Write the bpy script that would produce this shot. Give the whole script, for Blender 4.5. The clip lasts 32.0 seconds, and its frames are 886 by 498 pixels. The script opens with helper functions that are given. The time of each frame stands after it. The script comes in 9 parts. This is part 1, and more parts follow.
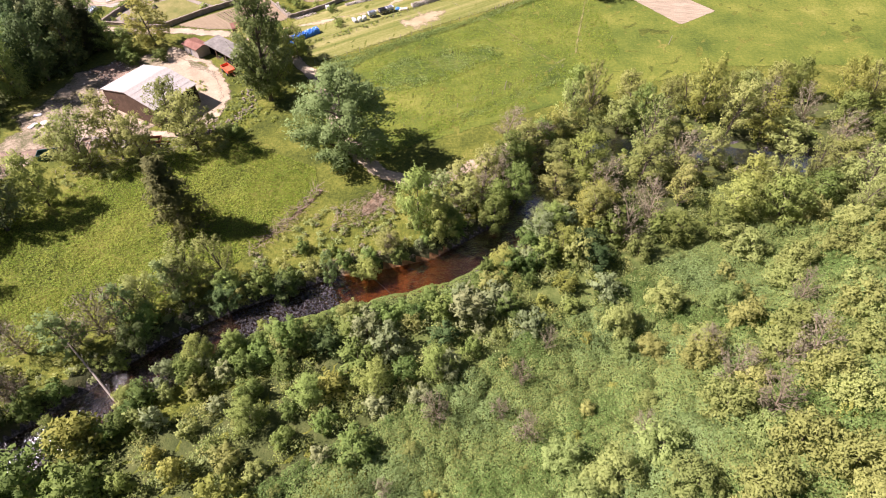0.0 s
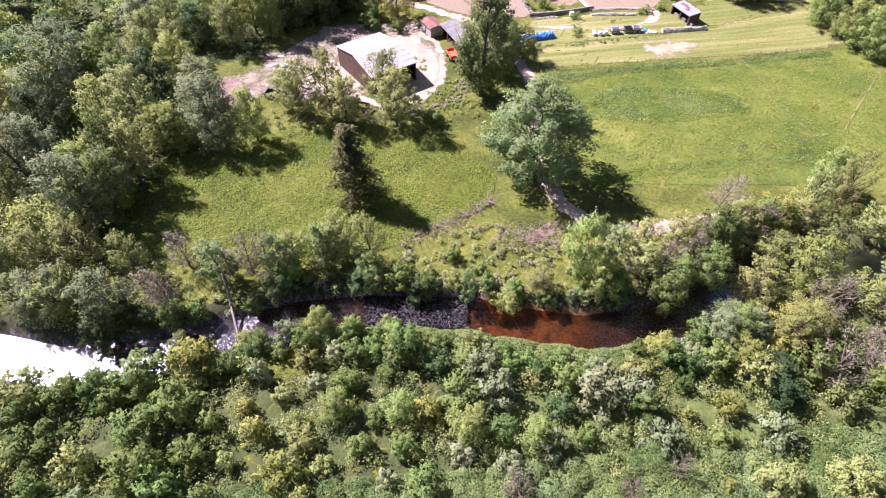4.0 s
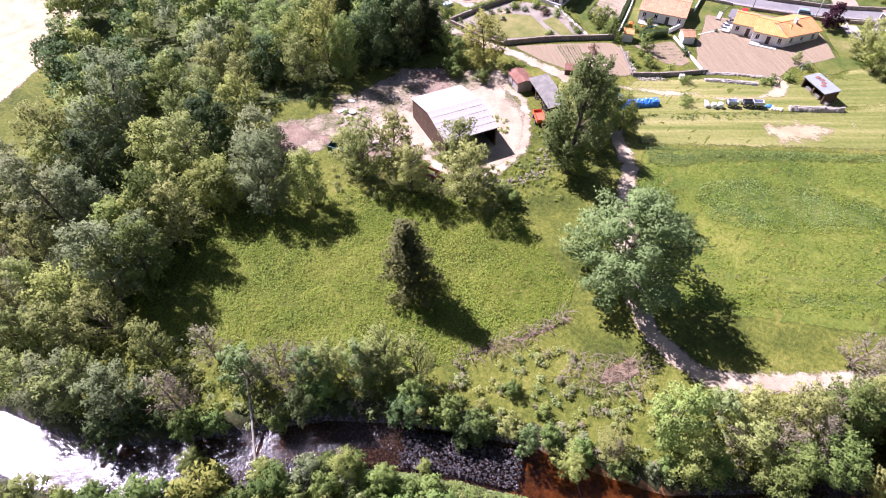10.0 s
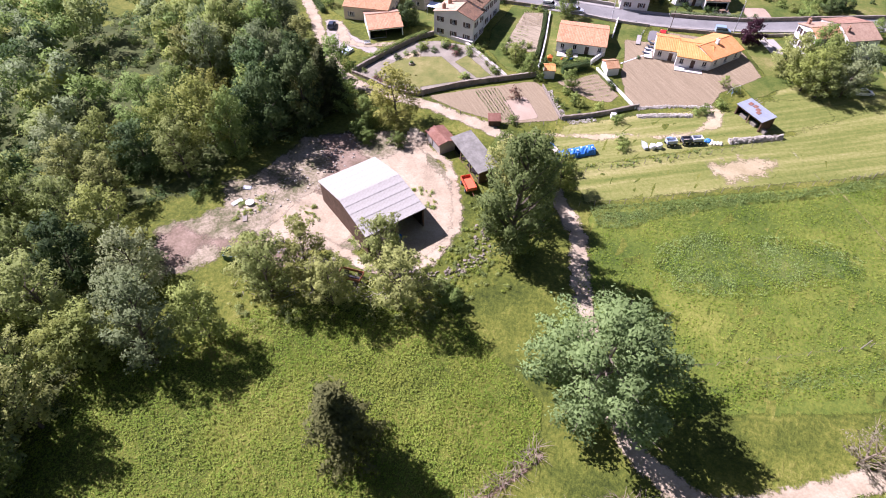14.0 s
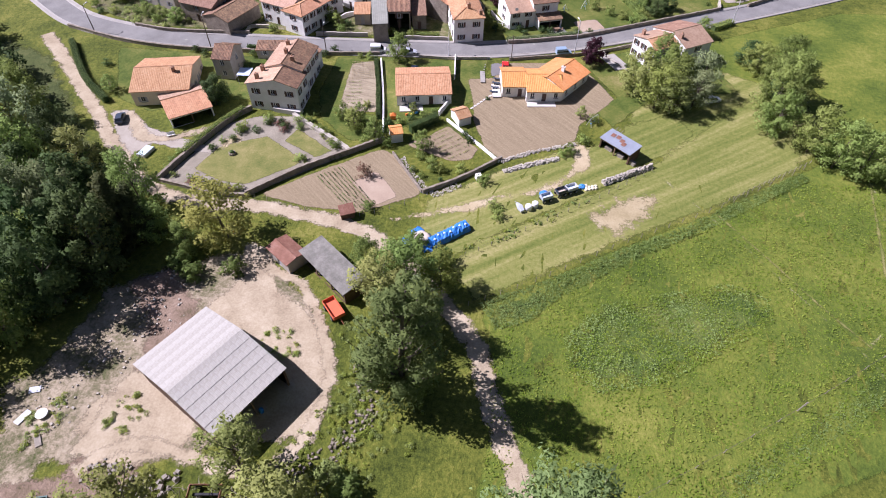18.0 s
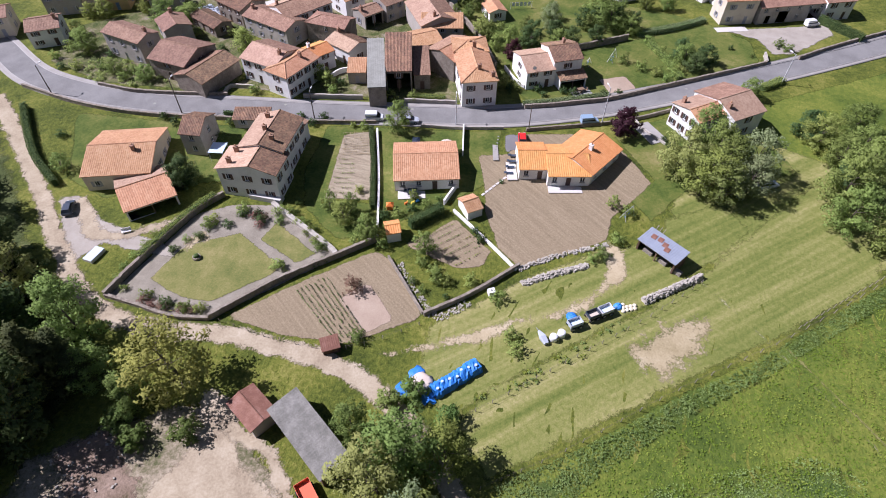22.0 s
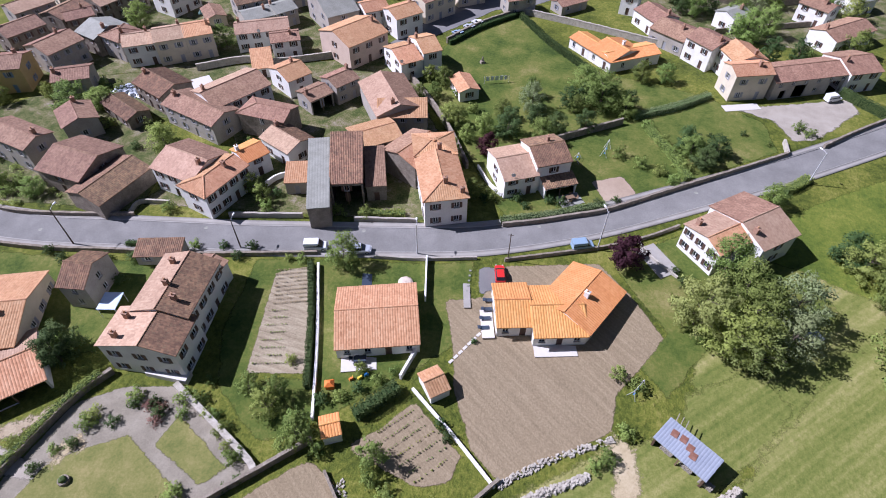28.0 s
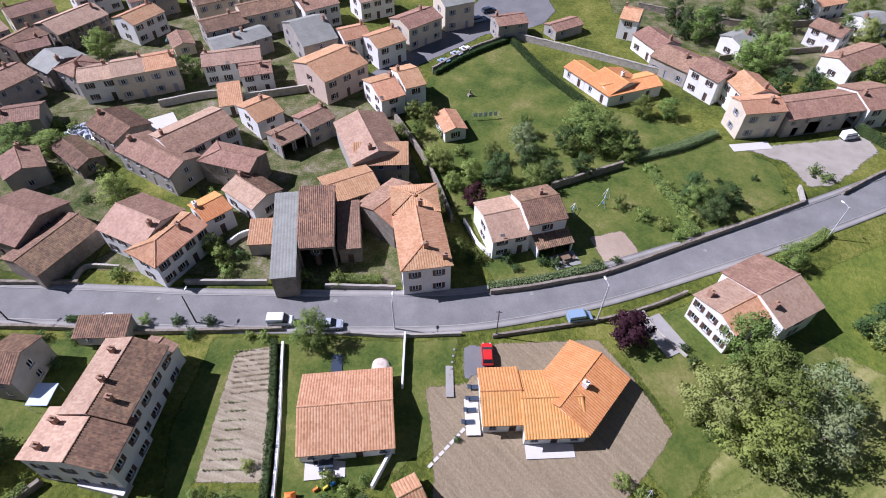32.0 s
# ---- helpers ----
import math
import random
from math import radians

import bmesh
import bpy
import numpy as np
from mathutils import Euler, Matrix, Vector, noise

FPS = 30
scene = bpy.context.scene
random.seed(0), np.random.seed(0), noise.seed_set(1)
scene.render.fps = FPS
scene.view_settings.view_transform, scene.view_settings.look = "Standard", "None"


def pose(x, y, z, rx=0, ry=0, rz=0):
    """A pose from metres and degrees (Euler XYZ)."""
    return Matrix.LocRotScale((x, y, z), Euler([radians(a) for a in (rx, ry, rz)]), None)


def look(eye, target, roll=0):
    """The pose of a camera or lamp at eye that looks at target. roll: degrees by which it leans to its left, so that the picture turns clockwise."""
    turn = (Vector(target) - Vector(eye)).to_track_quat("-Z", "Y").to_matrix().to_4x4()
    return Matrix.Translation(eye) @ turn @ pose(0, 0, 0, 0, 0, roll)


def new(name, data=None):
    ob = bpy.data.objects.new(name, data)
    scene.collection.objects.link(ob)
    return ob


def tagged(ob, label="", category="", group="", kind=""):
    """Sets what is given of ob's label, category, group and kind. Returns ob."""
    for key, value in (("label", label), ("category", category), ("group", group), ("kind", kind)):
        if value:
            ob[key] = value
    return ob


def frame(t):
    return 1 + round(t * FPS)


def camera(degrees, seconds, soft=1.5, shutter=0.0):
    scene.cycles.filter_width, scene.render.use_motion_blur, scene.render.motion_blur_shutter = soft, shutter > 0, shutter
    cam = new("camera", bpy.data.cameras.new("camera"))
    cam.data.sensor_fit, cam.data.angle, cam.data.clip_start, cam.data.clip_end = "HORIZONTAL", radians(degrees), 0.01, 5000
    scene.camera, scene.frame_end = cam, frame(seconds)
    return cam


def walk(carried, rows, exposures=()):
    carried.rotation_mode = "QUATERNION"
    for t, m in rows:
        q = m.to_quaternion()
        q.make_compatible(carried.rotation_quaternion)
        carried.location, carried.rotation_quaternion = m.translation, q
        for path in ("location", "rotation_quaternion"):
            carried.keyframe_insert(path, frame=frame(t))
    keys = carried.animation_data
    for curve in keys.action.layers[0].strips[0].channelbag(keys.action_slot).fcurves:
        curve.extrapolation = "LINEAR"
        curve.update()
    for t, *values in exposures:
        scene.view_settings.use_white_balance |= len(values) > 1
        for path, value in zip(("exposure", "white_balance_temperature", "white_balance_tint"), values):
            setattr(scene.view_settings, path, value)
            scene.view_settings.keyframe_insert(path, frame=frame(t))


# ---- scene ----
cam = camera(77.3, 32.0, soft=1.0)
METRES, EYE, TILT, LEAN, TURN = 165.0, 72.4, 0.0, 0.0, 0.0
ROWS = [
    (0.0, 0.0, 0.0, 0.0, 0.13, -47.7, -0.12),
    (0.5, -0.0017, 0.0147, 0.0, 0.08, -47.71, -0.2),
    (1.0, -0.0006, 0.026, 0.0011, 7.77, -47.44, -0.02),
    (1.5, 0.0023, 0.0343, 0.0012, 18.91, -47.66, 0.14),
    (2.0, 0.0037, 0.0411, -0.0011, 27.49, -48.19, 0.18),
    (2.5, 0.0049, 0.0447, -0.0061, 26.91, -48.23, 0.08),
    (3.0, 0.0062, 0.0486, -0.0109, 26.4, -48.25, -0.07),
    (3.5, 0.0063, 0.0531, -0.013, 26.29, -48.01, -0.15),
    (5.5, -0.0038, 0.0803, -0.0002, 26.38, -48.1, -0.22),
    (6.0, -0.0079, 0.088, 0.0013, 26.53, -48.1, -0.24),
    (6.5, -0.013, 0.0962, 0.001, 26.75, -48.06, -0.26),
    (7.0, -0.0188, 0.1056, 0.0007, 27.06, -48.13, -0.26),
    (7.5, -0.0256, 0.1155, -0.0002, 27.39, -48.12, -0.3),
    (8.0, -0.0327, 0.1266, -0.0007, 29.52, -48.2, -0.35),
    (8.5, -0.0416, 0.1386, -0.0002, 29.82, -48.25, -0.36),
    (9.0, -0.0498, 0.1509, -0.0003, 30.1, -48.28, -0.33),
    (9.5, -0.0589, 0.1631, -0.0003, 31.73, -48.37, -0.37),
    (10.0, -0.0679, 0.1764, -0.001, 35.54, -48.31, -0.32),
    (10.5, -0.0789, 0.1894, -0.0014, 36.07, -48.44, -0.38),
    (11.0, -0.0892, 0.204, -0.0019, 37.92, -48.42, -0.36),
    (11.5, -0.1002, 0.2187, -0.0017, 39.83, -48.49, -0.32),
    (12.0, -0.1113, 0.2333, -0.0015, 35.43, -48.38, -0.35),
    (12.5, -0.1204, 0.2491, -0.0029, 31.2, -48.2, -0.45),
    (13.0, -0.1295, 0.2657, -0.0033, 29.16, -48.19, -0.51),
    (13.5, -0.1371, 0.283, -0.0038, 27.19, -48.04, -0.53),
    (14.0, -0.1443, 0.3018, -0.0041, 25.31, -48.05, -0.45),
    (14.5, -0.1508, 0.3192, -0.0049, 23.52, -47.99, -0.48),
    (16.5, -0.1732, 0.3998, -0.0023, 15.79, -48.11, -0.46),
    (17.0, -0.1776, 0.4209, -0.0021, 13.7, -48.11, -0.48),
    (17.5, -0.1816, 0.4423, -0.0022, 10.45, -48.12, -0.49),
    (18.0, -0.184, 0.4635, -0.0031, 7.45, -48.05, -0.53),
    (18.5, -0.1852, 0.4852, -0.0042, 7.66, -47.86, -0.48),
    (19.0, -0.1871, 0.5066, -0.0051, 7.86, -47.82, -0.43),
    (19.5, -0.1894, 0.5283, -0.0052, 13.05, -47.89, -0.4),
    (20.0, -0.1936, 0.5505, -0.0048, 13.24, -47.91, -0.3),
    (20.5, -0.1974, 0.5712, -0.0046, 13.28, -47.92, -0.3),
    (21.0, -0.2006, 0.5918, -0.0043, 12.83, -47.85, -0.22),
    (21.5, -0.2044, 0.6124, -0.0041, 10.42, -47.81, -0.25),
    (22.0, -0.206, 0.6331, -0.0041, 8.02, -47.87, -0.22),
    (22.5, -0.2074, 0.654, -0.0036, 6.95, -47.72, -0.3),
    (23.0, -0.208, 0.6737, -0.003, 6.86, -47.64, -0.29),
    (23.5, -0.2083, 0.6942, -0.0031, 6.85, -47.73, -0.27),
    (24.0, -0.208, 0.7142, -0.0032, 6.83, -47.71, -0.22),
    (24.5, -0.2083, 0.7329, -0.0038, 6.79, -47.51, -0.28),
    (25.0, -0.208, 0.7512, -0.0042, 6.77, -47.5, -0.29),
    (25.5, -0.2075, 0.7689, -0.0046, 6.72, -47.24, -0.3),
    (27.5, -0.2062, 0.8309, -0.004, 6.27, -46.95, -0.31),
    (28.0, -0.2064, 0.8447, -0.0034, 6.1, -46.97, -0.35),
    (28.5, -0.2061, 0.8581, -0.0028, 5.99, -46.97, -0.31),
    (29.0, -0.2058, 0.871, -0.002, 5.8, -47.0, -0.31),
    (29.5, -0.2054, 0.8833, -0.0019, 5.63, -46.89, -0.3),
    (30.0, -0.2045, 0.895, -0.0021, 5.5, -46.89, -0.33),
    (30.5, -0.2038, 0.9073, -0.0023, 5.53, -47.07, -0.35),
    (31.0, -0.2029, 0.9178, -0.0021, 5.52, -47.01, -0.36),
    (31.5, -0.2018, 0.9287, -0.0022, 5.55, -47.04, -0.33),
    (32.0, -0.2009, 0.9393, -0.0018, 5.57, -47.07, -0.31),
]
walk(cam, [(t, pose(0, 0, EYE, TILT, LEAN, TURN) @ pose(METRES * x, METRES * y, METRES * z, 90 + pitch, roll, yaw)) for t, x, y, z, yaw, pitch, roll in ROWS],
     [(0.0, 1.13, 6450, 36), (2.5, 1.36, 5720, 47), (6.0, 1.34, 5680, 46), (13.0, 1.12, 5720, 40), (19.0, 0.55, 5700, 30), (25.0, 0.44, 5480, 28), (32.0, 0.36, 5380, 28)])

# ---- light: clear sky, sun from the west ----
SUN_EL, SUN_AZ = 46.0, -86.0
world = bpy.data.worlds.new("sky")
scene.world = world
world.use_nodes = True
sky = world.node_tree.nodes.new("ShaderNodeTexSky")
sky.sky_type, sky.sun_disc = "NISHITA", False
sky.sun_elevation, sky.sun_rotation = radians(SUN_EL), radians(SUN_AZ)
back = world.node_tree.nodes["Background"]
back.inputs["Strength"].default_value = 0.034
world.node_tree.links.new(sky.outputs[0], back.inputs["Color"])
sun = new("sun", bpy.data.lights.new("sun", "SUN"))
sun.data.energy, sun.data.angle, sun.data.color = 5.3, radians(0.55), (1.0, 0.96, 0.90)
to_sun = Vector((math.sin(radians(SUN_AZ)) * math.cos(radians(SUN_EL)), math.cos(radians(SUN_AZ)) * math.cos(radians(SUN_EL)), math.sin(radians(SUN_EL))))
sun.matrix_world = look(to_sun * 200, (0, 0, 0))

# ---- materials ----
MATS = {}


def nodes_of(name):
    m = bpy.data.materials.new(name)
    m.use_nodes = True
    nt = m.node_tree
    return m, nt, nt.nodes["Principled BSDF"]


def put(nt, kind, links=(), **values):
    n = nt.nodes.new(kind)
    for key, v in values.items():
        if key in n.inputs:
            n.inputs[key].default_value = v
    for key, out in links:
        nt.links.new(out, n.inputs[key])
    return n


def noise_at(nt, vec, scale, detail=4.0, rough=0.6):
    return put(nt, "ShaderNodeTexNoise", [("Vector", vec)], Scale=scale, Detail=detail, Roughness=rough).outputs["Fac"]


def maths(nt, op, a, b):
    n = nt.nodes.new("ShaderNodeMath")
    n.operation = op
    for i, v in enumerate((a, b)):
        if isinstance(v, (int, float)):
            n.inputs[i].default_value = v
        else:
            nt.links.new(v, n.inputs[i])
    return n.outputs[0]


def ramp(nt, fac, stops):
    n = nt.nodes.new("ShaderNodeValToRGB")
    cr = n.color_ramp
    while len(cr.elements) < len(stops):
        cr.elements.new(0.5)
    for e, (p, c) in zip(cr.elements, stops):
        e.position, e.color = p, (*c, 1)
    nt.links.new(fac, n.inputs[0])
    return n.outputs[0]


def bump_on(nt, bsdf, height, strength, distance):
    b = put(nt, "ShaderNodeBump", [("Height", height)], Strength=strength, Distance=distance)
    nt.links.new(b.outputs[0], bsdf.inputs["Normal"])


def surface(name, stops, scale, fine, rough=0.9, bump=0.4, dist=0.05, metal=0.0, world_space=True, soft=0.0, weight=0.55, stretch=None):
    """A surface with two scales of variation; soft gives patches of ground a ragged edge that many metres wide."""
    m, nt, b = nodes_of(name)
    if world_space:
        vec = nt.nodes.new("ShaderNodeNewGeometry").outputs["Position"]
    else:
        vec = nt.nodes.new("ShaderNodeTexCoord").outputs["Object"]
    if stretch:
        turn = nt.nodes.new("ShaderNodeMapping")
        turn.inputs["Rotation"].default_value = (0, 0, stretch[3])
        nt.links.new(vec, turn.inputs["Vector"])
        mp = nt.nodes.new("ShaderNodeMapping")
        mp.inputs["Scale"].default_value = stretch[:3]
        nt.links.new(turn.outputs[0], mp.inputs["Vector"])
        vec2 = mp.outputs[0]
    else:
        vec2 = vec
    big = noise_at(nt, vec2, scale, 5.0)
    small = noise_at(nt, vec, fine, 3.0, 0.7)
    grain = noise_at(nt, vec, fine * 3.7, 2.0, 0.7)
    mid = maths(nt, "ADD", maths(nt, "MULTIPLY", small, 0.72), maths(nt, "MULTIPLY", grain, 0.45))
    fac = maths(nt, "ADD", maths(nt, "MULTIPLY", big, weight), maths(nt, "MULTIPLY", maths(nt, "SUBTRACT", mid, 0.085), 1 - weight))
    nt.links.new(ramp(nt, fac, stops), b.inputs["Base Color"])
    b.inputs["Roughness"].default_value, b.inputs["Metallic"].default_value = rough, metal
    if rough > 0.8:
        b.inputs["Specular IOR Level"].default_value = 0.2
    bump_on(nt, b, small, bump, dist)
    if soft:
        edge = nt.nodes.new("ShaderNodeAttribute")
        edge.attribute_name = "edge"
        wob = maths(nt, "ADD", maths(nt, "MULTIPLY", noise_at(nt, vec, 0.4, 3.0, 0.6), 1.7), maths(nt, "MULTIPLY", noise_at(nt, vec, 2.6, 4.0, 0.75), 1.5))
        cut = maths(nt, "MULTIPLY", maths(nt, "ADD", maths(nt, "DIVIDE", edge.outputs["Fac"], soft), maths(nt, "SUBTRACT", wob, 1.95)), 2.6)
        cut = maths(nt, "MINIMUM", maths(nt, "MAXIMUM", cut, 0.0), 1.0)
        clear = nt.nodes.new("ShaderNodeBsdfTransparent")
        mix = nt.nodes.new("ShaderNodeMixShader")
        nt.links.new(cut, mix.inputs[0])
        nt.links.new(clear.outputs[0], mix.inputs[1])
        nt.links.new(b.outputs[0], mix.inputs[2])
        nt.links.new(mix.outputs[0], nt.nodes["Material Output"].inputs["Surface"])
    MATS[name] = m
    return m


def plain(name, colour, rough=0.6, metal=0.0, vary=0.25):
    c = Vector(colour)
    lo, hi = tuple(c * (1 - vary)), tuple(min(1, v) for v in c * (1 + vary * 0.6))
    return surface(name, [(0.3, lo), (0.7, hi)], 1.3, 14.0, rough, 0.15, 0.02, metal, False)


def tile_roof(name, stops, lichen, course=0.36, column=0.30, amount=0.35):
    """Clay tiles: every tile has its own shade, with courses, lichen and dirt."""
    m, nt, b = nodes_of(name)
    vec = nt.nodes.new("ShaderNodeTexCoord").outputs["Object"]
    snap = nt.nodes.new("ShaderNodeVectorMath")
    snap.operation = "SNAP"
    snap.inputs[1].default_value = (column, course, 50.0)
    nt.links.new(vec, snap.inputs[0])
    white = nt.nodes.new("ShaderNodeTexWhiteNoise")
    nt.links.new(snap.outputs[0], white.inputs["Vector"])
    big = noise_at(nt, vec, 0.5, 6.0, 0.7)
    fac = maths(nt, "ADD", maths(nt, "MULTIPLY", white.outputs["Value"], 0.26), maths(nt, "MULTIPLY", big, 0.74))
    col = ramp(nt, fac, stops)
    spots = maths(nt, "MULTIPLY", maths(nt, "GREATER_THAN", noise_at(nt, vec, 3.0, 6.0, 0.75), 0.56), amount)
    mix = nt.nodes.new("ShaderNodeMix")
    mix.data_type = "RGBA"
    nt.links.new(spots, mix.inputs["Factor"])
    nt.links.new(col, mix.inputs[6])
    mix.inputs[7].default_value = (*lichen, 1)
    info = nt.nodes.new("ShaderNodeObjectInfo")
    tone = nt.nodes.new("ShaderNodeHueSaturation")
    nt.links.new(maths(nt, "ADD", maths(nt, "MULTIPLY", info.outputs["Random"], 0.36), 0.80), tone.inputs["Value"])
    nt.links.new(maths(nt, "ADD", maths(nt, "MULTIPLY", maths(nt, "FRACT", maths(nt, "MULTIPLY", info.outputs["Random"], 9.7), 0), 0.016), 0.497), tone.inputs["Hue"])
    nt.links.new(mix.outputs[2], tone.inputs["Color"])
    nt.links.new(tone.outputs[0], b.inputs["Base Color"])
    b.inputs["Roughness"].default_value = 0.85
    sep = nt.nodes.new("ShaderNodeSeparateXYZ")
    nt.links.new(vec, sep.inputs[0])
    saw = maths(nt, "FRACT", maths(nt, "DIVIDE", sep.outputs[1], course), 0)
    bump_on(nt, b, saw, 0.3, 0.03)
    MATS[name] = m


def leaf_mat(name, dark, light, glow=0.35, sward=False):
    """Leaves that differ from plant to plant; as a sward they differ from patch to patch."""
    m, nt, b = nodes_of(name)
    geo = nt.nodes.new("ShaderNodeNewGeometry")
    info = nt.nodes.new("ShaderNodeObjectInfo")
    co = nt.nodes.new("ShaderNodeTexCoord").outputs["Object"]
    own = noise_at(nt, co, 0.11, 3.0) if sward else info.outputs["Random"]
    fac = maths(nt, "ADD", maths(nt, "MULTIPLY", geo.outputs["Random Per Island"], 0.28), maths(nt, "MULTIPLY", own, 0.42))
    fac = maths(nt, "ADD", fac, maths(nt, "MULTIPLY", noise_at(nt, co, 0.5, 3.0), 0.36))
    tone = nt.nodes.new("ShaderNodeHueSaturation")
    nt.links.new(maths(nt, "ADD", maths(nt, "MULTIPLY", noise_at(nt, co, 0.2, 2.0) if sward else maths(nt, "FRACT", maths(nt, "MULTIPLY", own, 7.31), 0), 0.036), 0.492 if sward else 0.478), tone.inputs["Hue"])
    nt.links.new(ramp(nt, fac, [(0.2, dark), (0.85, light)]), tone.inputs["Color"])
    col = tone.outputs[0]
    nt.links.new(col, b.inputs["Base Color"])
    b.inputs["Roughness"].default_value = 0.7
    b.inputs["Specular IOR Level"].default_value = 0.12
    tr = nt.nodes.new("ShaderNodeBsdfTranslucent")
    nt.links.new(col, tr.inputs["Color"])
    mix = nt.nodes.new("ShaderNodeMixShader")
    mix.inputs[0].default_value = glow
    nt.links.new(b.outputs[0], mix.inputs[1])
    nt.links.new(tr.outputs[0], mix.inputs[2])
    nt.links.new(mix.outputs[0], nt.nodes["Material Output"].inputs["Surface"])
    MATS[name] = m


surface("meadow", [(0.36, (0.034, 0.048, 0.007)), (0.46, (0.082, 0.102, 0.014)), (0.54, (0.14, 0.152, 0.023)), (0.64, (0.235, 0.22, 0.055))], 0.09, 1.3, 0.95, 1.0, 0.3, weight=0.5)
surface("mown_grass", [(0.34, (0.085, 0.118, 0.02)), (0.47, (0.165, 0.182, 0.042)), (0.56, (0.24, 0.235, 0.073)), (0.68, (0.38, 0.335, 0.15))], 0.2, 1.4, 0.95, 0.8, 0.15, soft=1.6, weight=0.62, stretch=(0.12, 2.2, 1, -0.62))
surface("lawn", [(0.34, (0.036, 0.062, 0.011)), (0.46, (0.08, 0.112, 0.019)), (0.56, (0.135, 0.148, 0.032)), (0.68, (0.235, 0.208, 0.076))], 0.16, 1.8, 0.95, 0.8, 0.12, soft=0.8, weight=0.6)
surface("field_grass", [(0.36, (0.05, 0.08, 0.012)), (0.46, (0.095, 0.132, 0.018)), (0.55, (0.15, 0.175, 0.026)), (0.66, (0.25, 0.245, 0.055))], 0.06, 1.2, 0.95, 1.0, 0.25, soft=1.0)
surface("forest_floor", [(0.32, (0.028, 0.042, 0.011)), (0.5, (0.07, 0.088, 0.024)), (0.68, (0.14, 0.145, 0.05))], 0.3, 1.6, 0.95, 1.0, 0.2, soft=3.5)
surface("rank_grass", [(0.36, (0.045, 0.078, 0.016)), (0.46, (0.075, 0.115, 0.022)), (0.56, (0.118, 0.15, 0.033)), (0.68, (0.20, 0.21, 0.055))], 0.12, 1.8, 0.95, 1.0, 0.3, soft=4.5)
surface("scrub_floor", [(0.34, (0.045, 0.07, 0.016)), (0.5, (0.10, 0.13, 0.032)), (0.66, (0.19, 0.205, 0.065))], 0.3, 1.8, 0.95, 1.0, 0.2, soft=3.0)
surface("garden_ground", [(0.36, (0.032, 0.05, 0.012)), (0.45, (0.075, 0.095, 0.024)), (0.53, (0.15, 0.14, 0.06)), (0.66, (0.30, 0.255, 0.20))], 0.35, 2.5, 0.95, 0.9, 0.12, soft=0.8)
surface("dry_lawn", [(0.34, (0.10, 0.125, 0.03)), (0.5, (0.185, 0.185, 0.055)), (0.66, (0.29, 0.25, 0.10))], 0.25, 3.0, 0.95, 0.5, 0.06, soft=0.5)
surface("dirt", [(0.30, (0.20, 0.15, 0.095)), (0.5, (0.39, 0.32, 0.215)), (0.7, (0.54, 0.465, 0.34))], 0.2, 3.0, 0.95, 0.5, 0.08, soft=1.5)
surface("straw_soil", [(0.30, (0.26, 0.205, 0.11)), (0.5, (0.44, 0.36, 0.22)), (0.7, (0.55, 0.47, 0.32))], 0.25, 3.0, 0.95, 0.5, 0.08, soft=1.7)
surface("sparse_straw", [(0.30, (0.22, 0.18, 0.085)), (0.5, (0.38, 0.31, 0.18)), (0.7, (0.50, 0.43, 0.28))], 0.25, 3.0, 0.95, 0.5, 0.08, soft=4.2)
surface("bank_mud", [(0.32, (0.02, 0.026, 0.009)), (0.5, (0.045, 0.052, 0.018)), (0.68, (0.10, 0.09, 0.042))], 0.5, 2.4, 0.95, 1.0, 0.2)
surface("rubble_soil", [(0.28, (0.08, 0.075, 0.03)), (0.45, (0.20, 0.145, 0.10)), (0.6, (0.30, 0.22, 0.16)), (0.72, (0.45, 0.38, 0.3))], 0.35, 2.4, 0.95, 0.9, 0.2, soft=2.5)
surface("plough_soil", [(0.30, (0.17, 0.132, 0.08)), (0.5, (0.262, 0.205, 0.126)), (0.7, (0.365, 0.295, 0.19))], 0.7, 3.0, 0.95, 0.9, 0.1, soft=0.5, weight=0.4, stretch=(0.18, 3.2, 1, 0.75))
surface("veg_soil", [(0.32, (0.17, 0.13, 0.085)), (0.48, (0.31, 0.255, 0.17)), (0.66, (0.46, 0.40, 0.28))], 0.6, 4.0, 0.95, 0.9, 0.1, soft=0.4, stretch=(0.25, 2.6, 1, 0.2))
surface("bare_soil", [(0.30, (0.27, 0.20, 0.14)), (0.5, (0.38, 0.29, 0.21)), (0.7, (0.46, 0.37, 0.27))], 0.25, 6.0, 0.95, 0.8, 0.06, soft=0.4)
surface("gravel", [(0.30, (0.17, 0.15, 0.11)), (0.5, (0.26, 0.23, 0.175)), (0.7, (0.36, 0.325, 0.255))], 0.4, 5.0, 0.95, 0.6, 0.05, soft=0.4)
surface("court_gravel", [(0.30, (0.25, 0.22, 0.18)), (0.5, (0.36, 0.32, 0.26)), (0.7, (0.44, 0.40, 0.34))], 0.3, 9.0, 0.95, 0.6, 0.05, soft=1.0)
surface("asphalt", [(0.30, (0.152, 0.147, 0.136)), (0.5, (0.208, 0.202, 0.188)), (0.7, (0.27, 0.262, 0.242))], 0.25, 4.0, 0.85, 0.3, 0.02)
surface("old_asphalt", [(0.30, (0.13, 0.13, 0.13)), (0.5, (0.18, 0.175, 0.17)), (0.7, (0.24, 0.23, 0.21))], 0.2, 6.0, 0.85, 0.3, 0.02, soft=0.5)
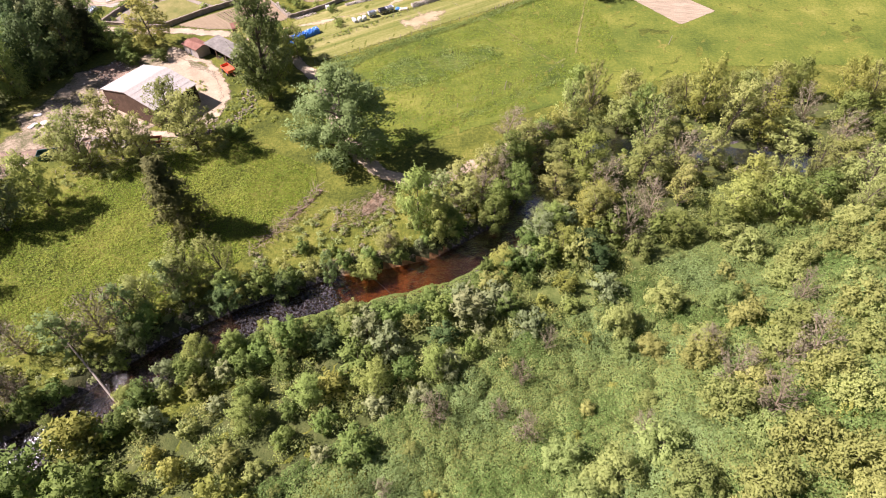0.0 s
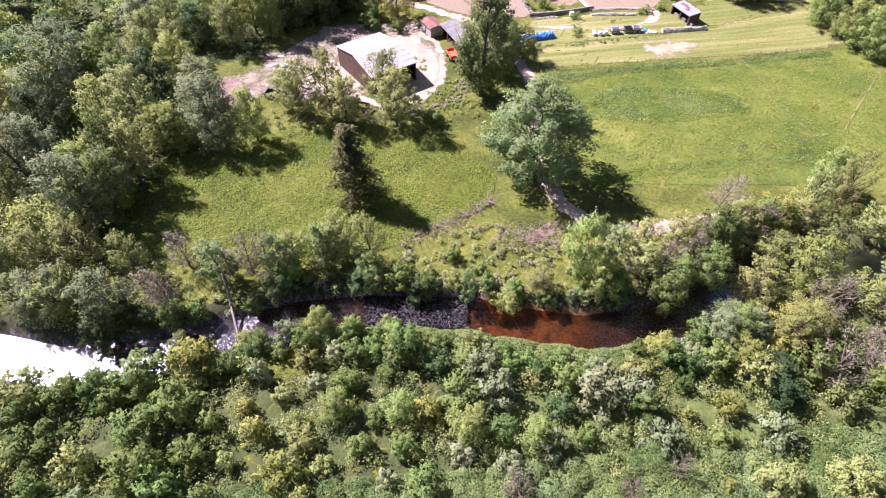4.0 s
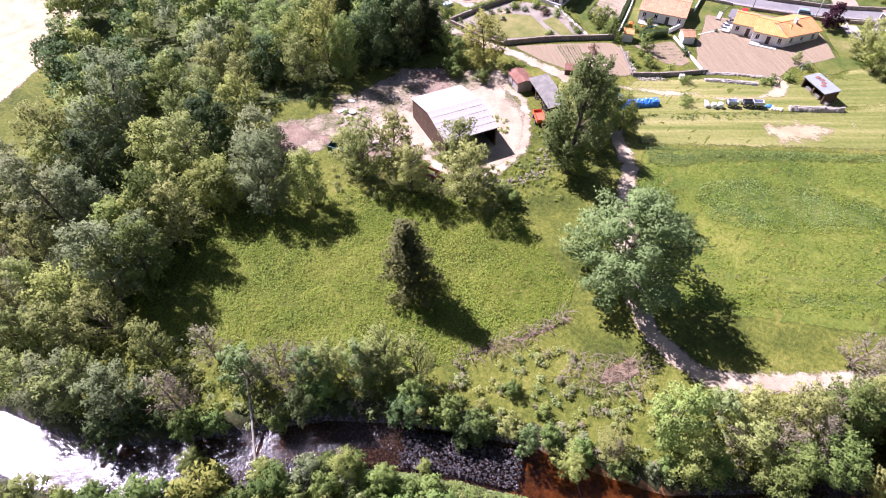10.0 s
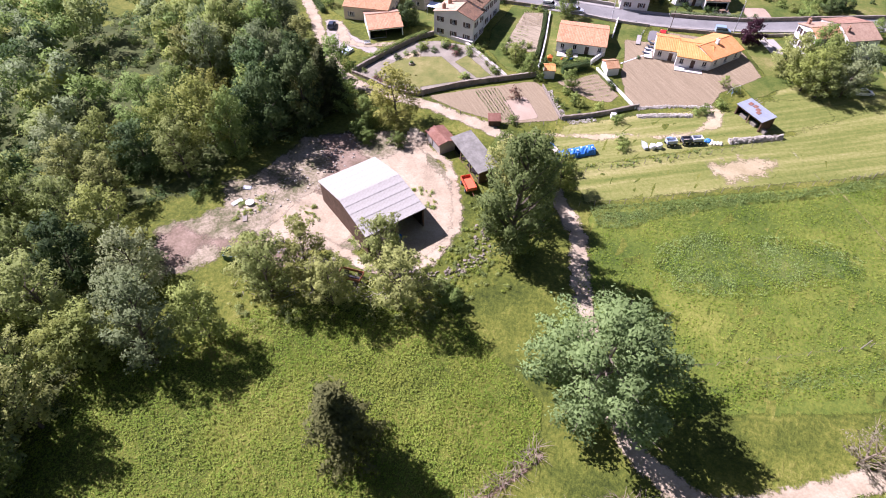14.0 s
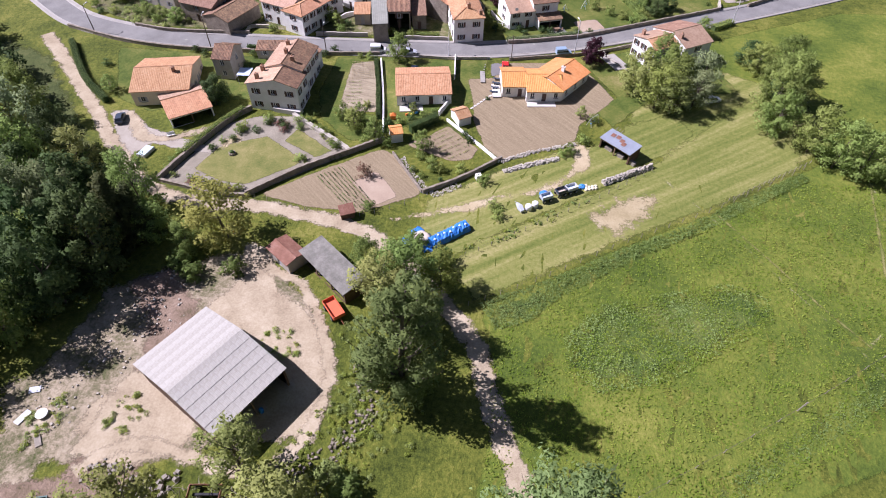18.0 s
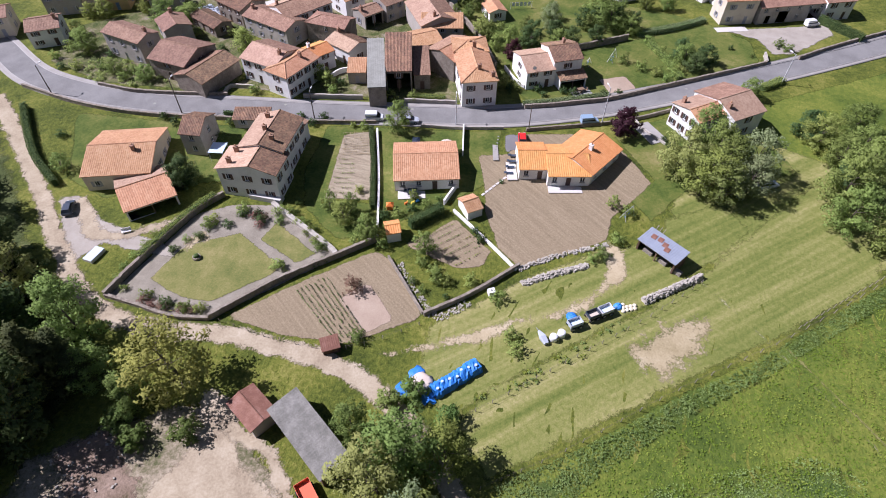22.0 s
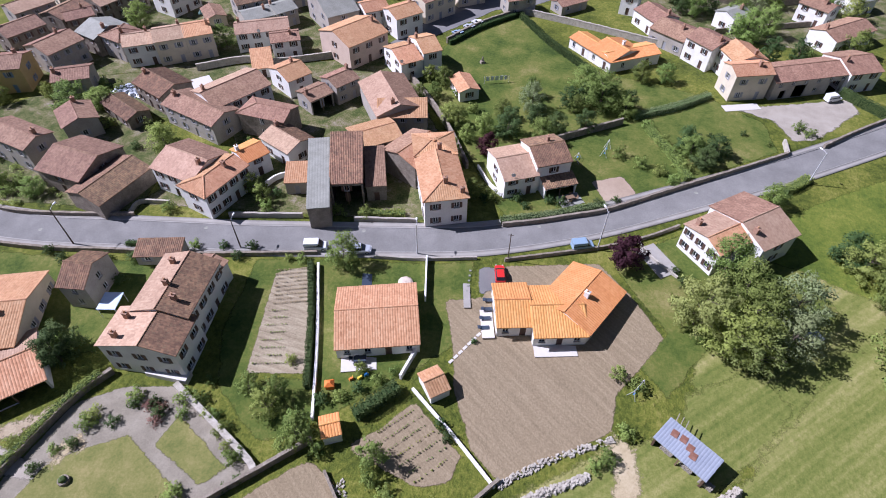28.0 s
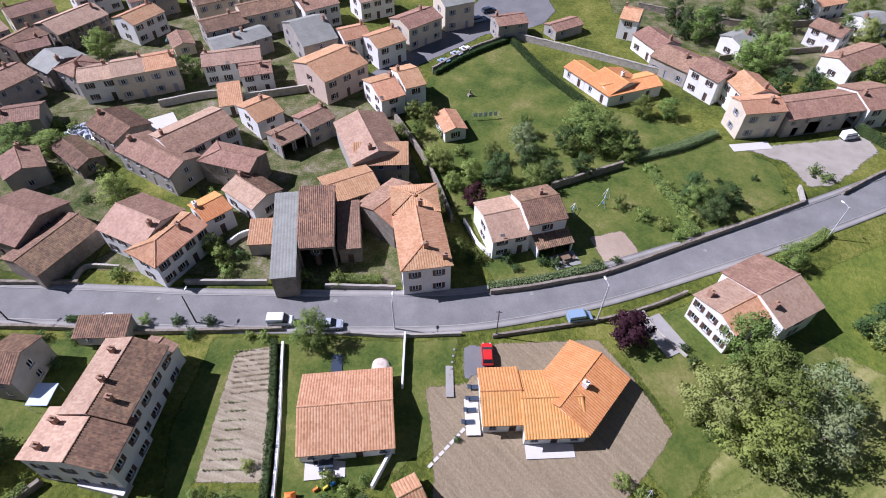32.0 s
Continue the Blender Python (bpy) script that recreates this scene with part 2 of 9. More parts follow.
surface("kerb_stone", [(0.30, (0.33, 0.31, 0.28)), (0.7, (0.46, 0.44, 0.40))], 0.5, 8.0, 0.9, 0.3, 0.02)
surface("pavement_concrete", [(0.30, (0.27, 0.25, 0.22)), (0.7, (0.40, 0.38, 0.34))], 0.4, 7.0, 0.9, 0.3, 0.02)
surface("stone", [(0.28, (0.13, 0.11, 0.085)), (0.5, (0.26, 0.22, 0.17)), (0.72, (0.44, 0.39, 0.31))], 1.2, 5.0, 0.95, 1.0, 0.12)
surface("pale_stone", [(0.28, (0.24, 0.22, 0.18)), (0.5, (0.45, 0.41, 0.34)), (0.72, (0.62, 0.58, 0.5))], 1.2, 5.0, 0.95, 1.0, 0.12)
surface("white_render", [(0.25, (0.62, 0.59, 0.54)), (0.5, (0.78, 0.76, 0.71)), (0.8, (0.84, 0.83, 0.79))], 0.5, 7.0, 0.9, 0.2, 0.02)
surface("cream_render", [(0.25, (0.50, 0.43, 0.32)), (0.5, (0.64, 0.56, 0.43)), (0.8, (0.70, 0.63, 0.50))], 0.5, 7.0, 0.9, 0.2, 0.02)
surface("pink_render", [(0.25, (0.48, 0.36, 0.28)), (0.5, (0.62, 0.48, 0.38)), (0.8, (0.68, 0.55, 0.45))], 0.5, 7.0, 0.9, 0.2, 0.02)
surface("ochre_render", [(0.25, (0.45, 0.31, 0.12)), (0.5, (0.58, 0.42, 0.18)), (0.8, (0.64, 0.48, 0.24))], 0.5, 7.0, 0.9, 0.2, 0.02)
surface("grey_render", [(0.25, (0.24, 0.215, 0.18)), (0.5, (0.38, 0.345, 0.295)), (0.8, (0.50, 0.46, 0.40))], 0.4, 5.0, 0.92, 0.4, 0.04)
surface("stone_wall", [(0.28, (0.13, 0.11, 0.085)), (0.5, (0.25, 0.21, 0.165)), (0.72, (0.38, 0.34, 0.28))], 0.8, 3.5, 0.95, 1.0, 0.1)
surface("barn_wall", [(0.28, (0.055, 0.036, 0.023)), (0.5, (0.105, 0.066, 0.042)), (0.72, (0.17, 0.11, 0.075))], 0.6, 4.0, 0.9, 0.5, 0.05)
surface("fibre_cement", [(0.28, (0.26, 0.245, 0.205)), (0.5, (0.385, 0.367, 0.318)), (0.72, (0.49, 0.465, 0.415))], 0.5, 3.0, 0.85, 0.3, 0.03, world_space=False)
surface("yard_ground", [(0.36, (0.055, 0.075, 0.018)), (0.46, (0.17, 0.15, 0.085)), (0.54, (0.32, 0.265, 0.18)), (0.68, (0.49, 0.42, 0.31))], 0.22, 1.8, 0.95, 0.8, 0.12, soft=2.0)
surface("slate_sheet", [(0.28, (0.18, 0.18, 0.148)), (0.5, (0.27, 0.27, 0.228)), (0.72, (0.35, 0.348, 0.30))], 0.5, 4.0, 0.8, 0.2, 0.02, world_space=False)
surface("mossy_sheet", [(0.28, (0.10, 0.098, 0.08)), (0.5, (0.19, 0.182, 0.155)), (0.72, (0.32, 0.305, 0.265))], 0.8, 5.0, 0.9, 0.3, 0.02, world_space=False)
surface("galvanised", [(0.28, (0.33, 0.37, 0.43)), (0.5, (0.44, 0.48, 0.55)), (0.72, (0.54, 0.57, 0.62))], 0.6, 4.0, 0.45, 0.1, 0.02, 0.5, world_space=False)
surface("rusty_sheet", [(0.28, (0.13, 0.055, 0.035)), (0.5, (0.24, 0.11, 0.07)), (0.72, (0.35, 0.21, 0.16))], 0.9, 6.0, 0.8, 0.3, 0.02, 0.2, world_space=False)
surface("bark", [(0.3, (0.07, 0.055, 0.04)), (0.7, (0.17, 0.14, 0.105))], 1.0, 9.0, 0.95, 0.8, 0.05, world_space=False)
surface("dead_wood", [(0.3, (0.20, 0.175, 0.14)), (0.7, (0.38, 0.34, 0.28))], 1.0, 9.0, 0.95, 0.8, 0.05, world_space=False)
surface("wood", [(0.3, (0.14, 0.09, 0.055)), (0.7, (0.27, 0.19, 0.12))], 1.0, 9.0, 0.85, 0.5, 0.03, world_space=False)
surface("brush", [(0.3, (0.09, 0.065, 0.035)), (0.5, (0.20, 0.14, 0.085)), (0.7, (0.36, 0.27, 0.18))], 0.8, 4.0, 0.95, 1.0, 0.2, soft=1.0)
surface("river_stones", [(0.30, (0.008, 0.007, 0.007)), (0.5, (0.024, 0.02, 0.02)), (0.68, (0.30, 0.27, 0.265))], 1.5, 5.0, 0.42, 1.0, 0.2)
def river_bed():
    """Dark stones under the water, with an ochre sandy pool in the middle reach."""
    m, nt, b = nodes_of("river_bed")
    pos = nt.nodes.new("ShaderNodeNewGeometry").outputs["Position"]
    sep = nt.nodes.new("ShaderNodeSeparateXYZ")
    nt.links.new(pos, sep.inputs[0])
    x = maths(nt, "ADD", sep.outputs[0], maths(nt, "MULTIPLY", noise_at(nt, pos, 0.35, 4.0), 9.0))
    far = maths(nt, "ABSOLUTE", maths(nt, "ADD", x, 4.5), 0)
    fac = maths(nt, "MINIMUM", maths(nt, "MAXIMUM", maths(nt, "MULTIPLY", maths(nt, "SUBTRACT", 10.5, far), 0.35), 0.0), 1.0)
    sand = ramp(nt, noise_at(nt, pos, 0.7, 5.0, 0.7), [(0.35, (0.08, 0.04, 0.013)), (0.5, (0.25, 0.125, 0.04)), (0.65, (0.40, 0.215, 0.075))])
    rock = ramp(nt, noise_at(nt, pos, 2.6, 5.0, 0.75), [(0.38, (0.012, 0.01, 0.01)), (0.5, (0.05, 0.042, 0.042)), (0.62, (0.22, 0.195, 0.19))])
    mix = nt.nodes.new("ShaderNodeMix")
    mix.data_type = "RGBA"
    nt.links.new(fac, mix.inputs["Factor"])
    nt.links.new(rock, mix.inputs[6])
    nt.links.new(sand, mix.inputs[7])
    nt.links.new(mix.outputs[2], b.inputs["Base Color"])
    b.inputs["Roughness"].default_value = 0.9
    bump_on(nt, b, noise_at(nt, pos, 2.6, 5.0, 0.75), 1.0, 0.2)
    MATS["river_bed"] = m


river_bed()
plain("chimney_brick", (0.36, 0.22, 0.15), 0.9)
plain("dark_glass", (0.02, 0.024, 0.03), 0.12, 0.0, 0.1)
plain("white_paint", (0.78, 0.78, 0.76), 0.5, 0.0, 0.06)
plain("brown_shutter", (0.10, 0.055, 0.04), 0.6)
plain("blue_shutter", (0.20, 0.28, 0.38), 0.6)
plain("grey_shutter", (0.33, 0.33, 0.36), 0.6)
# almost black: the gloom within open bays, put into the colour
plain("painted_shade", (0.025, 0.02, 0.017), 0.95)
plain("steel", (0.45, 0.46, 0.48), 0.4, 0.6, 0.1)
plain("dark_rubber", (0.025, 0.025, 0.027), 0.8)
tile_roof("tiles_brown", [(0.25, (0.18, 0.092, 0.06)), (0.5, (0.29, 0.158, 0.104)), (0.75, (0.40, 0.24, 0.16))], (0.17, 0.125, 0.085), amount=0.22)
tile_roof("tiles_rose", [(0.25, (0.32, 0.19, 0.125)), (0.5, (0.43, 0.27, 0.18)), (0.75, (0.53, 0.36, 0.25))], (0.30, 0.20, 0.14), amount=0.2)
tile_roof("tiles_terracotta", [(0.25, (0.38, 0.175, 0.085)), (0.5, (0.51, 0.26, 0.135)), (0.75, (0.59, 0.345, 0.20))], (0.32, 0.19, 0.11), amount=0.2)
tile_roof("tiles_new", [(0.25, (0.58, 0.225, 0.065)), (0.5, (0.66, 0.275, 0.09)), (0.75, (0.72, 0.34, 0.13))], (0.52, 0.23, 0.09), amount=0.12)
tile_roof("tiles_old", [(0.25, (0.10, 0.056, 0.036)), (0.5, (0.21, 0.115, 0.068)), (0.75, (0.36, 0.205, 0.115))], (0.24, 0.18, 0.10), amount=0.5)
leaf_mat("leaf_broad", (0.1, 0.148, 0.034), (0.34, 0.43, 0.11), 0.34)
leaf_mat("leaf_light", (0.185, 0.22, 0.058), (0.385, 0.43, 0.135), 0.34)
leaf_mat("leaf_grey", (0.145, 0.185, 0.075), (0.345, 0.40, 0.185), 0.34)
leaf_mat("leaf_pale", (0.13, 0.19, 0.058), (0.37, 0.475, 0.18), 0.34)
leaf_mat("leaf_yellow", (0.19, 0.215, 0.042), (0.405, 0.435, 0.11), 0.34)
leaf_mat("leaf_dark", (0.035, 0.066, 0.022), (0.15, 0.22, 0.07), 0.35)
leaf_mat("leaf_lush", (0.072, 0.122, 0.028), (0.26, 0.36, 0.09), 0.34)
leaf_mat("leaf_poplar", (0.085, 0.125, 0.036), (0.27, 0.345, 0.11), 0.4)
leaf_mat("leaf_conifer", (0.035, 0.05, 0.016), (0.14, 0.155, 0.05), 0.25)
leaf_mat("leaf_purple", (0.035, 0.012, 0.016), (0.10, 0.04, 0.045))
leaf_mat("leaf_bare", (0.17, 0.155, 0.09), (0.34, 0.32, 0.20))
leaf_mat("leaf_weed", (0.15, 0.215, 0.06), (0.32, 0.41, 0.13), 0.34)
leaf_mat("leaf_meadow", (0.085, 0.145, 0.014), (0.29, 0.365, 0.04), 0.4, True)
leaf_mat("leaf_tuft", (0.16, 0.20, 0.025), (0.39, 0.43, 0.075), 0.4, True)
leaf_mat("leaf_straw", (0.30, 0.24, 0.12), (0.55, 0.47, 0.28))
leaf_mat("leaf_reddish", (0.16, 0.09, 0.06), (0.30, 0.19, 0.13))
surface("twig_bark", [(0.3, (0.15, 0.12, 0.08)), (0.7, (0.31, 0.255, 0.175))], 1.0, 9.0, 0.95, 0.6, 0.03, world_space=False)
surface("trodden", [(0.34, (0.18, 0.20, 0.06)), (0.5, (0.27, 0.27, 0.11)), (0.64, (0.40, 0.37, 0.2))], 0.2, 2.0, 0.95, 0.6, 0.08, soft=1.0)

# water: shallow, brown bed below, ripples that catch the sun
water_mat, nt, b = nodes_of("water")
pos = nt.nodes.new("ShaderNodeNewGeometry").outputs["Position"]
riffle = ramp(nt, noise_at(nt, pos, 0.12, 2.0), [(0.40, (0.3, 0.3, 0.3)), (0.58, (1, 1, 1))])
waves = maths(nt, "ADD", noise_at(nt, pos, 4.6, 2.0, 0.6), maths(nt, "MULTIPLY", noise_at(nt, pos, 1.7, 1.0), 1.0))
ripple = put(nt, "ShaderNodeBump", [("Height", maths(nt, "MULTIPLY", waves, riffle))], Strength=1.0, Distance=0.07).outputs[0]
gloss = put(nt, "ShaderNodeBsdfGlossy", [("Normal", ripple)], Roughness=0.2)
tint = put(nt, "ShaderNodeBsdfTransparent", Color=(0.50, 0.37, 0.25, 1))
shine = put(nt, "ShaderNodeFresnel", [("Normal", ripple)], IOR=1.33)
mix = nt.nodes.new("ShaderNodeMixShader")
nt.links.new(shine.outputs[0], mix.inputs[0])
nt.links.new(tint.outputs[0], mix.inputs[1])
nt.links.new(gloss.outputs[0], mix.inputs[2])
nt.links.new(mix.outputs[0], nt.nodes["Material Output"].inputs["Surface"])
MATS["water"] = water_mat


# ---- mesh helpers ----
def mesh_of(name, verts, faces, mats=(), smooth=False):
    me = bpy.data.meshes.new(name)
    me.from_pydata([tuple(v) for v in verts], [], [tuple(f) for f in faces])
    for m in mats:
        me.materials.append(MATS[m])
    if smooth:
        me.polygons.foreach_set("use_smooth", [True] * len(me.polygons))
    me.update()
    return me


def part(name, data, parent, label="", at=None):
    ob = new(name, data)
    ob.parent = parent
    if at is not None:
        ob.matrix_basis = at
    if label:
        tagged(ob, label)
    return ob


def thing(name, m, label, category, group="", kind="", data=None):
    ob = new(name, data)
    ob.matrix_basis = m
    return tagged(ob, label, category, group, kind)


class Build:
    """Collects boxes, prisms and tubes into one mesh."""

    def __init__(self):
        self.v, self.f = [], []

    def add(self, verts, faces):
        n = len(self.v)
        self.v += [tuple(p) for p in verts]
        self.f += [tuple(i + n for i in f) for f in faces]
        return self

    def box(self, c, s, rz=0.0, taper=1.0):
        x, y, z = (a / 2 for a in s)
        pts = [(-x, -y, -z), (x, -y, -z), (x, y, -z), (-x, y, -z), (-x * taper, -y * taper, z), (x * taper, -y * taper, z), (x * taper, y * taper, z), (-x * taper, y * taper, z)]
        r = Matrix.Rotation(rz, 3, "Z")
        return self.add([r @ Vector(p) + Vector(c) for p in pts], [(3, 2, 1, 0), (4, 5, 6, 7), (0, 1, 5, 4), (1, 2, 6, 5), (2, 3, 7, 6), (3, 0, 4, 7)])

    def tube(self, pts, radii, sides=6):
        pts = [Vector(p) for p in pts]
        n0, rings = len(self.v), []
        for i, p in enumerate(pts):
            d = (pts[min(i + 1, len(pts) - 1)] - pts[max(i - 1, 0)]).normalized()
            a = d.orthogonal().normalized()
            c = d.cross(a)
            rings.append([p + (a * math.cos(2 * math.pi * k / sides) + c * math.sin(2 * math.pi * k / sides)) * radii[i] for k in range(sides)])
        fs = []
        for i in range(len(pts) - 1):
            for k in range(sides):
                a, b2 = i * sides + k, i * sides + (k + 1) % sides
                fs.append((a, b2, b2 + sides, a + sides))
        fs.append(tuple(range(sides))[::-1])
        fs.append(tuple(range((len(pts) - 1) * sides, len(pts) * sides)))
        return self.add([p for r in rings for p in r], fs)

    def mesh(self, name, mat, smooth=False):
        return mesh_of(name, self.v, self.f, (mat,), smooth)


def ss(a, b2, v):
    v = np.clip((v - a) / (b2 - a), 0, 1)
    return v * v * (3 - 2 * v)


RIVER = [(-200, -30), (-130, 2), (-95, 13), (-79, 19), (-69, 21.5), (-59, 27.5), (-52.5, 33.5), (-46, 40), (-41, 45), (-33, 50), (-25, 54), (-17, 57.5), (-8, 59.5), (0, 62), (7.5, 67.5), (14.5, 73), (18, 80), (19, 86), (24, 92), (38, 97), (60, 95), (110, 84), (200, 60)]


def along(line, x, y):
    """Distance from the points x, y to a polyline."""
    best = np.full(np.shape(x), 1e9)
    for (ax, ay), (bx, by) in zip(line, line[1:]):
        ux, uy = bx - ax, by - ay
        k = np.clip(((x - ax) * ux + (y - ay) * uy) / (ux * ux + uy * uy), 0, 1)
        best = np.minimum(best, np.hypot(x - ax - k * ux, y - ay - k * uy))
    return best


def hill(x, y):
    d = np.clip((x + 10) * 0.588 - (y - 20) * 0.809, 0, 60)
    return np.minimum(np.where(d < 8, d * d / 16, d - 4) * 0.95, 34)


def gz(x, y):
    """Height of the ground: a flat valley floor, the hillside, the river's bed and the rise towards the village."""
    x, y = np.asarray(x, float), np.asarray(y, float)
    d = along(RIVER, x, y)
    return 2.0 * ss(168, 206, y) + hill(x, y) - 2.3 * (1 - ss(2.2, 5.0, d))


def on(x, y, rz=0.0, lift=0.0):
    return pose(x, y, float(gz(x, y)) + lift, 0, 0, rz)


# ---- ground ----
def ground_sheet():
    xs = np.concatenate([[-3000, -1200, -600, -400, -300], np.arange(-260, -100, 2.0), np.arange(-100, 40, 0.8), np.arange(40, 141, 2.0), [180, 260, 400, 700, 1400, 3000]])
    ys = np.concatenate([[-3000, -1200, -500, -250, -120], np.arange(-60, 8, 2.0), np.arange(8, 100, 0.8), np.arange(100, 351, 2.0), [380, 430, 550, 800, 1500, 3000]])
    X, Y = np.meshgrid(xs, ys)
    rng = np.random.RandomState(3)
    Z = gz(X, Y) + rng.uniform(-0.05, 0.05, X.shape) * (Y < 165)
    v = np.stack([X.ravel(), Y.ravel(), Z.ravel()], 1)
    nx = len(xs)
    f = [(j * nx + i, j * nx + i + 1, (j + 1) * nx + i + 1, (j + 1) * nx + i) for j in range(len(ys) - 1) for i in range(nx - 1)]
    me = mesh_of("ground", v, f, ("meadow", "river_bed", "bank_mud"), True)
    c = np.array([(X[:-1, :-1] + X[1:, 1:]).ravel() / 2, (Y[:-1, :-1] + Y[1:, 1:]).ravel() / 2])
    reach = along(RIVER, c[0], c[1])
    me.polygons.foreach_set("material_index", np.where(reach < 3.7, 1, np.where(reach < 6.0, 2, 0)))
    tagged(new("ground", me), "rough green meadow ground of a river valley", "ground", kind="structure")


ground_sheet()


def inside(poly, x, y):
    hit = np.zeros(np.shape(x), bool)
    for (ax, ay), (bx, by) in zip(poly, poly[1:] + poly[:1]):
        if ay == by:
            continue
        hit ^= ((ay > y) != (by > y)) & (x < (bx - ax) * (y - ay) / (by - ay) + ax)
    return hit


def patch(name, poly, mat, label, lift=0.05, step=1.0, category="ground", spill=0.0):
    """A piece of ground of its own surface, laid over the sheet; its ragged edge comes from the distance to its outline."""
    px, py = [p[0] for p in poly], [p[1] for p in poly]
    xs = np.arange(min(px) - spill - step, max(px) + spill + 2 * step, step)
    ys = np.arange(min(py) - spill - step, max(py) + spill + 2 * step, step)
    X, Y = np.meshgrid(xs, ys)
    d = along(poly + poly[:1], X, Y) * np.where(inside(poly, X, Y), 1, -1) + spill
    nx = len(xs)
    keep = (d > -step * 1.5)
    idx = -np.ones(X.size, int)
    idx[keep.ravel()] = np.arange(keep.sum())
    v = np.stack([X[keep], Y[keep], gz(X[keep], Y[keep]) + lift], 1)
    f = []
    for j in range(len(ys) - 1):
        for i in range(nx - 1):
            q = [idx[j * nx + i], idx[j * nx + i + 1], idx[(j + 1) * nx + i + 1], idx[(j + 1) * nx + i]]
            if min(q) >= 0:
                f.append(q)
    me = mesh_of(name, v, f, (mat,), True)
    at = me.attributes.new("edge", "FLOAT", "POINT")
    at.data.foreach_set("value", d[keep].astype(np.float32))
    return tagged(new(name, me), label, category, kind="structure")


def smooth_line(pts, step=2.0):
    """A Catmull-Rom line through the points."""
    p = [Vector((*q, 0)) for q in pts]
    p = [2 * p[0] - p[1]] + p + [2 * p[-1] - p[-2]]
    out = []
    for a, b2, c, d in zip(p, p[1:], p[2:], p[3:]):
        n = max(2, int((c - b2).length / step))
        for k in range(n):
            t = k / n
            out.append(0.5 * (2 * b2 + (c - a) * t + (2 * a - 5 * b2 + 4 * c - d) * t * t + (3 * b2 - a - 3 * c + d) * t ** 3))
    out.append(p[-2])
    return [(q.x, q.y) for q in out]


def ribbon(name, line, off0, off1, mat, label, lift, category, drop=0.0, soft_edge=False, level=None):
    """A strip along a line between two sideways offsets (left is positive)."""
    v, f, edge = [], [], []
    cols = np.linspace(off0, off1, 7 if soft_edge else 3)
    for i, (x, y) in enumerate(line):
        ax, ay = line[max(i - 1, 0)]
        bx, by = line[min(i + 1, len(line) - 1)]
        n = Vector((ay - by, bx - ax)).normalized()
        for o in cols:
            q = (x + n.x * o, y + n.y * o)
            v.append((*q, float(gz(*q)) + lift if level is None else level))
            edge.append(min(abs(o - off0), abs(o - off1)))
    k = len(cols)
    for i in range(len(line) - 1):
        for j in range(k - 1):
            f.append((i * k + j, (i + 1) * k + j, (i + 1) * k + j + 1, i * k + j + 1)[::-1])
    if drop:
        n = len(v)
        for side in (0, k - 1):
            base = len(v)
            for i in range(len(line)):
                x, y, z = v[i * k + side]
                v.append((x, y, z - drop))
                edge.append(0)
            for i in range(len(line) - 1):
                f.append((i * k + side, (i + 1) * k + side, base + i + 1, base + i))
    me = mesh_of(name, v, f, (mat,), True)
    at = me.attributes.new("edge", "FLOAT", "POINT")
    at.data.foreach_set("value", np.array(edge, np.float32))
    return tagged(new(name, me), label, category, kind="structure")
# ---- roads, lanes, yards and fields ----
ROAD = smooth_line([(-230, 268), (-184.9, 235.7), (-171.1, 225.3), (-163.1, 219.8), (-145.7, 208.0), (-128.3, 202.8), (-112.6, 201.3), (-99.0, 201.9), (-85, 202.6), (-78.1, 202.9), (-61.6, 204.3), (-43.1, 206.1), (-31.1, 208.2), (-14.5, 213.8), (3.3, 222.1), (22.7, 231.8), (38.3, 240.3), (55.1, 249.9), (78.1, 263.7), (120, 288), (200, 330)])
ribbon("road", ROAD, -2.9, 2.9, "asphalt", "grey asphalt village road in a long bend", 0.06, "road")
ribbon("pavement_north", ROAD, 3.0, 4.2, "pavement_concrete", "worn concrete pavement beside the road", 0.17, "pavement", 0.16)
ribbon("pavement_south", ROAD, -4.2, -3.0, "pavement_concrete", "worn concrete pavement beside the road", 0.17, "pavement", 0.16)
ribbon("kerb_north", ROAD, 2.88, 3.02, "kerb_stone", "pale kerb stones along the road", 0.18, "kerb", 0.16)
ribbon("kerb_south", ROAD, -3.02, -2.88, "kerb_stone", "pale kerb stones along the road", 0.18, "kerb", 0.16)
LANE = smooth_line([(-148.6, 198.9), (-134.2, 185.4), (-126.8, 177.9), (-119.8, 170.9), (-113.7, 164.2), (-107.4, 158.2), (-100.2, 151.2), (-92.0, 147.3), (-82.9, 145.9), (-73.2, 146.6), (-65.6, 145.6), (-58.3, 144.6), (-51.7, 142.2), (-46.1, 139.1), (-41.3, 134.6), (-36.5, 129), (-30.2, 121.1), (-28.2, 114.0), (-26.0, 108.9), (-21, 97), (-14.1, 88.0), (-8.6, 84.7), (-1.3, 84.2), (5.6, 88.6), (15.7, 96.2), (24.9, 102.7)])
ribbon("lane", LANE, -2.3, 2.3, "dirt", "pale stony farm lane", 0.09, "lane", 0, True)
patch("yard", [(-70.1, 101.0), (-83.5, 99.7), (-83.4, 105.5), (-78.2, 110.9), (-74.1, 123.8), (-71.7, 128.8), (-73.1, 139.2), (-66.0, 135.9), (-63.5, 128.9), (-59.1, 126.4), (-53.2, 121.4), (-50.0, 116.6), (-49.6, 110.2), (-49.9, 103.8)], "dirt", "pale bare dirt of the farmyard", 0.07)
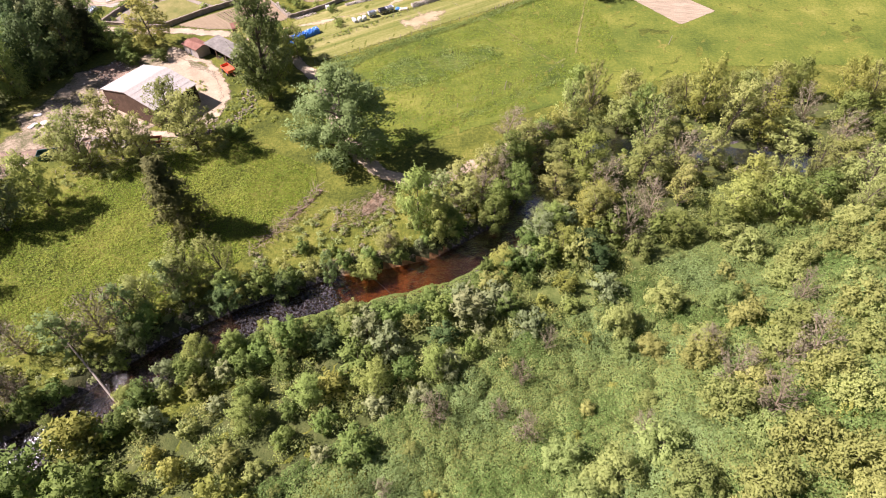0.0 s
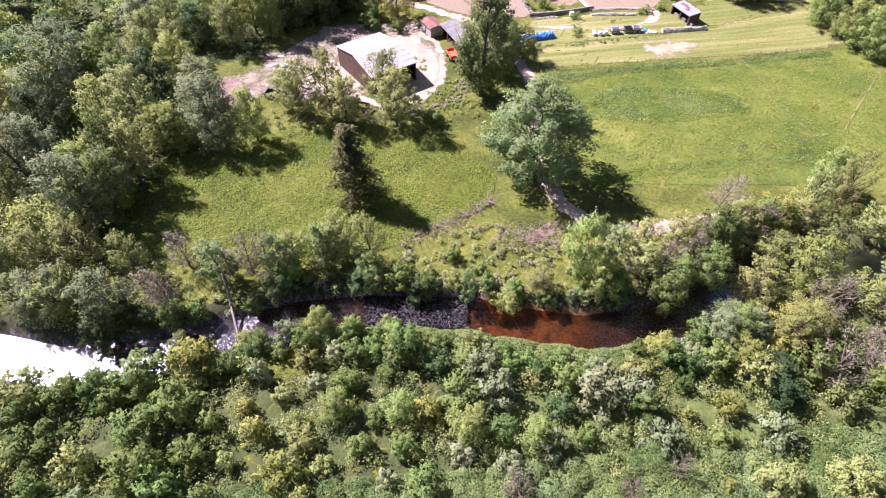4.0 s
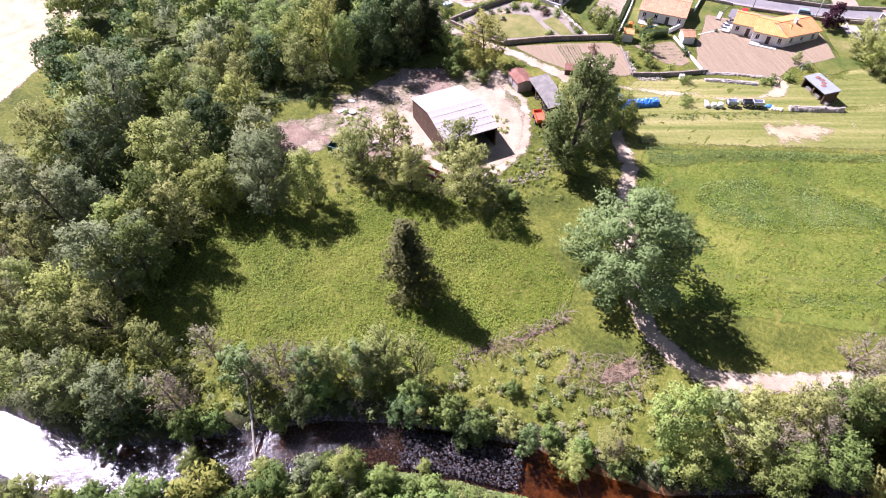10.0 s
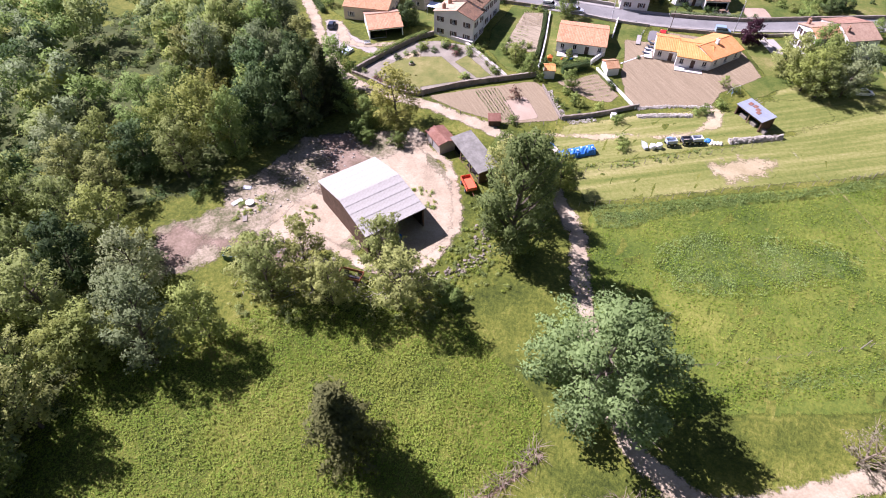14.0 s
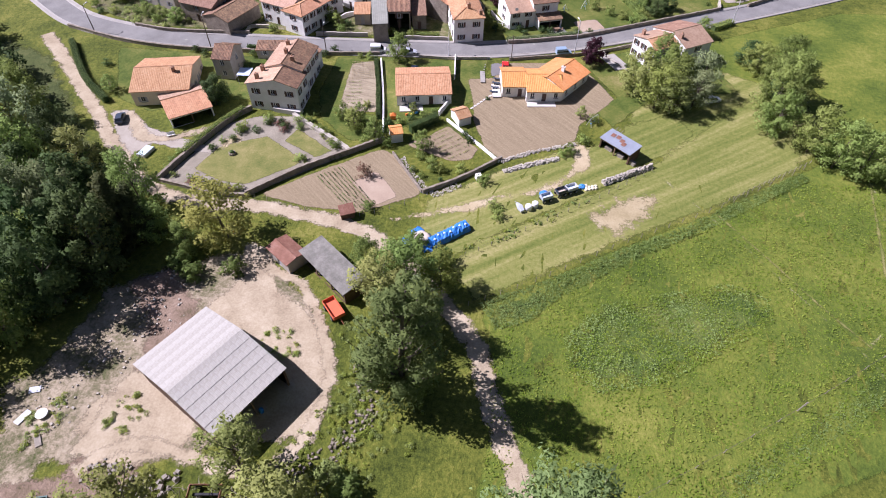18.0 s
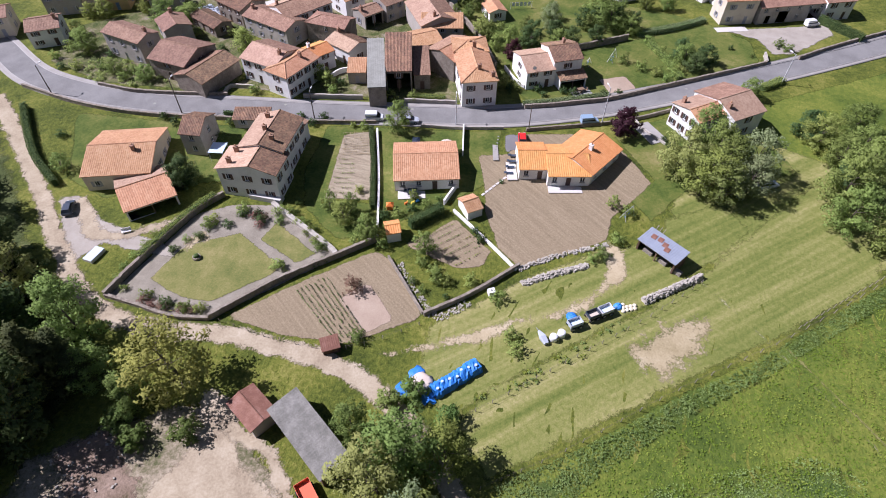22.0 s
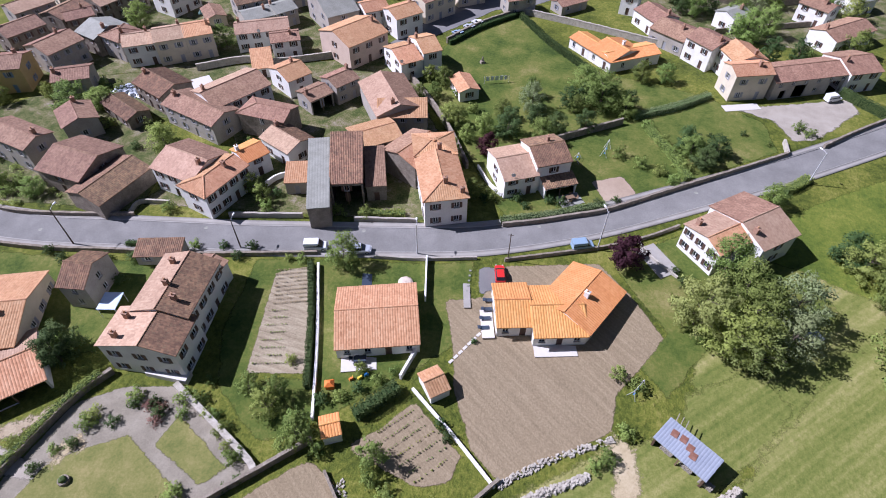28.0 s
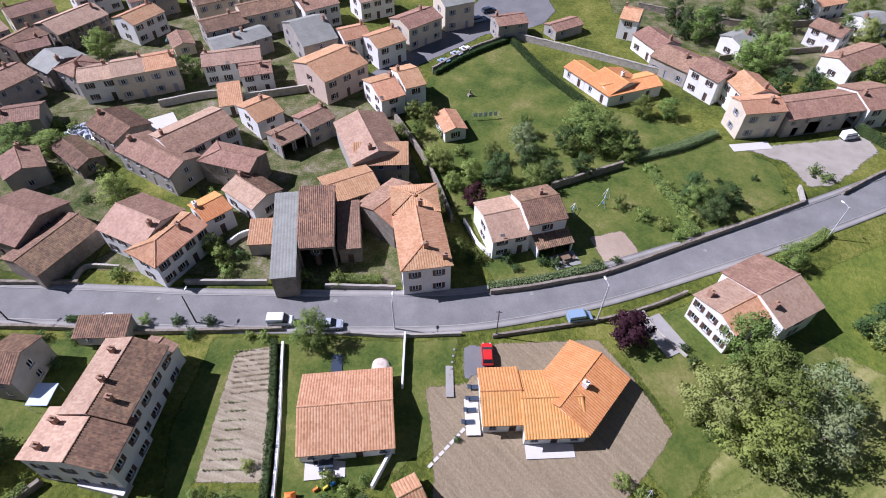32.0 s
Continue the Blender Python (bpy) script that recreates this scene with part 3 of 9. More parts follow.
patch("yard", [(-99.2, 88.5), (-96.9, 94.4), (-89.5, 94.0), (-82.0, 96.5), (-79.5, 107.2), (-81.8, 118.4), (-89.9, 125.6), (-83.4, 131.8), (-74.6, 124.8), (-66.3, 107.3), (-73.0, 91.7), (-88.2, 89.6), (-86.3, 83.3), (-93.7, 83.9)], "rubble_soil", "grey-brown trodden soil beside the barn", 0.06)
patch("yard", [(-82.5, 98.0), (-81.5, 106.2), (-80.5, 110.8), (-75.6, 113.2), (-70.3, 109), (-66.2, 105.0), (-66.5, 100.0), (-74, 96.5)], "dirt", "pale bare dirt below the barn", 0.075)
patch("rubble", [(-88.3, 129.8), (-80.6, 129.8), (-75.1, 124.1), (-79.5, 112.4), (-85.0, 106.8), (-84.4, 101.0), (-88.1, 99.8), (-93.4, 107.2), (-87.4, 113.0), (-83.6, 122.9)], "rubble_soil", "brown stony ground with rubble and debris", 0.05)
patch("yard", [(-98.0, 106.5), (-94.0, 109.3), (-92.3, 117.7), (-92.3, 124.6), (-83.6, 131.2), (-73.4, 136.0), (-64.4, 133.1), (-56.1, 126.3), (-50.7, 116.1), (-49.6, 106.1), (-53.4, 102.3), (-59.5, 104.5), (-65.0, 99.4), (-73.9, 96.4), (-83.6, 96.1), (-83.8, 88.0), (-86.8, 84.1), (-90.9, 80.1), (-101.2, 91.4), (-96.2, 95.4), (-93.2, 100.1)], "yard_ground", "wide trodden bare ground round the barn", 0.055)
ribbon("track", smooth_line([(-68.1, 132.7), (-60.3, 129.6), (-54.6, 121.9), (-51.3, 114.4), (-51.4, 107.1), (-53.9, 101.6), (-58.2, 98.9), (-68.0, 100.5), (-75.7, 100.2), (-79.4, 96.0)]), -1.7, 1.7, "dirt", "pale worn wheel track round the barn", 0.1, "track", 0, True)
patch("garden_paths", [(-95.2, 150.7), (-89.1, 171.1), (-83.0, 174.3), (-75.6, 175.0), (-60.1, 164.3), (-76.5, 149.0), (-82.9, 148.4)], "gravel", "grey gravel paths of a walled garden", 0.05)
patch("lawn", [(-90.4, 154.9), (-87.9, 162.6), (-85.3, 164.5), (-79.1, 167.7), (-70.2, 161.6), (-69.5, 159.4), (-77.9, 151.8), (-83.4, 152.1)], "dry_lawn", "dry yellowish lawn in a walled garden", 0.09)
patch("lawn", [(-75.3, 166.2), (-73.7, 171.3), (-64.1, 164.5), (-66.9, 161.5)], "dry_lawn", "dry yellowish lawn in a walled garden", 0.09)
patch("kitchen_garden", [(-75.2, 149.4), (-65.6, 157.9), (-54.4, 166.9), (-50.7, 164.9), (-43.9, 154.7), (-44.5, 153.2), (-54.3, 147.3), (-64.7, 147.4)], "plough_soil", "brown tilled kitchen garden soil", 0.06)
patch("soil_bed", [(-58.3, 155.7), (-53.9, 159.8), (-48.0, 152.8), (-52.2, 149.5)], "bare_soil", "smooth pale raked soil", 0.09)
patch("vegetable_plot", [(-67.8, 196.4), (-61.5, 198.3), (-57.3, 178.6), (-66.8, 177.8)], "veg_soil", "pale straw-covered vegetable plot", 0.06)
patch("building_plot", [(-39.3, 193.8), (-33.1, 194.8), (-32.8, 197.8), (-30.2, 201.7), (-14.0, 204.0), (-9.5, 198.0), (-5.1, 190.2), (-8.8, 185.1), (-13.0, 180.2), (-14.3, 174.4), (-29.5, 166.2), (-33.4, 170.0), (-36.5, 178.6), (-36.9, 183.0)], "plough_soil", "bare brown raked soil round a new house", 0.05)
patch("vegetable_plot", [(-50.3, 168.8), (-45.4, 172.4), (-41.6, 176.6), (-34.2, 169.4), (-35.4, 165.6), (-39.8, 164.3)], "plough_soil", "brown vegetable plot with rows", 0.07)
patch("dry_patch", [(-12.4, 152.7), (-7.2, 157.5), (0.2, 160.2), (0.6, 156.4), (-3.7, 151.4), (-8.0, 147.6), (-11.2, 150.2)], "sparse_straw", "dry bare patch in the mown field", 0.09, spill=1.6)
patch("hay_meadow", [(-31.7, 129.6), (-19.7, 137.3), (-5.9, 146.8), (12.5, 158.3), (31.1, 171.8), (40.6, 200.4), (23.2, 193.3), (1.0, 170.0), (-5.3, 164.2), (-21.8, 151.9), (-33.8, 142.8), (-37.7, 136.3)], "mown_grass", "mown yellowish hay meadow", 0.04)
patch("path", [(-14.5, 175.5), (-10.9, 173.1), (-10.2, 167.9), (-11.9, 165.2), (-15.2, 162.9), (-17.3, 158.5), (-21.4, 156.7), (-28.8, 154.3), (-32.9, 150.3), (-37.8, 148.9), (-48.2, 145.7), (-51.3, 146.1), (-39.9, 151.0), (-30.9, 155.9), (-24.5, 157.6), (-19.6, 161.4), (-16.6, 164.0), (-15.3, 168.4), (-16.1, 172.5)], "straw_soil", "worn dirt path over the grass", 0.07)
patch("hay_meadow", [(-44, 144), (-38, 136.5), (-33, 141), (-22, 150), (-5.5, 163), (1, 169), (12, 180), (8, 188), (-4, 182), (-6, 176), (-12, 174), (-15, 173.5), (-28.5, 165), (-36, 158.5), (-43, 153.6)], "mown_grass", "dry mown grass between the gardens and the fence", 0.036)
patch("driveway", [(-110.3, 172.2), (-103.5, 165.1), (-99.9, 165.2), (-93.3, 169.5), (-89.4, 174.1), (-87.5, 172.8), (-92.8, 165.6), (-98.2, 162.1), (-105.4, 161.0), (-108.9, 164.3), (-113.7, 169.6), (-112.4, 173.9)], "dirt", "pale gravel driveway", 0.07)
patch("street", [(-64.2, 267.4), (-56.2, 275.9), (-47.5, 285.2), (-35.2, 299.8), (-28.4, 300.5), (-19.1, 308.3), (-15.6, 316.6), (-19.3, 332.1), (-34.9, 330.4), (-46.2, 302.6), (-57.7, 285.6), (-62.6, 276.6)], "old_asphalt", "grey asphalt street and small square", 0.07)
patch("forecourt", [(18.8, 254.9), (49.1, 262.5), (48.7, 256.1), (35.3, 244.3), (29.5, 242.9), (27.7, 250.5)], "court_gravel", "gravel forecourt of a farm", 0.06)
patch("soil_bed", [(-14.1, 225.4), (-7.5, 227.8), (-4.7, 221.6), (-11.6, 219.0)], "bare_soil", "square of bare soil in a lawn", 0.08)
patch("field", [(-181.6, 35.2), (-246.3, 86.8), (-198.5, 111.3), (-181.7, 95.6), (-164.6, 77.6), (-153.7, 58.2), (-150.8, 45.1)], "straw_soil", "dry tan field beyond the woods", 0.05)
patch("field", [(54.1, 170.9), (66.4, 150.8), (79.3, 159.7), (71.3, 171.0)], "veg_soil", "dry tan plot in the meadow", 0.05)
ribbon("footpath", smooth_line([(10.4, 157.2), (17.4, 146.6), (23.5, 136.8), (28.8, 129.4)]), -0.35, 0.35, "dry_lawn", "faint trodden path across the hay field", 0.16, "path", 0, True)
ribbon("footpath", smooth_line([(46, 184), (43.6, 172), (40.4, 159), (37, 146), (34.4, 135)]), -0.45, 0.45, "dry_lawn", "worn pale path through the meadow grass", 0.12, "path", 0, True)
patch("driveway", [(-117.4, 171.6), (-112.9, 172.7), (-105.4, 167.4), (-98.3, 165.3), (-88.2, 162.6), (-87.1, 159.6), (-95.2, 160.2), (-101.8, 161.0), (-103.8, 157.5), (-103.2, 152.6), (-104.0, 152.5)], "court_gravel", "pale gravel turning place beside the garage", 0.065)
patch("soil_bed", [(-88.4, 162.1), (-88.5, 166.0), (-84.9, 167.6), (-82.7, 165.0), (-85.5, 163.0), (-86.3, 160.7)], "straw_soil", "tan mulched flower bed in a walled garden", 0.1)
patch("driveway", [(-34.4, 201.0), (-30.1, 201.4), (-29.1, 196.5), (-33.4, 195.5), (-33.3, 191.2), (-34.0, 195.4)], "old_asphalt", "short asphalt driveway", 0.09)
patch("courtyards", [(-97.7, 208.9), (-66.3, 209.7), (-45.9, 210.3), (-36.8, 211.2), (-38.8, 222.8), (-53.7, 260.3), (-61.8, 268.9), (-105.8, 259.4), (-128.7, 252.4), (-135.0, 253.9), (-107.3, 236.4), (-91.2, 234.6), (-80.4, 221.4), (-92.1, 221.6), (-98.4, 210.1)], "garden_ground", "earth courtyards and garden plots between old houses", 0.05)
patch("bank", [(-34.4, 66.4), (-29.5, 72.9), (-25.5, 80.7), (-24.1, 82.4), (-22.5, 81.4), (-27.2, 73.3), (-32.6, 66.2)], "brush", "reddish bare earth bank with brushwood", 0.12)
patch("bank", [(-15.9, 76.4), (-13.0, 81.4), (-10.1, 78.8), (-12.5, 74.9), (-15.6, 73.2)], "brush", "reddish bare earth bank with brushwood", 0.12)
patch("field", [(-30, 96), (-14, 91), (20, 108), (70, 128), (140, 130), (140, 250), (60, 242), (10, 214), (12, 200), (40, 178), (31, 171.8), (12.5, 158.3), (-5.9, 146.6), (-21.9, 135.5), (-31, 129.4), (-27, 112)], "field_grass", "green hay field with taller weeds", 0.03, 2.0)
patch("lawn", [(-37, 227), (-30, 212), (-11, 218), (26, 239), (26, 250), (15, 260), (-8, 268), (-28, 297), (-48, 277), (-52, 258)], "lawn", "green lawns and orchards of the village", 0.04)
patch("lawn", [(-62, 200), (-43, 201), (-34.6, 202.4), (-35.5, 186), (-43, 180), (-55, 171), (-66, 177.5), (-56.6, 178.6)], "lawn", "green lawn round the bungalow", 0.045)
patch("lawn", [(-72, 199), (-62, 199.6), (-66.5, 177), (-56, 177), (-54.6, 170), (-62, 168), (-70, 175), (-73, 184)], "lawn", "green lawn beside the manor", 0.04)
patch("lawn", [(-128, 196), (-100, 196), (-88, 197), (-86, 180), (-92, 178), (-108, 172), (-118, 176)], "lawn", "green lawns round the villa", 0.04)
patch("lawn", [(-11, 205), (1, 213), (20, 206), (24, 196), (4, 192), (-6, 180), (-11, 186), (-5, 191), (-12, 203)], "lawn", "green grass beside the farmhouse", 0.042)
patch("hay_meadow", [(0, 200), (20, 206), (38, 197), (40, 180), (30, 172), (12, 160), (4, 170), (-4, 178)], "mown_grass", "dry mown grass beside the farmhouse", 0.033)
patch("lawn", [(-128, 207), (-97, 207), (-97, 228), (-112, 236), (-130, 250), (-150, 232), (-146, 214)], "garden_ground", "green and brown cottage gardens", 0.04)
ribbon("track", smooth_line([(-2, 171), (9.7, 155.5), (19.9, 139.8), (27.3, 128.2), (30, 121)]), -0.4, 0.4, "trodden", "thin pale trodden track through the meadow", 0.07, "track", 0, True)
ribbon("track", smooth_line([(27.6, 128.6), (34.8, 136.4), (38.5, 147), (41.2, 155.5), (43.1, 167), (45, 178)]), -0.35, 0.35, "trodden", "thin pale trodden track through the meadow", 0.075, "track", 0, True)
patch("weed_patch", [(-17.6, 124.7), (-11.5, 132.2), (-1.0, 135.8), (9.8, 139.4), (16.0, 137.2), (15.4, 132.2), (7.8, 126.5), (-3.4, 119.1), (-12.5, 116.2), (-16.9, 119.6)], "rank_grass", "patch of dark rank growth in the meadow", 0.06, spill=0.6)
patch("weed_patch", [(-31, 129.6), (-20, 136), (-5, 146), (4, 151.5), (5.5, 149.5), (-4, 143.5), (-18, 132.6), (-23, 127), (-28, 125)], "rank_grass", "band of dark nettles along the field fence", 0.07)
patch("weed_patch", [(-8, 100.5), (16, 116.5), (32, 128), (33, 124.5), (17, 112.5), (-6, 96.5)], "rank_grass", "band of rank green growth along a ditch", 0.065)
# river: water over a brown bed
ribbon("water", smooth_line(RIVER), -5.6, 5.6, "water", "shallow rippling river with a brown bed", 0.0, "river", level=-1.5)
patch("gardens", [(0, 318), (14, 300), (30, 288), (52, 284), (90, 306), (96, 336), (40, 346), (0, 340)], "garden_ground", "brown and green garden plots behind the farm", 0.045)
patch("gardens", [(-160, 236), (-128, 252), (-105, 259), (-62, 270), (-80, 310), (-150, 300), (-175, 262)], "garden_ground", "brown and green garden plots behind the old houses", 0.035)

# ---- houses ----
WALLS = {"white": ("white_render", "white rendered"), "cream": ("cream_render", "cream rendered"), "pink": ("pink_render", "pale pink rendered"), "ochre": ("ochre_render", "ochre rendered"), "render": ("grey_render", "grey rendered"), "stone": ("stone_wall", "rubble stone"), "barn": ("barn_wall", "dark boarded")}
ROOFS = {"brown": ("tiles_brown", "brown clay tile", 0.34, 0.035), "rose": ("tiles_rose", "pale pinkish tile", 0.34, 0.025), "terracotta": ("tiles_terracotta", "terracotta tile", 0.38, 0.045), "new": ("tiles_new", "new bright orange tile", 0.38, 0.06), "old": ("tiles_old", "old weathered dark tile", 0.32, 0.07), "fibre": ("fibre_cement", "pale grey corrugated sheet", 0.9, 0.012), "slate": ("slate_sheet", "grey sheet", 0.5, 0.02), "metal": ("galvanised", "bluish metal sheet", 0.4, 0.02), "moss": ("mossy_sheet", "mossy grey sheet", 0.4, 0.015), "rust": ("rusty_sheet", "rusty sheet", 0.3, 0.02)}
SHUT = {"white": "brown_shutter", "cream": "grey_shutter", "pink": "brown_shutter", "ochre": "blue_shutter", "render": "grey_shutter", "stone": "brown_shutter", "barn": "brown_shutter"}
MESHES = {}


def wall_side(bd, o, u, width, height, holes, depth=0.22):
    """One face of a wall, with real openings and their reveals. u runs along it, the outside is on its right."""
    o, u = Vector(o), Vector(u)
    n = Vector((u.y, -u.x, 0))
    xs = sorted({0, width, *[a for h in holes for a in h[:2]]})
    zs = sorted({0, height, *[a for h in holes for a in h[2:]]})
    for x0, x1 in zip(xs, xs[1:]):
        for z0, z1 in zip(zs, zs[1:]):
            cx, cz = (x0 + x1) / 2, (z0 + z1) / 2
            if any(h[0] < cx < h[1] and h[2] < cz < h[3] for h in holes):
                continue
            bd.add([o + u * x0 + Vector((0, 0, z0)), o + u * x1 + Vector((0, 0, z0)), o + u * x1 + Vector((0, 0, z1)), o + u * x0 + Vector((0, 0, z1))], [(0, 1, 2, 3)])
    for x0, x1, z0, z1 in holes:
        ring = [o + u * x0 + Vector((0, 0, z0)), o + u * x1 + Vector((0, 0, z0)), o + u * x1 + Vector((0, 0, z1)), o + u * x0 + Vector((0, 0, z1))]
        bd.add(ring + [p - n * depth for p in ring], [(0, 1, 5, 4), (1, 2, 6, 5), (2, 3, 7, 6), (3, 0, 4, 7)])


def sheet_slope(bd, x0, x1, y0, z0, y1, z1, pitch, amp, thick=0.12, top=None):
    """A roof slope with tile columns or corrugation that run from the eave up."""
    n = max(2, int((x1 - x0) / pitch))
    prof = [0, 0.75, 1.0, 0.75]
    rows = 5
    m = n * 4 + 1
    pts = []
    t0, t1 = top or (x0, x1)
    for r in range(rows):
        k = r / (rows - 1)
        for i in range(m):
            sag = 0.03 * math.sin(i * 0.13 + x0) * math.sin(math.pi * k)
            xe = x0 + (x1 - x0) * i / (m - 1)
            lo, hi = x0 + (t0 - x0) * k, x1 + (t1 - x1) * k
            pts.append((min(max(xe, lo), hi), y0 + (y1 - y0) * k, z0 + (z1 - z0) * k + amp * prof[i % 4] + sag))
    flip = y1 < y0
    fs = []
    for r in range(rows - 1):
        for i in range(m - 1):
            q = (r * m + i, r * m + i + 1, (r + 1) * m + i + 1, (r + 1) * m + i)
            fs.append(q[::-1] if flip else q)
    bd.add(pts, fs)
    a = [(x0, y0, z0 - thick), (x1, y0, z0 - thick), (t1, y1, z1 - thick), (t0, y1, z1 - thick), (x0, y0, z0), (x1, y0, z0), (t1, y1, z1), (t0, y1, z1)]
    bd.add(a, [(3, 2, 1, 0), (0, 1, 5, 4), (1, 2, 6, 5), (3, 0, 4, 7), (2, 3, 7, 6)])


def shared(key, make):
    if key not in MESHES:
        MESHES[key] = make()
    return MESHES[key]


def window_unit(bit, o, u, x0, x1, z0, z1, shutter, wide=True):
    """A window in its opening: frame with a mullion and sill, pane, and two open shutters."""
    u = Vector(u)
    n = Vector((u.y, -u.x, 0))
    w, h = round(x1 - x0, 2), round(z1 - z0, 2)
    m = Matrix.Translation(Vector(o) + u * (x0 + x1) / 2 + Vector((0, 0, z0)) - n * 0.14) @ Matrix.Rotation(math.atan2(u.y, u.x), 4, "Z")

    def frame_mesh():
        xs = [-w / 2, -w / 2 + 0.08, -0.035, 0.035, w / 2 - 0.08, w / 2]
        zs = [0, 0.08, h - 0.08, h]
        v = [(xx, yy, zz) for yy in (-0.035, 0.035) for zz in zs for xx in xs]
        f = []
        solid = lambda i, k: 0 <= i < 5 and 0 <= k < 3 and not (k == 1 and i in (1, 3))
        for k in range(3):
            for i in range(5):
                if not solid(i, k):
                    continue
                a, n6 = k * 6 + i, 24
                f += [(a, a + 1, a + 7, a + 6), (a + n6 + 6, a + n6 + 7, a + n6 + 1, a + n6)]
                for ok, p, q in ((solid(i, k - 1), a, a + 1), (solid(i + 1, k), a + 1, a + 7), (solid(i, k + 1), a + 7, a + 6), (solid(i - 1, k), a + 6, a)):
                    if not ok:
                        f.append((p, p + n6, q + n6, q))
        return mesh_of("window", v, f, ("white_paint",))

    win = bit("window", shared(("frame", w, h), frame_mesh), at=m)
    part("pane", shared(("pane", w, h), lambda: Build().box((0, 0.03, h / 2), (w - 0.1, 0.02, h - 0.1)).mesh("pane", "dark_glass")), win)
    part("sill", shared(("sill", w), lambda: Build().box((0, -0.12, -0.035), (w + 0.16, 0.30, 0.07)).mesh("sill", "kerb_stone")), win)
    if shutter:
        sw = w / 2

        def shutter_mesh():
            return hull_panel(sw, h, shutter)

        me = shared(("shutter", w, h, shutter), shutter_mesh)
        for s in (-1, 1):
            part("shutter", me, win, at=Matrix.Translation((s * (w / 2 + sw / 2 + 0.02), -0.18, 0)))


def hull_panel(w, h, mat, name="shutter"):
    """A leaf of a shutter or door with a sunk middle panel, in one piece."""
    a, c = w / 2, w / 2 - 0.09
    v = [(-a, 0.03, 0), (a, 0.03, 0), (a, 0.03, h), (-a, 0.03, h), (-a, -0.03, 0), (a, -0.03, 0), (a, -0.03, h), (-a, -0.03, h)]
    v += [(-c, -0.03, 0.1), (c, -0.03, 0.1), (c, -0.03, h - 0.1), (-c, -0.03, h - 0.1), (-c, -0.01, 0.1), (c, -0.01, 0.1), (c, -0.01, h - 0.1), (-c, -0.01, h - 0.1)]
    f = [(3, 2, 1, 0), (0, 1, 5, 4), (1, 2, 6, 5), (2, 3, 7, 6), (3, 0, 4, 7), (12, 13, 14, 15)]
    for k in range(4):
        n = (k + 1) % 4
        f += [(4 + k, 4 + n, 8 + n, 8 + k), (8 + k, 8 + n, 12 + n, 12 + k)]
    return mesh_of(name, v, f, (mat,))


def row_of(width, n, w, z0, z1):
    return [(width * (i + 0.5) / n - w / 2, width * (i + 0.5) / n + w / 2, z0, z1) for i in range(n)]


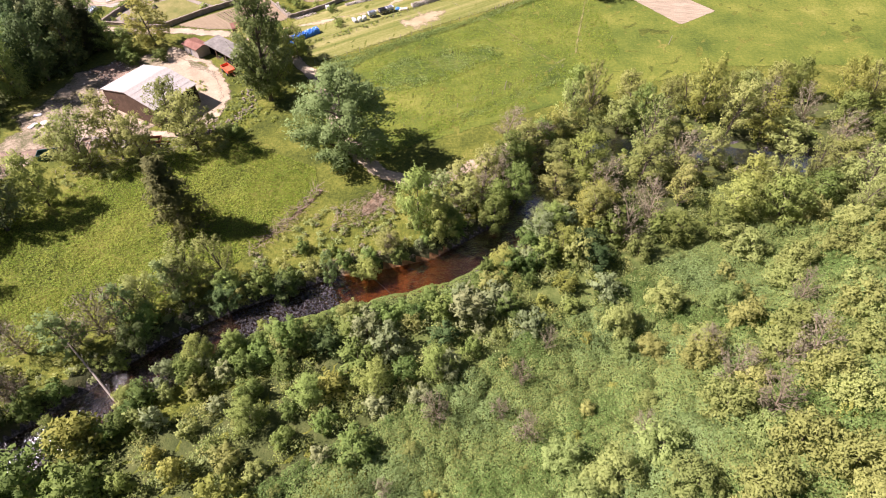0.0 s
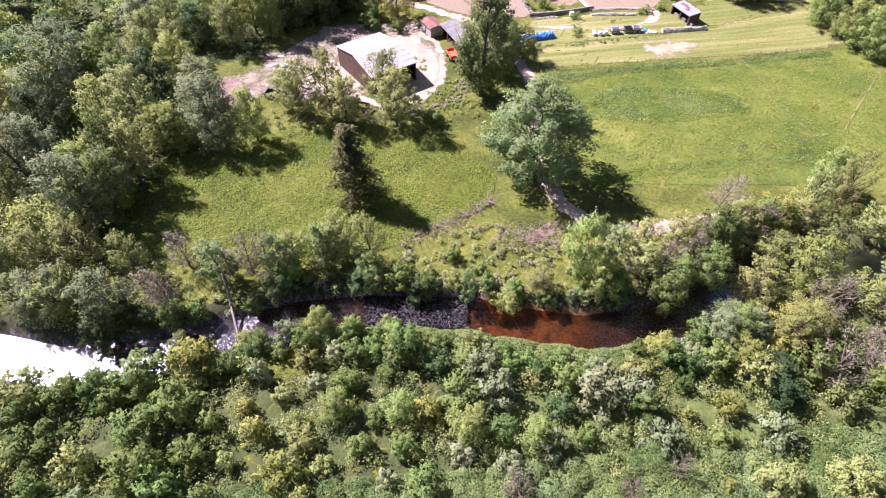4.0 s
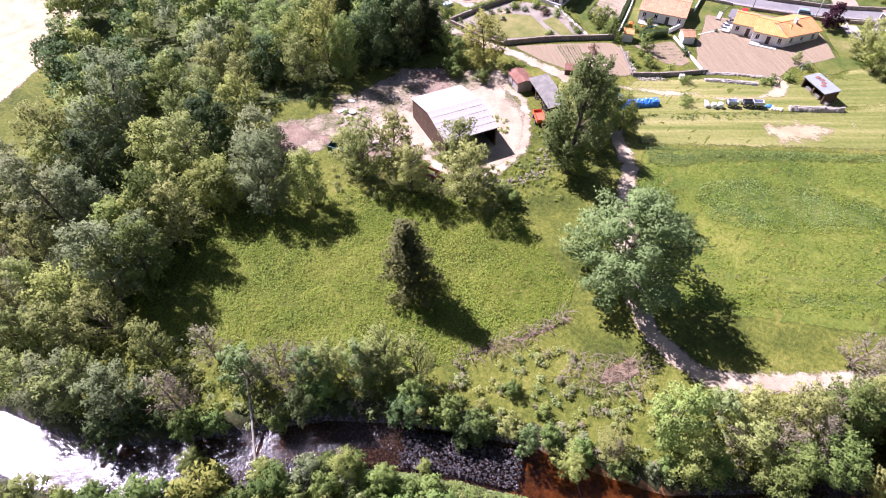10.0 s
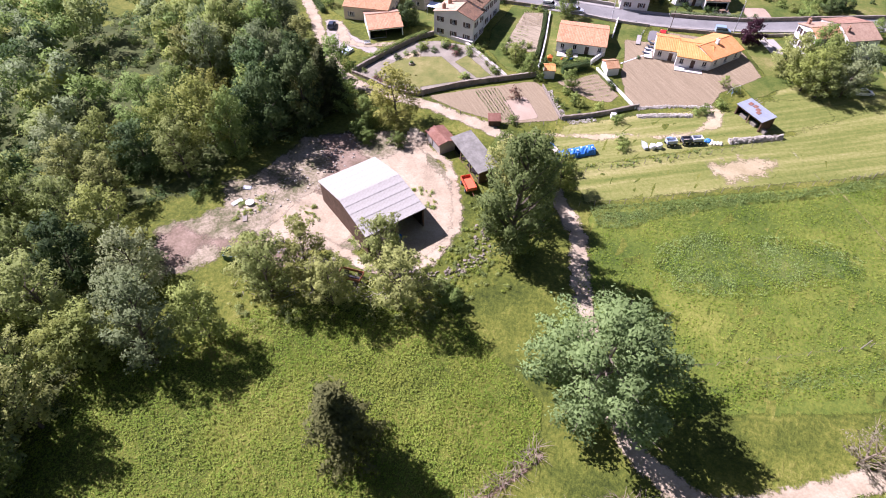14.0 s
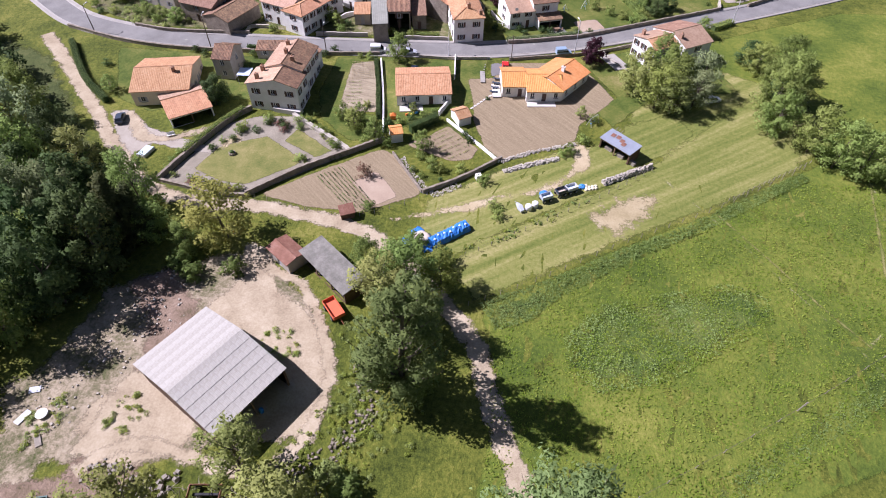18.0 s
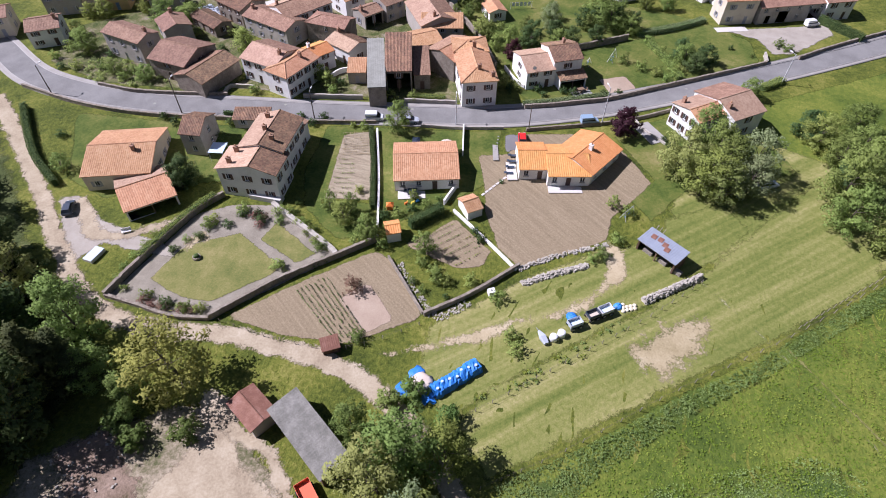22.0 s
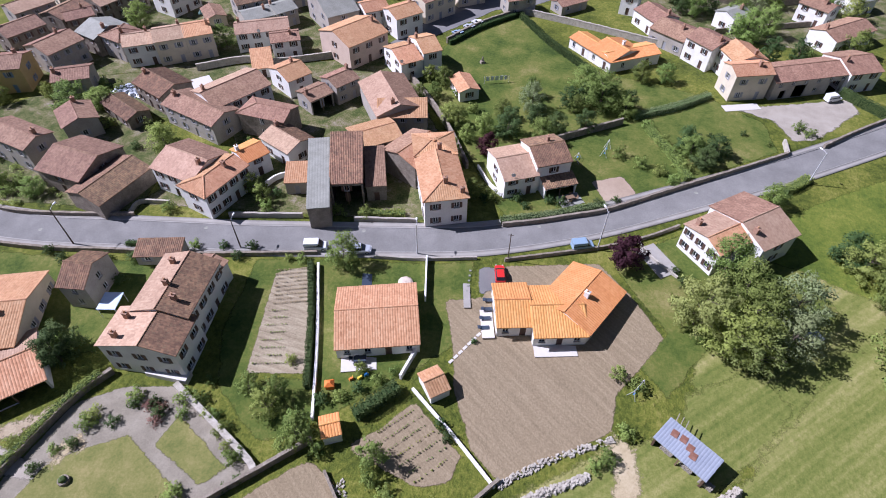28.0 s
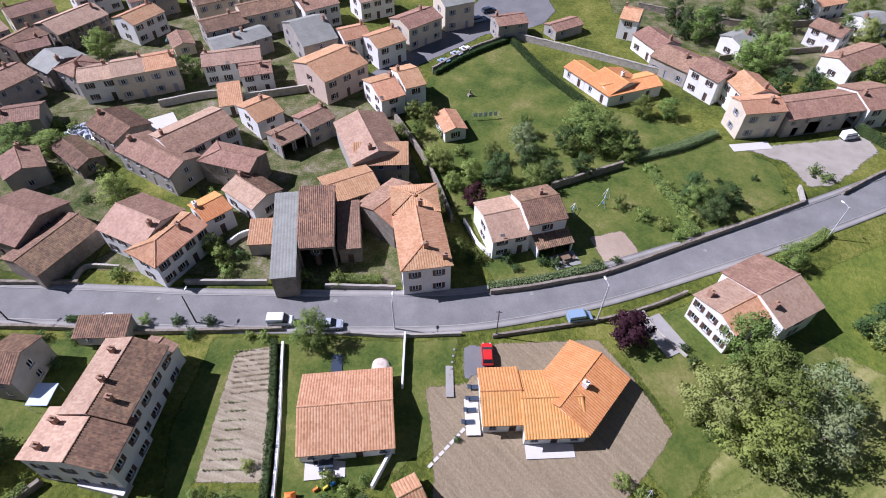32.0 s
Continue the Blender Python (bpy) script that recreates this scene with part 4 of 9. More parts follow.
def house(x, y, L, D, rz, h, roof, wall, kind="gable", rise=0.32, name="house", label="", wins=(None, None, None, None), door=True, chimneys=None, shutters=True, open_front=False, over=0.35, group="village houses", category="house", into=None, skew=0.0, roof2=None, gates=()):
    """A house from the middle of its plan: L along the ridge, D across, h to the eaves. wins: columns of windows on the front, the end at +x, the back, the end at -x."""
    rng = random.Random(int(x * 13 + y * 7))
    wm, wl = WALLS[wall]
    rm, rl, pitch, amp = ROOFS[roof]
    g = min(float(gz(x + dx * L / 2.2, y + dy * D / 2.2)) for dx in (-1, 1) for dy in (-1, 1))
    here = pose(x, y, g - 0.05, 0, 0, rz)
    if into:
        hs, rel = into, into.matrix_basis.inverted() @ here
    else:
        hs, rel = thing(name, here, label or f"{wl} house with a {rl} roof", category, group), Matrix()

    def bit(pname, data, plabel="", at=Matrix()):
        return part(pname, data, hs, plabel, rel @ at)

    floors = 1 if h < 4.3 else 2 if h < 7.4 else 3
    fh = h / floors
    a, b2 = L / 2, D / 2
    hb = h + (D * rise if kind == "mono" else 0)
    sides = [((-a, -b2, 0), (1, 0, 0), L, h), ((a, -b2, 0), (0, 1, 0), D, h), ((a, b2, 0), (-1, 0, 0), L, hb), ((-a, b2, 0), (0, -1, 0), D, h)]
    bd = Build()
    units, shut = [], SHUT[wall] if shutters else None
    for i, (o, u, width, top) in enumerate(sides):
        n = wins[i]
        if n is None:
            n = int(width / 3.1) if i == 0 else int(width / 4.2) if i in (1, 3) else 0
            if wall == "barn":
                n = 0
        n = min(n, max(0, int((width - 0.3) / 1.7)))
        holes = []
        for fl in range(floors if n else 0):
            holes += row_of(width, n, 0.95 if width / n > 2.2 else 0.8, fl * fh + 0.95, fl * fh + min(2.2, fh - 0.3))
        if i == 0 and door and n and not open_front:
            k = n // 2
            x0, x1 = holes[k][0], holes[k][1]
            holes[k] = (x0, x1, 0.06, 2.12)
        if i == 0 and gates:
            holes = [q for q in holes if not any(q[0] < g[1] + 0.3 and q[1] > g[0] - 0.3 and q[2] < g[2] for g in gates)]
        for j, hl in enumerate(holes):
            units.append((i, o, u, hl, i == 0 and door and n and j == n // 2))
        if open_front and i == 0:
            holes = [(0.3, width - 0.3, 0.06, top - 0.5)]
        if i == 0 and gates:
            holes = holes + [(g[0], g[1], 0.06, g[2]) for g in gates]
        wall_side(bd, o, u, width, top, holes)
    hips = [s for s, k in ((-1, "hip_start"), (1, "hip_end")) if kind in (k, "hip")]
    if kind != "mono":
        for s in (-1, 1):
            if s in hips:
                continue
            tri = [(s * a, -b2, h), (s * a, b2, h), (s * a, skew, h + b2 * rise)]
            bd.add(tri, [(0, 1, 2) if s > 0 else (2, 1, 0)])
    else:
        for s in (-1, 1):
            tri = [(s * a, -b2, h), (s * a, b2, h), (s * a, b2, hb)]
            bd.add(tri, [(0, 1, 2) if s > 0 else (2, 1, 0)])
    bit("wall", bd.mesh("wall", wm), f"{wl} walls")
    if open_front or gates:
        # near-black lining that paints the shade behind open fronts and gates
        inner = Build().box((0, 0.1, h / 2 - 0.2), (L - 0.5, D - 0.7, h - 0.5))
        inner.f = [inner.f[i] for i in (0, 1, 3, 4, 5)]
        bit("shade_lining", inner.mesh("shade_lining", "painted_shade"))
        for k in range(1, max(2, int(L / 4)) if open_front else 1):
            bit("post", shared(("post", round(h, 1)), lambda: Build().box((0, 0, h / 2), (0.2, 0.2, h)).mesh("post", "wood")), at=Matrix.Translation((-a + L * k / max(2, int(L / 4)), -b2 + 0.15, 0)))
    for i, o, u, hl, is_door in units:
        if is_door:
            m = Matrix.Translation(Vector(o) + Vector(u) * (hl[0] + hl[1]) / 2 + Vector((0, 0, hl[2])) + Vector((-u[1], u[0], 0)) * 0.14) @ Matrix.Rotation(math.atan2(u[1], u[0]), 4, "Z")
            w = round(hl[1] - hl[0], 2)

            def door_mesh():
                return hull_panel(w, 2.06, SHUT[wall], "door")

            bit("door", shared(("door", w, wall), door_mesh), at=m)
        else:
            window_unit(bit, o, u, *hl, shut)
    e = over
    if kind != "mono":
        r0, r1 = (-a + b2 if -1 in hips else -a - 0.18), (a - b2 if 1 in hips else a + 0.18)
        e0, e1 = (-a - e if -1 in hips else -a - 0.18), (a + e if 1 in hips else a + 0.18)
        for s in hips:
            rb = Build()
            sheet_slope(rb, -b2 - e, b2 + e, -(a + e), h - e * rise + 0.14, -(a - b2), h + b2 * rise + 0.14, pitch, amp, top=(0, 0))
            rb.v = [(-y2 * s, x2 * s, z2) for x2, y2, z2 in rb.v]
            bit("roof_slope", rb.mesh("roof_slope", rm), f"{rl} hip")
        for s in (-1, 1):
            rb = Build()
            # roof2 mostly puts the sun's bright and dim sides into the tile colours
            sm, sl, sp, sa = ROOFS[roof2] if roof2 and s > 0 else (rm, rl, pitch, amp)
            sheet_slope(rb, e0, e1, s * (b2 + e), h - e * rise + 0.14, skew, h + b2 * rise + 0.14, sp, sa, top=(r0, r1))
            bit("roof_slope", rb.mesh("roof_slope", sm), f"{sl} slope")
        rd = Build()
        n = max(3, int((r1 - r0) / 0.42))
        line, radii = [], []
        for k in range(n):
            for q, rr in ((0.0, 0.14), (0.97, 0.12)):
                line.append((r0 + (r1 - r0) * (k + q) / n, skew, h + b2 * rise + 0.15))
                radii.append(rr)
        rd.tube(line, radii, 6)
        for s in hips:
            for sy in (-1, 1):
                bit("ridge", Build().tube([(s * (a + e), sy * (b2 + e), h - e * rise + 0.17), (s * (a - b2), 0, h + b2 * rise + 0.17)], [0.13, 0.13], 6).mesh("ridge", rm))
        if roof not in ("fibre", "slate", "metal"):
            bit("ridge", rd.mesh("ridge", rm))
    else:
        rb = Build()
        sheet_slope(rb, -a - 0.15, a + 0.15, -b2 - e, h - e * rise + 0.14, b2 + 0.15, hb + 0.15 * rise + 0.14, pitch, amp)
        bit("roof_slope", rb.mesh("roof_slope", rm), f"{rl} slope")
    if chimneys is None:
        chimneys = [] if wall == "barn" or h < 2.7 or kind == "mono" else [(rng.choice((-0.42, 0.4, 0.2)), rng.choice((-0.12, 0.1)))]
    if roof == "fibre" and kind == "gable":
        for s in (-1, 1):
            nx, ny = int(L / 1.05), 5
            w, d = (L + 0.36) / nx, (b2 + e) / ny

            def sheet():
                sb = Build()
                sheet_slope(sb, -w / 2 - 0.04, w / 2 + 0.04, -d / 2 - 0.05, -(d / 2 + 0.05) * rise * 0.85, d / 2 + 0.05, (d / 2 + 0.05) * rise * 0.85, 0.18, 0.012, 0.012)
                return sb.mesh("sheet", rm)

            me = shared(("fibre_sheet", round(w, 2), round(d, 2)), sheet)
            for i in range(nx):
                for j in range(ny):
                    yy = (j + 0.5) * d
                    m = Matrix.Translation((-a - 0.18 + (i + 0.5) * w, s * (b2 + e - yy), h - e * rise + 0.20 + yy * rise + rng.uniform(0, 0.012)))
                    bit("sheet", me, at=m @ Matrix.Rotation(math.pi if s > 0 else 0, 4, "Z"))
    for cx, cy in chimneys:
        zt = h + (b2 - abs(cy * D)) * rise
        cb = Build().box((0, 0, 0.35), (0.55, 0.75, 1.7)).box((0, 0, 1.24), (0.68, 0.88, 0.1))
        ch = bit("chimney", cb.mesh("chimney", "white_render" if roof == "new" else "chimney_brick"), at=Matrix.Translation((cx * L, cy * D, zt)))
        part("chimney_pot", shared("pot", lambda: Build().tube([(0, 0, 1.28), (0, 0, 1.65)], [0.14, 0.11], 8).mesh("chimney_pot", "tiles_terracotta")), ch)
    return hs


# ---- trees ----
def leaves(rng, lobes, count, size, droop=0.0, heart=None, up=0.22):
    """Many small leaf sprays on the crown's long lobes, with the normals of the clumps that they make up."""
    lo = np.array([tuple(l) + (0, 0, 1, 1.0) if len(l) == 4 else l for l in lobes], float)
    w = lo[:, 3] ** 2 * lo[:, 7]
    lo = lo[rng.choice(len(lo), count, p=w / w.sum())]
    d = rng.normal(size=(count, 3))
    d /= np.linalg.norm(d, axis=1)[:, None]
    d[:, 2] = np.where(d[:, 2] < -0.5, -d[:, 2], d[:, 2])
    rad = 0.35 + 0.65 * rng.power(2.0, count) + (rng.uniform(size=count) < 0.12) * rng.uniform(0, 0.45, count)
    axis = lo[:, 4:7]
    out = d * (lo[:, 3] * rad)[:, None]
    out += axis * (np.sum(out * axis, axis=1) * (lo[:, 7] - 1))[:, None]
    c = lo[:, :3] + out
    n = rng.normal(size=(count, 3)) * 0.6 + d * 0.6 + np.array([0, 0, 0.25])
    n /= np.linalg.norm(n, axis=1)[:, None]
    t = np.cross(n, rng.normal(size=(count, 3)))
    t /= np.linalg.norm(t, axis=1)[:, None] + 1e-9
    t[:, 2] -= droop
    s = np.cross(n, t)
    k = size * rng.uniform(0.55, 1.4, count)[:, None]
    v = np.stack([c - t * k * 0.8 + s * k * 0.25, c - t * k * 0.3 - s * k * 0.62, c + t * k * 0.95 + s * k * 0.3], 1)
    g = np.cross(v[:, 1] - v[:, 0], v[:, 2] - v[:, 0])
    g /= np.linalg.norm(g, axis=1)[:, None] + 1e-9
    clump = d * 0.55 + np.array([0, 0, up])
    if heart is not None:
        e = c - np.array(heart)
        clump += 0.4 * e / (np.linalg.norm(e, axis=1)[:, None] + 1e-9)
    flip = np.sum(g * clump, axis=1) < 0
    v[flip] = v[flip][:, ::-1]
    g[flip] = -g[flip]
    nn = clump + g * 0.45
    nn /= np.linalg.norm(nn, axis=1)[:, None] + 1e-9
    return v.reshape(-1, 3), np.arange(count * 3).reshape(-1, 3), np.repeat(nn, 3, axis=0)


def leaf_mesh(name, v, f, n, mats):
    me = bpy.data.meshes.new(name)
    me.from_pydata(v.tolist(), [], f.tolist())
    for m in mats:
        me.materials.append(MATS[m])
    me.polygons.foreach_set("use_smooth", [True] * len(me.polygons))
    me.normals_split_custom_set_from_vertices(n.tolist())
    return me


def tree_mesh(kind, seed):
    """Trunk with limbs that rise and spread, and a crown of long leafy sprays round them."""
    rng = np.random.RandomState(seed)
    form = FORMS[kind]
    r, h, base = form["r"], form["h"], form["base"]
    tb = Build()
    lean = rng.uniform(-1, 1, 2) * 0.06 * h * form.get("lean", 1)
    stem = form.get("stem", 0.75)
    tr = form.get("trunk", 0.016) * h

    def axis_at(z):
        u = z / h
        return Vector((lean[0] * u * u * 1.6, lean[1] * u * u * 1.6, z))

    tb.tube([(0, 0, -0.5)] + [axis_at(h * stem * q) for q in (0.25, 0.5, 0.75, 1.0)], [tr * 1.3, tr, tr * 0.75, tr * 0.5, tr * 0.2], 6)
    lobes = []
    n = form["lobes"]
    for k in range(n):
        u = (k + rng.uniform(0.1, 0.9)) / n
        z = base * h + (h - base * h) * u * 0.97
        reach = r * form["profile"](u) * rng.uniform(0.55, 1.12)
        ang = k * 2.4 + rng.uniform(-0.6, 0.6)
        rise = form.get("rise", 0.8) * reach + 0.04 * h
        e = axis_at(z) + Vector((math.cos(ang) * reach, math.sin(ang) * reach, 0))
        s = axis_at(min(max(0.1 * h, z - rise), h * stem * 0.97))
        d = (e - s).normalized()
        lr = r * form["lobe"] * rng.uniform(0.7, 1.3)
        c = s.lerp(e, 0.72)
        lobes.append((*c, lr, *d, form.get("long", 1.7)))
        if rng.uniform() < 0.6:
            q = s.lerp(e, 0.4) + Vector(rng.normal(size=3)) * lr * 0.5
            lobes.append((*q, lr * 0.7, *d, 1.3))
        if kind != "conifer" and k % form.get("limb_every", 2) == 0:
            mid = s.lerp(e, 0.5) + Vector((0, 0, -0.02 * h))
            tb.tube([s, mid, e], [tr * 0.42, tr * 0.26, tr * 0.07], 3)
            for q in range(form.get("twigs", 0)):
                a = mid.lerp(e, rng.uniform(0, 0.8))
                tb.tube([a, a + (d + Vector(rng.normal(size=3)) * 0.5) * r * rng.uniform(0.2, 0.4)], [tr * 0.13, 0.012], 3)
    v, f, nn = leaves(rng, lobes, form["count"], form["leaf"], form.get("droop", 0), (lean[0] * 0.4, lean[1] * 0.4, h * 0.45))
    v[:, 2] = np.maximum(v[:, 2], 0.1)
    return tb.mesh("trunk", form.get("bark", "bark")), leaf_mesh("crown", v, f, nn, (form["mat"],))


def dome(u):
    return math.sqrt(max(0.05, 1 - (2 * u - 0.85) ** 2 * 0.9)) if u > 0.42 else 0.75 + 0.6 * u


def low(u):
    return 1.0 - 0.55 * u * u


def cone(u):
    return max(0.06, 1.05 - u)


def column(u):
    return 0.7 + 0.35 * math.sin(math.pi * u) - 0.55 * max(0, u - 0.62)


FORMS = {
    "broad": dict(r=5, h=11, base=0.12, lobes=34, lobe=0.21, profile=dome, count=4500, leaf=0.26, mat="leaf_broad"),
    "big": dict(r=11, h=20, base=0.08, lobes=90, lobe=0.125, profile=dome, count=22000, leaf=0.28, mat="leaf_pale", rise=0.6),
    "tall": dict(r=5, h=17, base=0.15, lobes=46, lobe=0.19, profile=dome, count=5200, leaf=0.26, mat="leaf_grey", lean=2.2, long=2.2, rise=1.2),
    "feather": dict(r=3.6, h=12, base=0.2, lobes=34, lobe=0.19, profile=dome, count=2600, leaf=0.2, mat="leaf_light", lean=2.2, long=2.3, rise=1.3, twigs=2, limb_every=1),
    "light": dict(r=4, h=11, base=0.24, lobes=34, lobe=0.19, profile=dome, count=3500, leaf=0.22, mat="leaf_light", lean=1.3, long=1.9, limb_every=1),
    "grey": dict(r=5, h=11, base=0.10, lobes=36, lobe=0.19, profile=dome, count=4400, leaf=0.23, mat="leaf_grey", droop=0.3, lean=1.3),
    "pale": dict(r=3, h=10, base=0.2, lobes=26, lobe=0.2, profile=dome, count=1900, leaf=0.24, mat="leaf_pale", long=2.1, rise=1.2, lean=1.5),
    "yellow": dict(r=5, h=12, base=0.16, lobes=34, lobe=0.20, profile=dome, count=3800, leaf=0.255, mat="leaf_yellow", lean=1.3, long=1.9),
    "dark": dict(r=4, h=10, base=0.06, lobes=30, lobe=0.23, profile=dome, count=3800, leaf=0.26, mat="leaf_dark"),
    "willow": dict(r=6, h=11, base=0.1, lobes=40, lobe=0.18, profile=dome, count=6400, leaf=0.24, mat="leaf_light", droop=0.5),
    "poplar": dict(r=5.6, h=24, base=0.06, lobes=100, lobe=0.19, profile=column, count=14000, leaf=0.29, mat="leaf_poplar", stem=0.92, rise=1.5, long=1.8),
    "conifer": dict(r=3.6, h=15, base=0.03, lobes=80, lobe=0.18, profile=cone, count=9500, leaf=0.2, mat="leaf_conifer", stem=0.97, droop=0.4, rise=-0.2, long=1.8),
    "purple": dict(r=2.7, h=5.5, base=0.12, lobes=24, lobe=0.22, profile=dome, count=3200, leaf=0.21, mat="leaf_purple"),
    "garden": dict(r=2.6, h=5, base=0.18, lobes=22, lobe=0.2, profile=dome, count=1300, leaf=0.2, mat="leaf_broad", limb_every=1),
    "bare": dict(r=3.4, h=11, base=0.2, lobes=34, lobe=0.18, profile=dome, count=760, leaf=0.2, mat="leaf_bare", limb_every=1, twigs=5, lean=2.0, long=2.2, rise=1.3, bark="twig_bark"),
    "thicket": dict(r=3.2, h=4.4, base=0.02, lobes=40, lobe=0.2, profile=low, count=4200, leaf=0.19, mat="leaf_light", rise=1.0, limb_every=50),
    "sapling": dict(r=3.2, h=5.4, base=0.04, lobes=40, lobe=0.21, profile=dome, count=4600, leaf=0.2, mat="leaf_weed", rise=1.0, limb_every=2),
    "shrub": dict(r=2.2, h=3.2, base=0.02, lobes=22, lobe=0.22, profile=low, count=1250, leaf=0.215, mat="leaf_lush", rise=1.0),
    "shrub_dark": dict(r=2.2, h=3.2, base=0.02, lobes=22, lobe=0.22, profile=low, count=1000, leaf=0.23, mat="leaf_dark", rise=1.0),
    "shrub_light": dict(r=2.2, h=3.0, base=0.02, lobes=22, lobe=0.21, profile=low, count=950, leaf=0.22, mat="leaf_light", rise=1.0),
    "shrub_yellow": dict(r=2.2, h=3.0, base=0.02, lobes=22, lobe=0.21, profile=low, count=1000, leaf=0.22, mat="leaf_yellow", rise=1.0),
    "shrub_grey": dict(r=2.2, h=3.0, base=0.02, lobes=22, lobe=0.21, profile=low, count=1000, leaf=0.22, mat="leaf_grey", rise=1.0),
    "bush": dict(r=1.0, h=1.4, base=0.02, lobes=12, lobe=0.3, profile=low, count=380, leaf=0.14, mat="leaf_broad"),
    "redbush": dict(r=1.0, h=1.4, base=0.02, lobes=12, lobe=0.3, profile=low, count=300, leaf=0.13, mat="leaf_reddish", limb_every=1, twigs=2),
    "dark_bush": dict(r=1.0, h=1.4, base=0.02, lobes=12, lobe=0.3, profile=low, count=380, leaf=0.14, mat="leaf_dark"),
}
TREE_LABELS = {
    "broad": "full green broad-leaved tree", "big": "large spreading green tree at the meadow's edge", "light": "light green thinly leaved young tree", "grey": "grey-green willow with drooping sprays", "pale": "pale silvery green slender tree",
    "yellow": "yellow-green tree in fresh spring leaf", "dark": "dense dark green leafy tree", "willow": "wide light green willow with loose sprays", "poplar": "tall dense dark green poplar",
    "conifer": "dark pointed conifer standing in the meadow", "purple": "dark purple-leaved ornamental tree", "garden": "small green garden fruit tree", "tall": "tall leaning grey-green tree of the wood", "feather": "thin feathery light green leaning tree", "bare": "nearly bare grey-brown tree with few leaves",
    "thicket": "tall light green tangled hillside thicket", "sapling": "fresh bright green young broad-leaved tree", "shrub": "dense round green riverside shrub", "shrub_dark": "dark green shaded riverside shrub", "shrub_light": "straggling light green wild shrub", "shrub_yellow": "yellow-green shrub in fresh leaf", "shrub_grey": "grey-green bushy willow shrub", "redbush": "reddish brown half-bare garden shrub", "bush": "small round green garden bush", "dark_bush": "small clipped dark green bush"}
TREE_NAMES = {"conifer": "conifer", "poplar": "poplar", "willow": "willow", "grey": "willow", "garden": "fruit_tree", "sapling": "sapling", "bare": "bare_tree", "feather": "alder", "thicket": "thicket"}
PROTO = {}
tree_rng = random.Random(5)


def tree(kind, x, y, r, h, variants=3, group="", rot=None):
    """A tree of that crown radius and height, standing on the ground."""
    form = FORMS[kind]
    k = tree_rng.randrange(variants)
    if (kind, k) not in PROTO:
        PROTO[kind, k] = tree_mesh(kind, 17 * k + len(kind) * 5 + ord(kind[0]))
    trunk, crown = PROTO[kind, k]
    category = "bush" if "bush" in kind else "shrub" if kind.startswith("shrub") or kind == "thicket" else "tree"
    ob = thing(TREE_NAMES.get(kind, category), on(x, y, tree_rng.uniform(0, 360) if rot is None else rot), TREE_LABELS[kind], category, group)
    ob.scale = (r / form["r"], r / form["r"], h / form["h"])
    part("trunk", trunk, ob)
    part("crown", crown, ob)
    return ob


def fill(poly, gap, kinds, size, group, seed, keep=None, near=4.6):
    """Trees or shrubs at random over a stretch of ground, no nearer than gap to one another."""
    rng = random.Random(seed)
    px, py = [p[0] for p in poly], [p[1] for p in poly]
    got = []
    area = (max(px) - min(px)) * (max(py) - min(py))
    for _ in range(int(area / gap / gap * 6)):
        x, y = rng.uniform(min(px), max(px)), rng.uniform(min(py), max(py))
        if not bool(inside(poly, np.array(x), np.array(y))) or any((x - a) ** 2 + (y - b2) ** 2 < gap * gap for a, b2 in got):
            continue
        if float(along(RIVER, np.array(x), np.array(y))) < near or (keep and not keep(x, y)):
            continue
        got.append((x, y))
        kind = rng.choice(kinds)
        s = rng.uniform(*size)
        form = FORMS[kind]
        tree(kind, x, y, form["r"] * s * rng.uniform(0.85, 1.15), form["h"] * s * rng.uniform(0.85, 1.2), 3, group)
    return got


# ---- buildings ----
house(-48.9, 188.2, 12.2, 10.9, 11, 2.8, 'terracotta', 'white', 'gable', 0.3, label="white bungalow with a ribbed terracotta tile roof", wins=(4, 0, 2, 1), shutters=False, chimneys=[], over=0.45)
villa = house(-28.6, 192.1, 5.3, 7.8, 8, 2.8, 'new', 'white', 'gable', 0.3, label="new white L-shaped bungalow with a bright orange tile roof", wins=(2, 0, 1, 1), shutters=False, chimneys=[], over=0.45)
house(-21.9, 191.7, 7.9, 8.8, 8, 2.9, 'new', 'white', 'gable', 0.3, wins=(3, 0, 1, 0), shutters=False, chimneys=[], into=villa, over=0.6)
house(-17.9, 194.7, 10.5, 8.8, 55, 2.9, 'new', 'white', 'gable', 0.3, wins=(3, 0, 1, 0), shutters=False, chimneys=[(-0.05, -0.1)], door=False, into=villa, over=0.5)
# manor: sunward west slope coloured paler, east slope darker, as the light falls
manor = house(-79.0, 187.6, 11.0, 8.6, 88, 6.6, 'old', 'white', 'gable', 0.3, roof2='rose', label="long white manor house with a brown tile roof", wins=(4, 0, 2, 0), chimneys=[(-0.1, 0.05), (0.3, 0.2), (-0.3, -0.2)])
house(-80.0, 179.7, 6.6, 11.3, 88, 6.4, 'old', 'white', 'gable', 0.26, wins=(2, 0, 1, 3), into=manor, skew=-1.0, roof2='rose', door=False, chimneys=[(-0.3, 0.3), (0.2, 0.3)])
house(-76.7, 192.7, 4.3, 4.0, 77, 4.5, 'brown', 'white', 'gable', 0.3, wins=(0, 1, 0, 0), into=manor, door=False, chimneys=[])
house(-95.6, 189.8, 4.3, 7.1, 1, 5.2, 'old', 'render', 'gable', 0.45, label="small grey rendered tower-like house with an old tile roof", wins=(1, 1, 0, 0), chimneys=[], door=False, shutters=False)
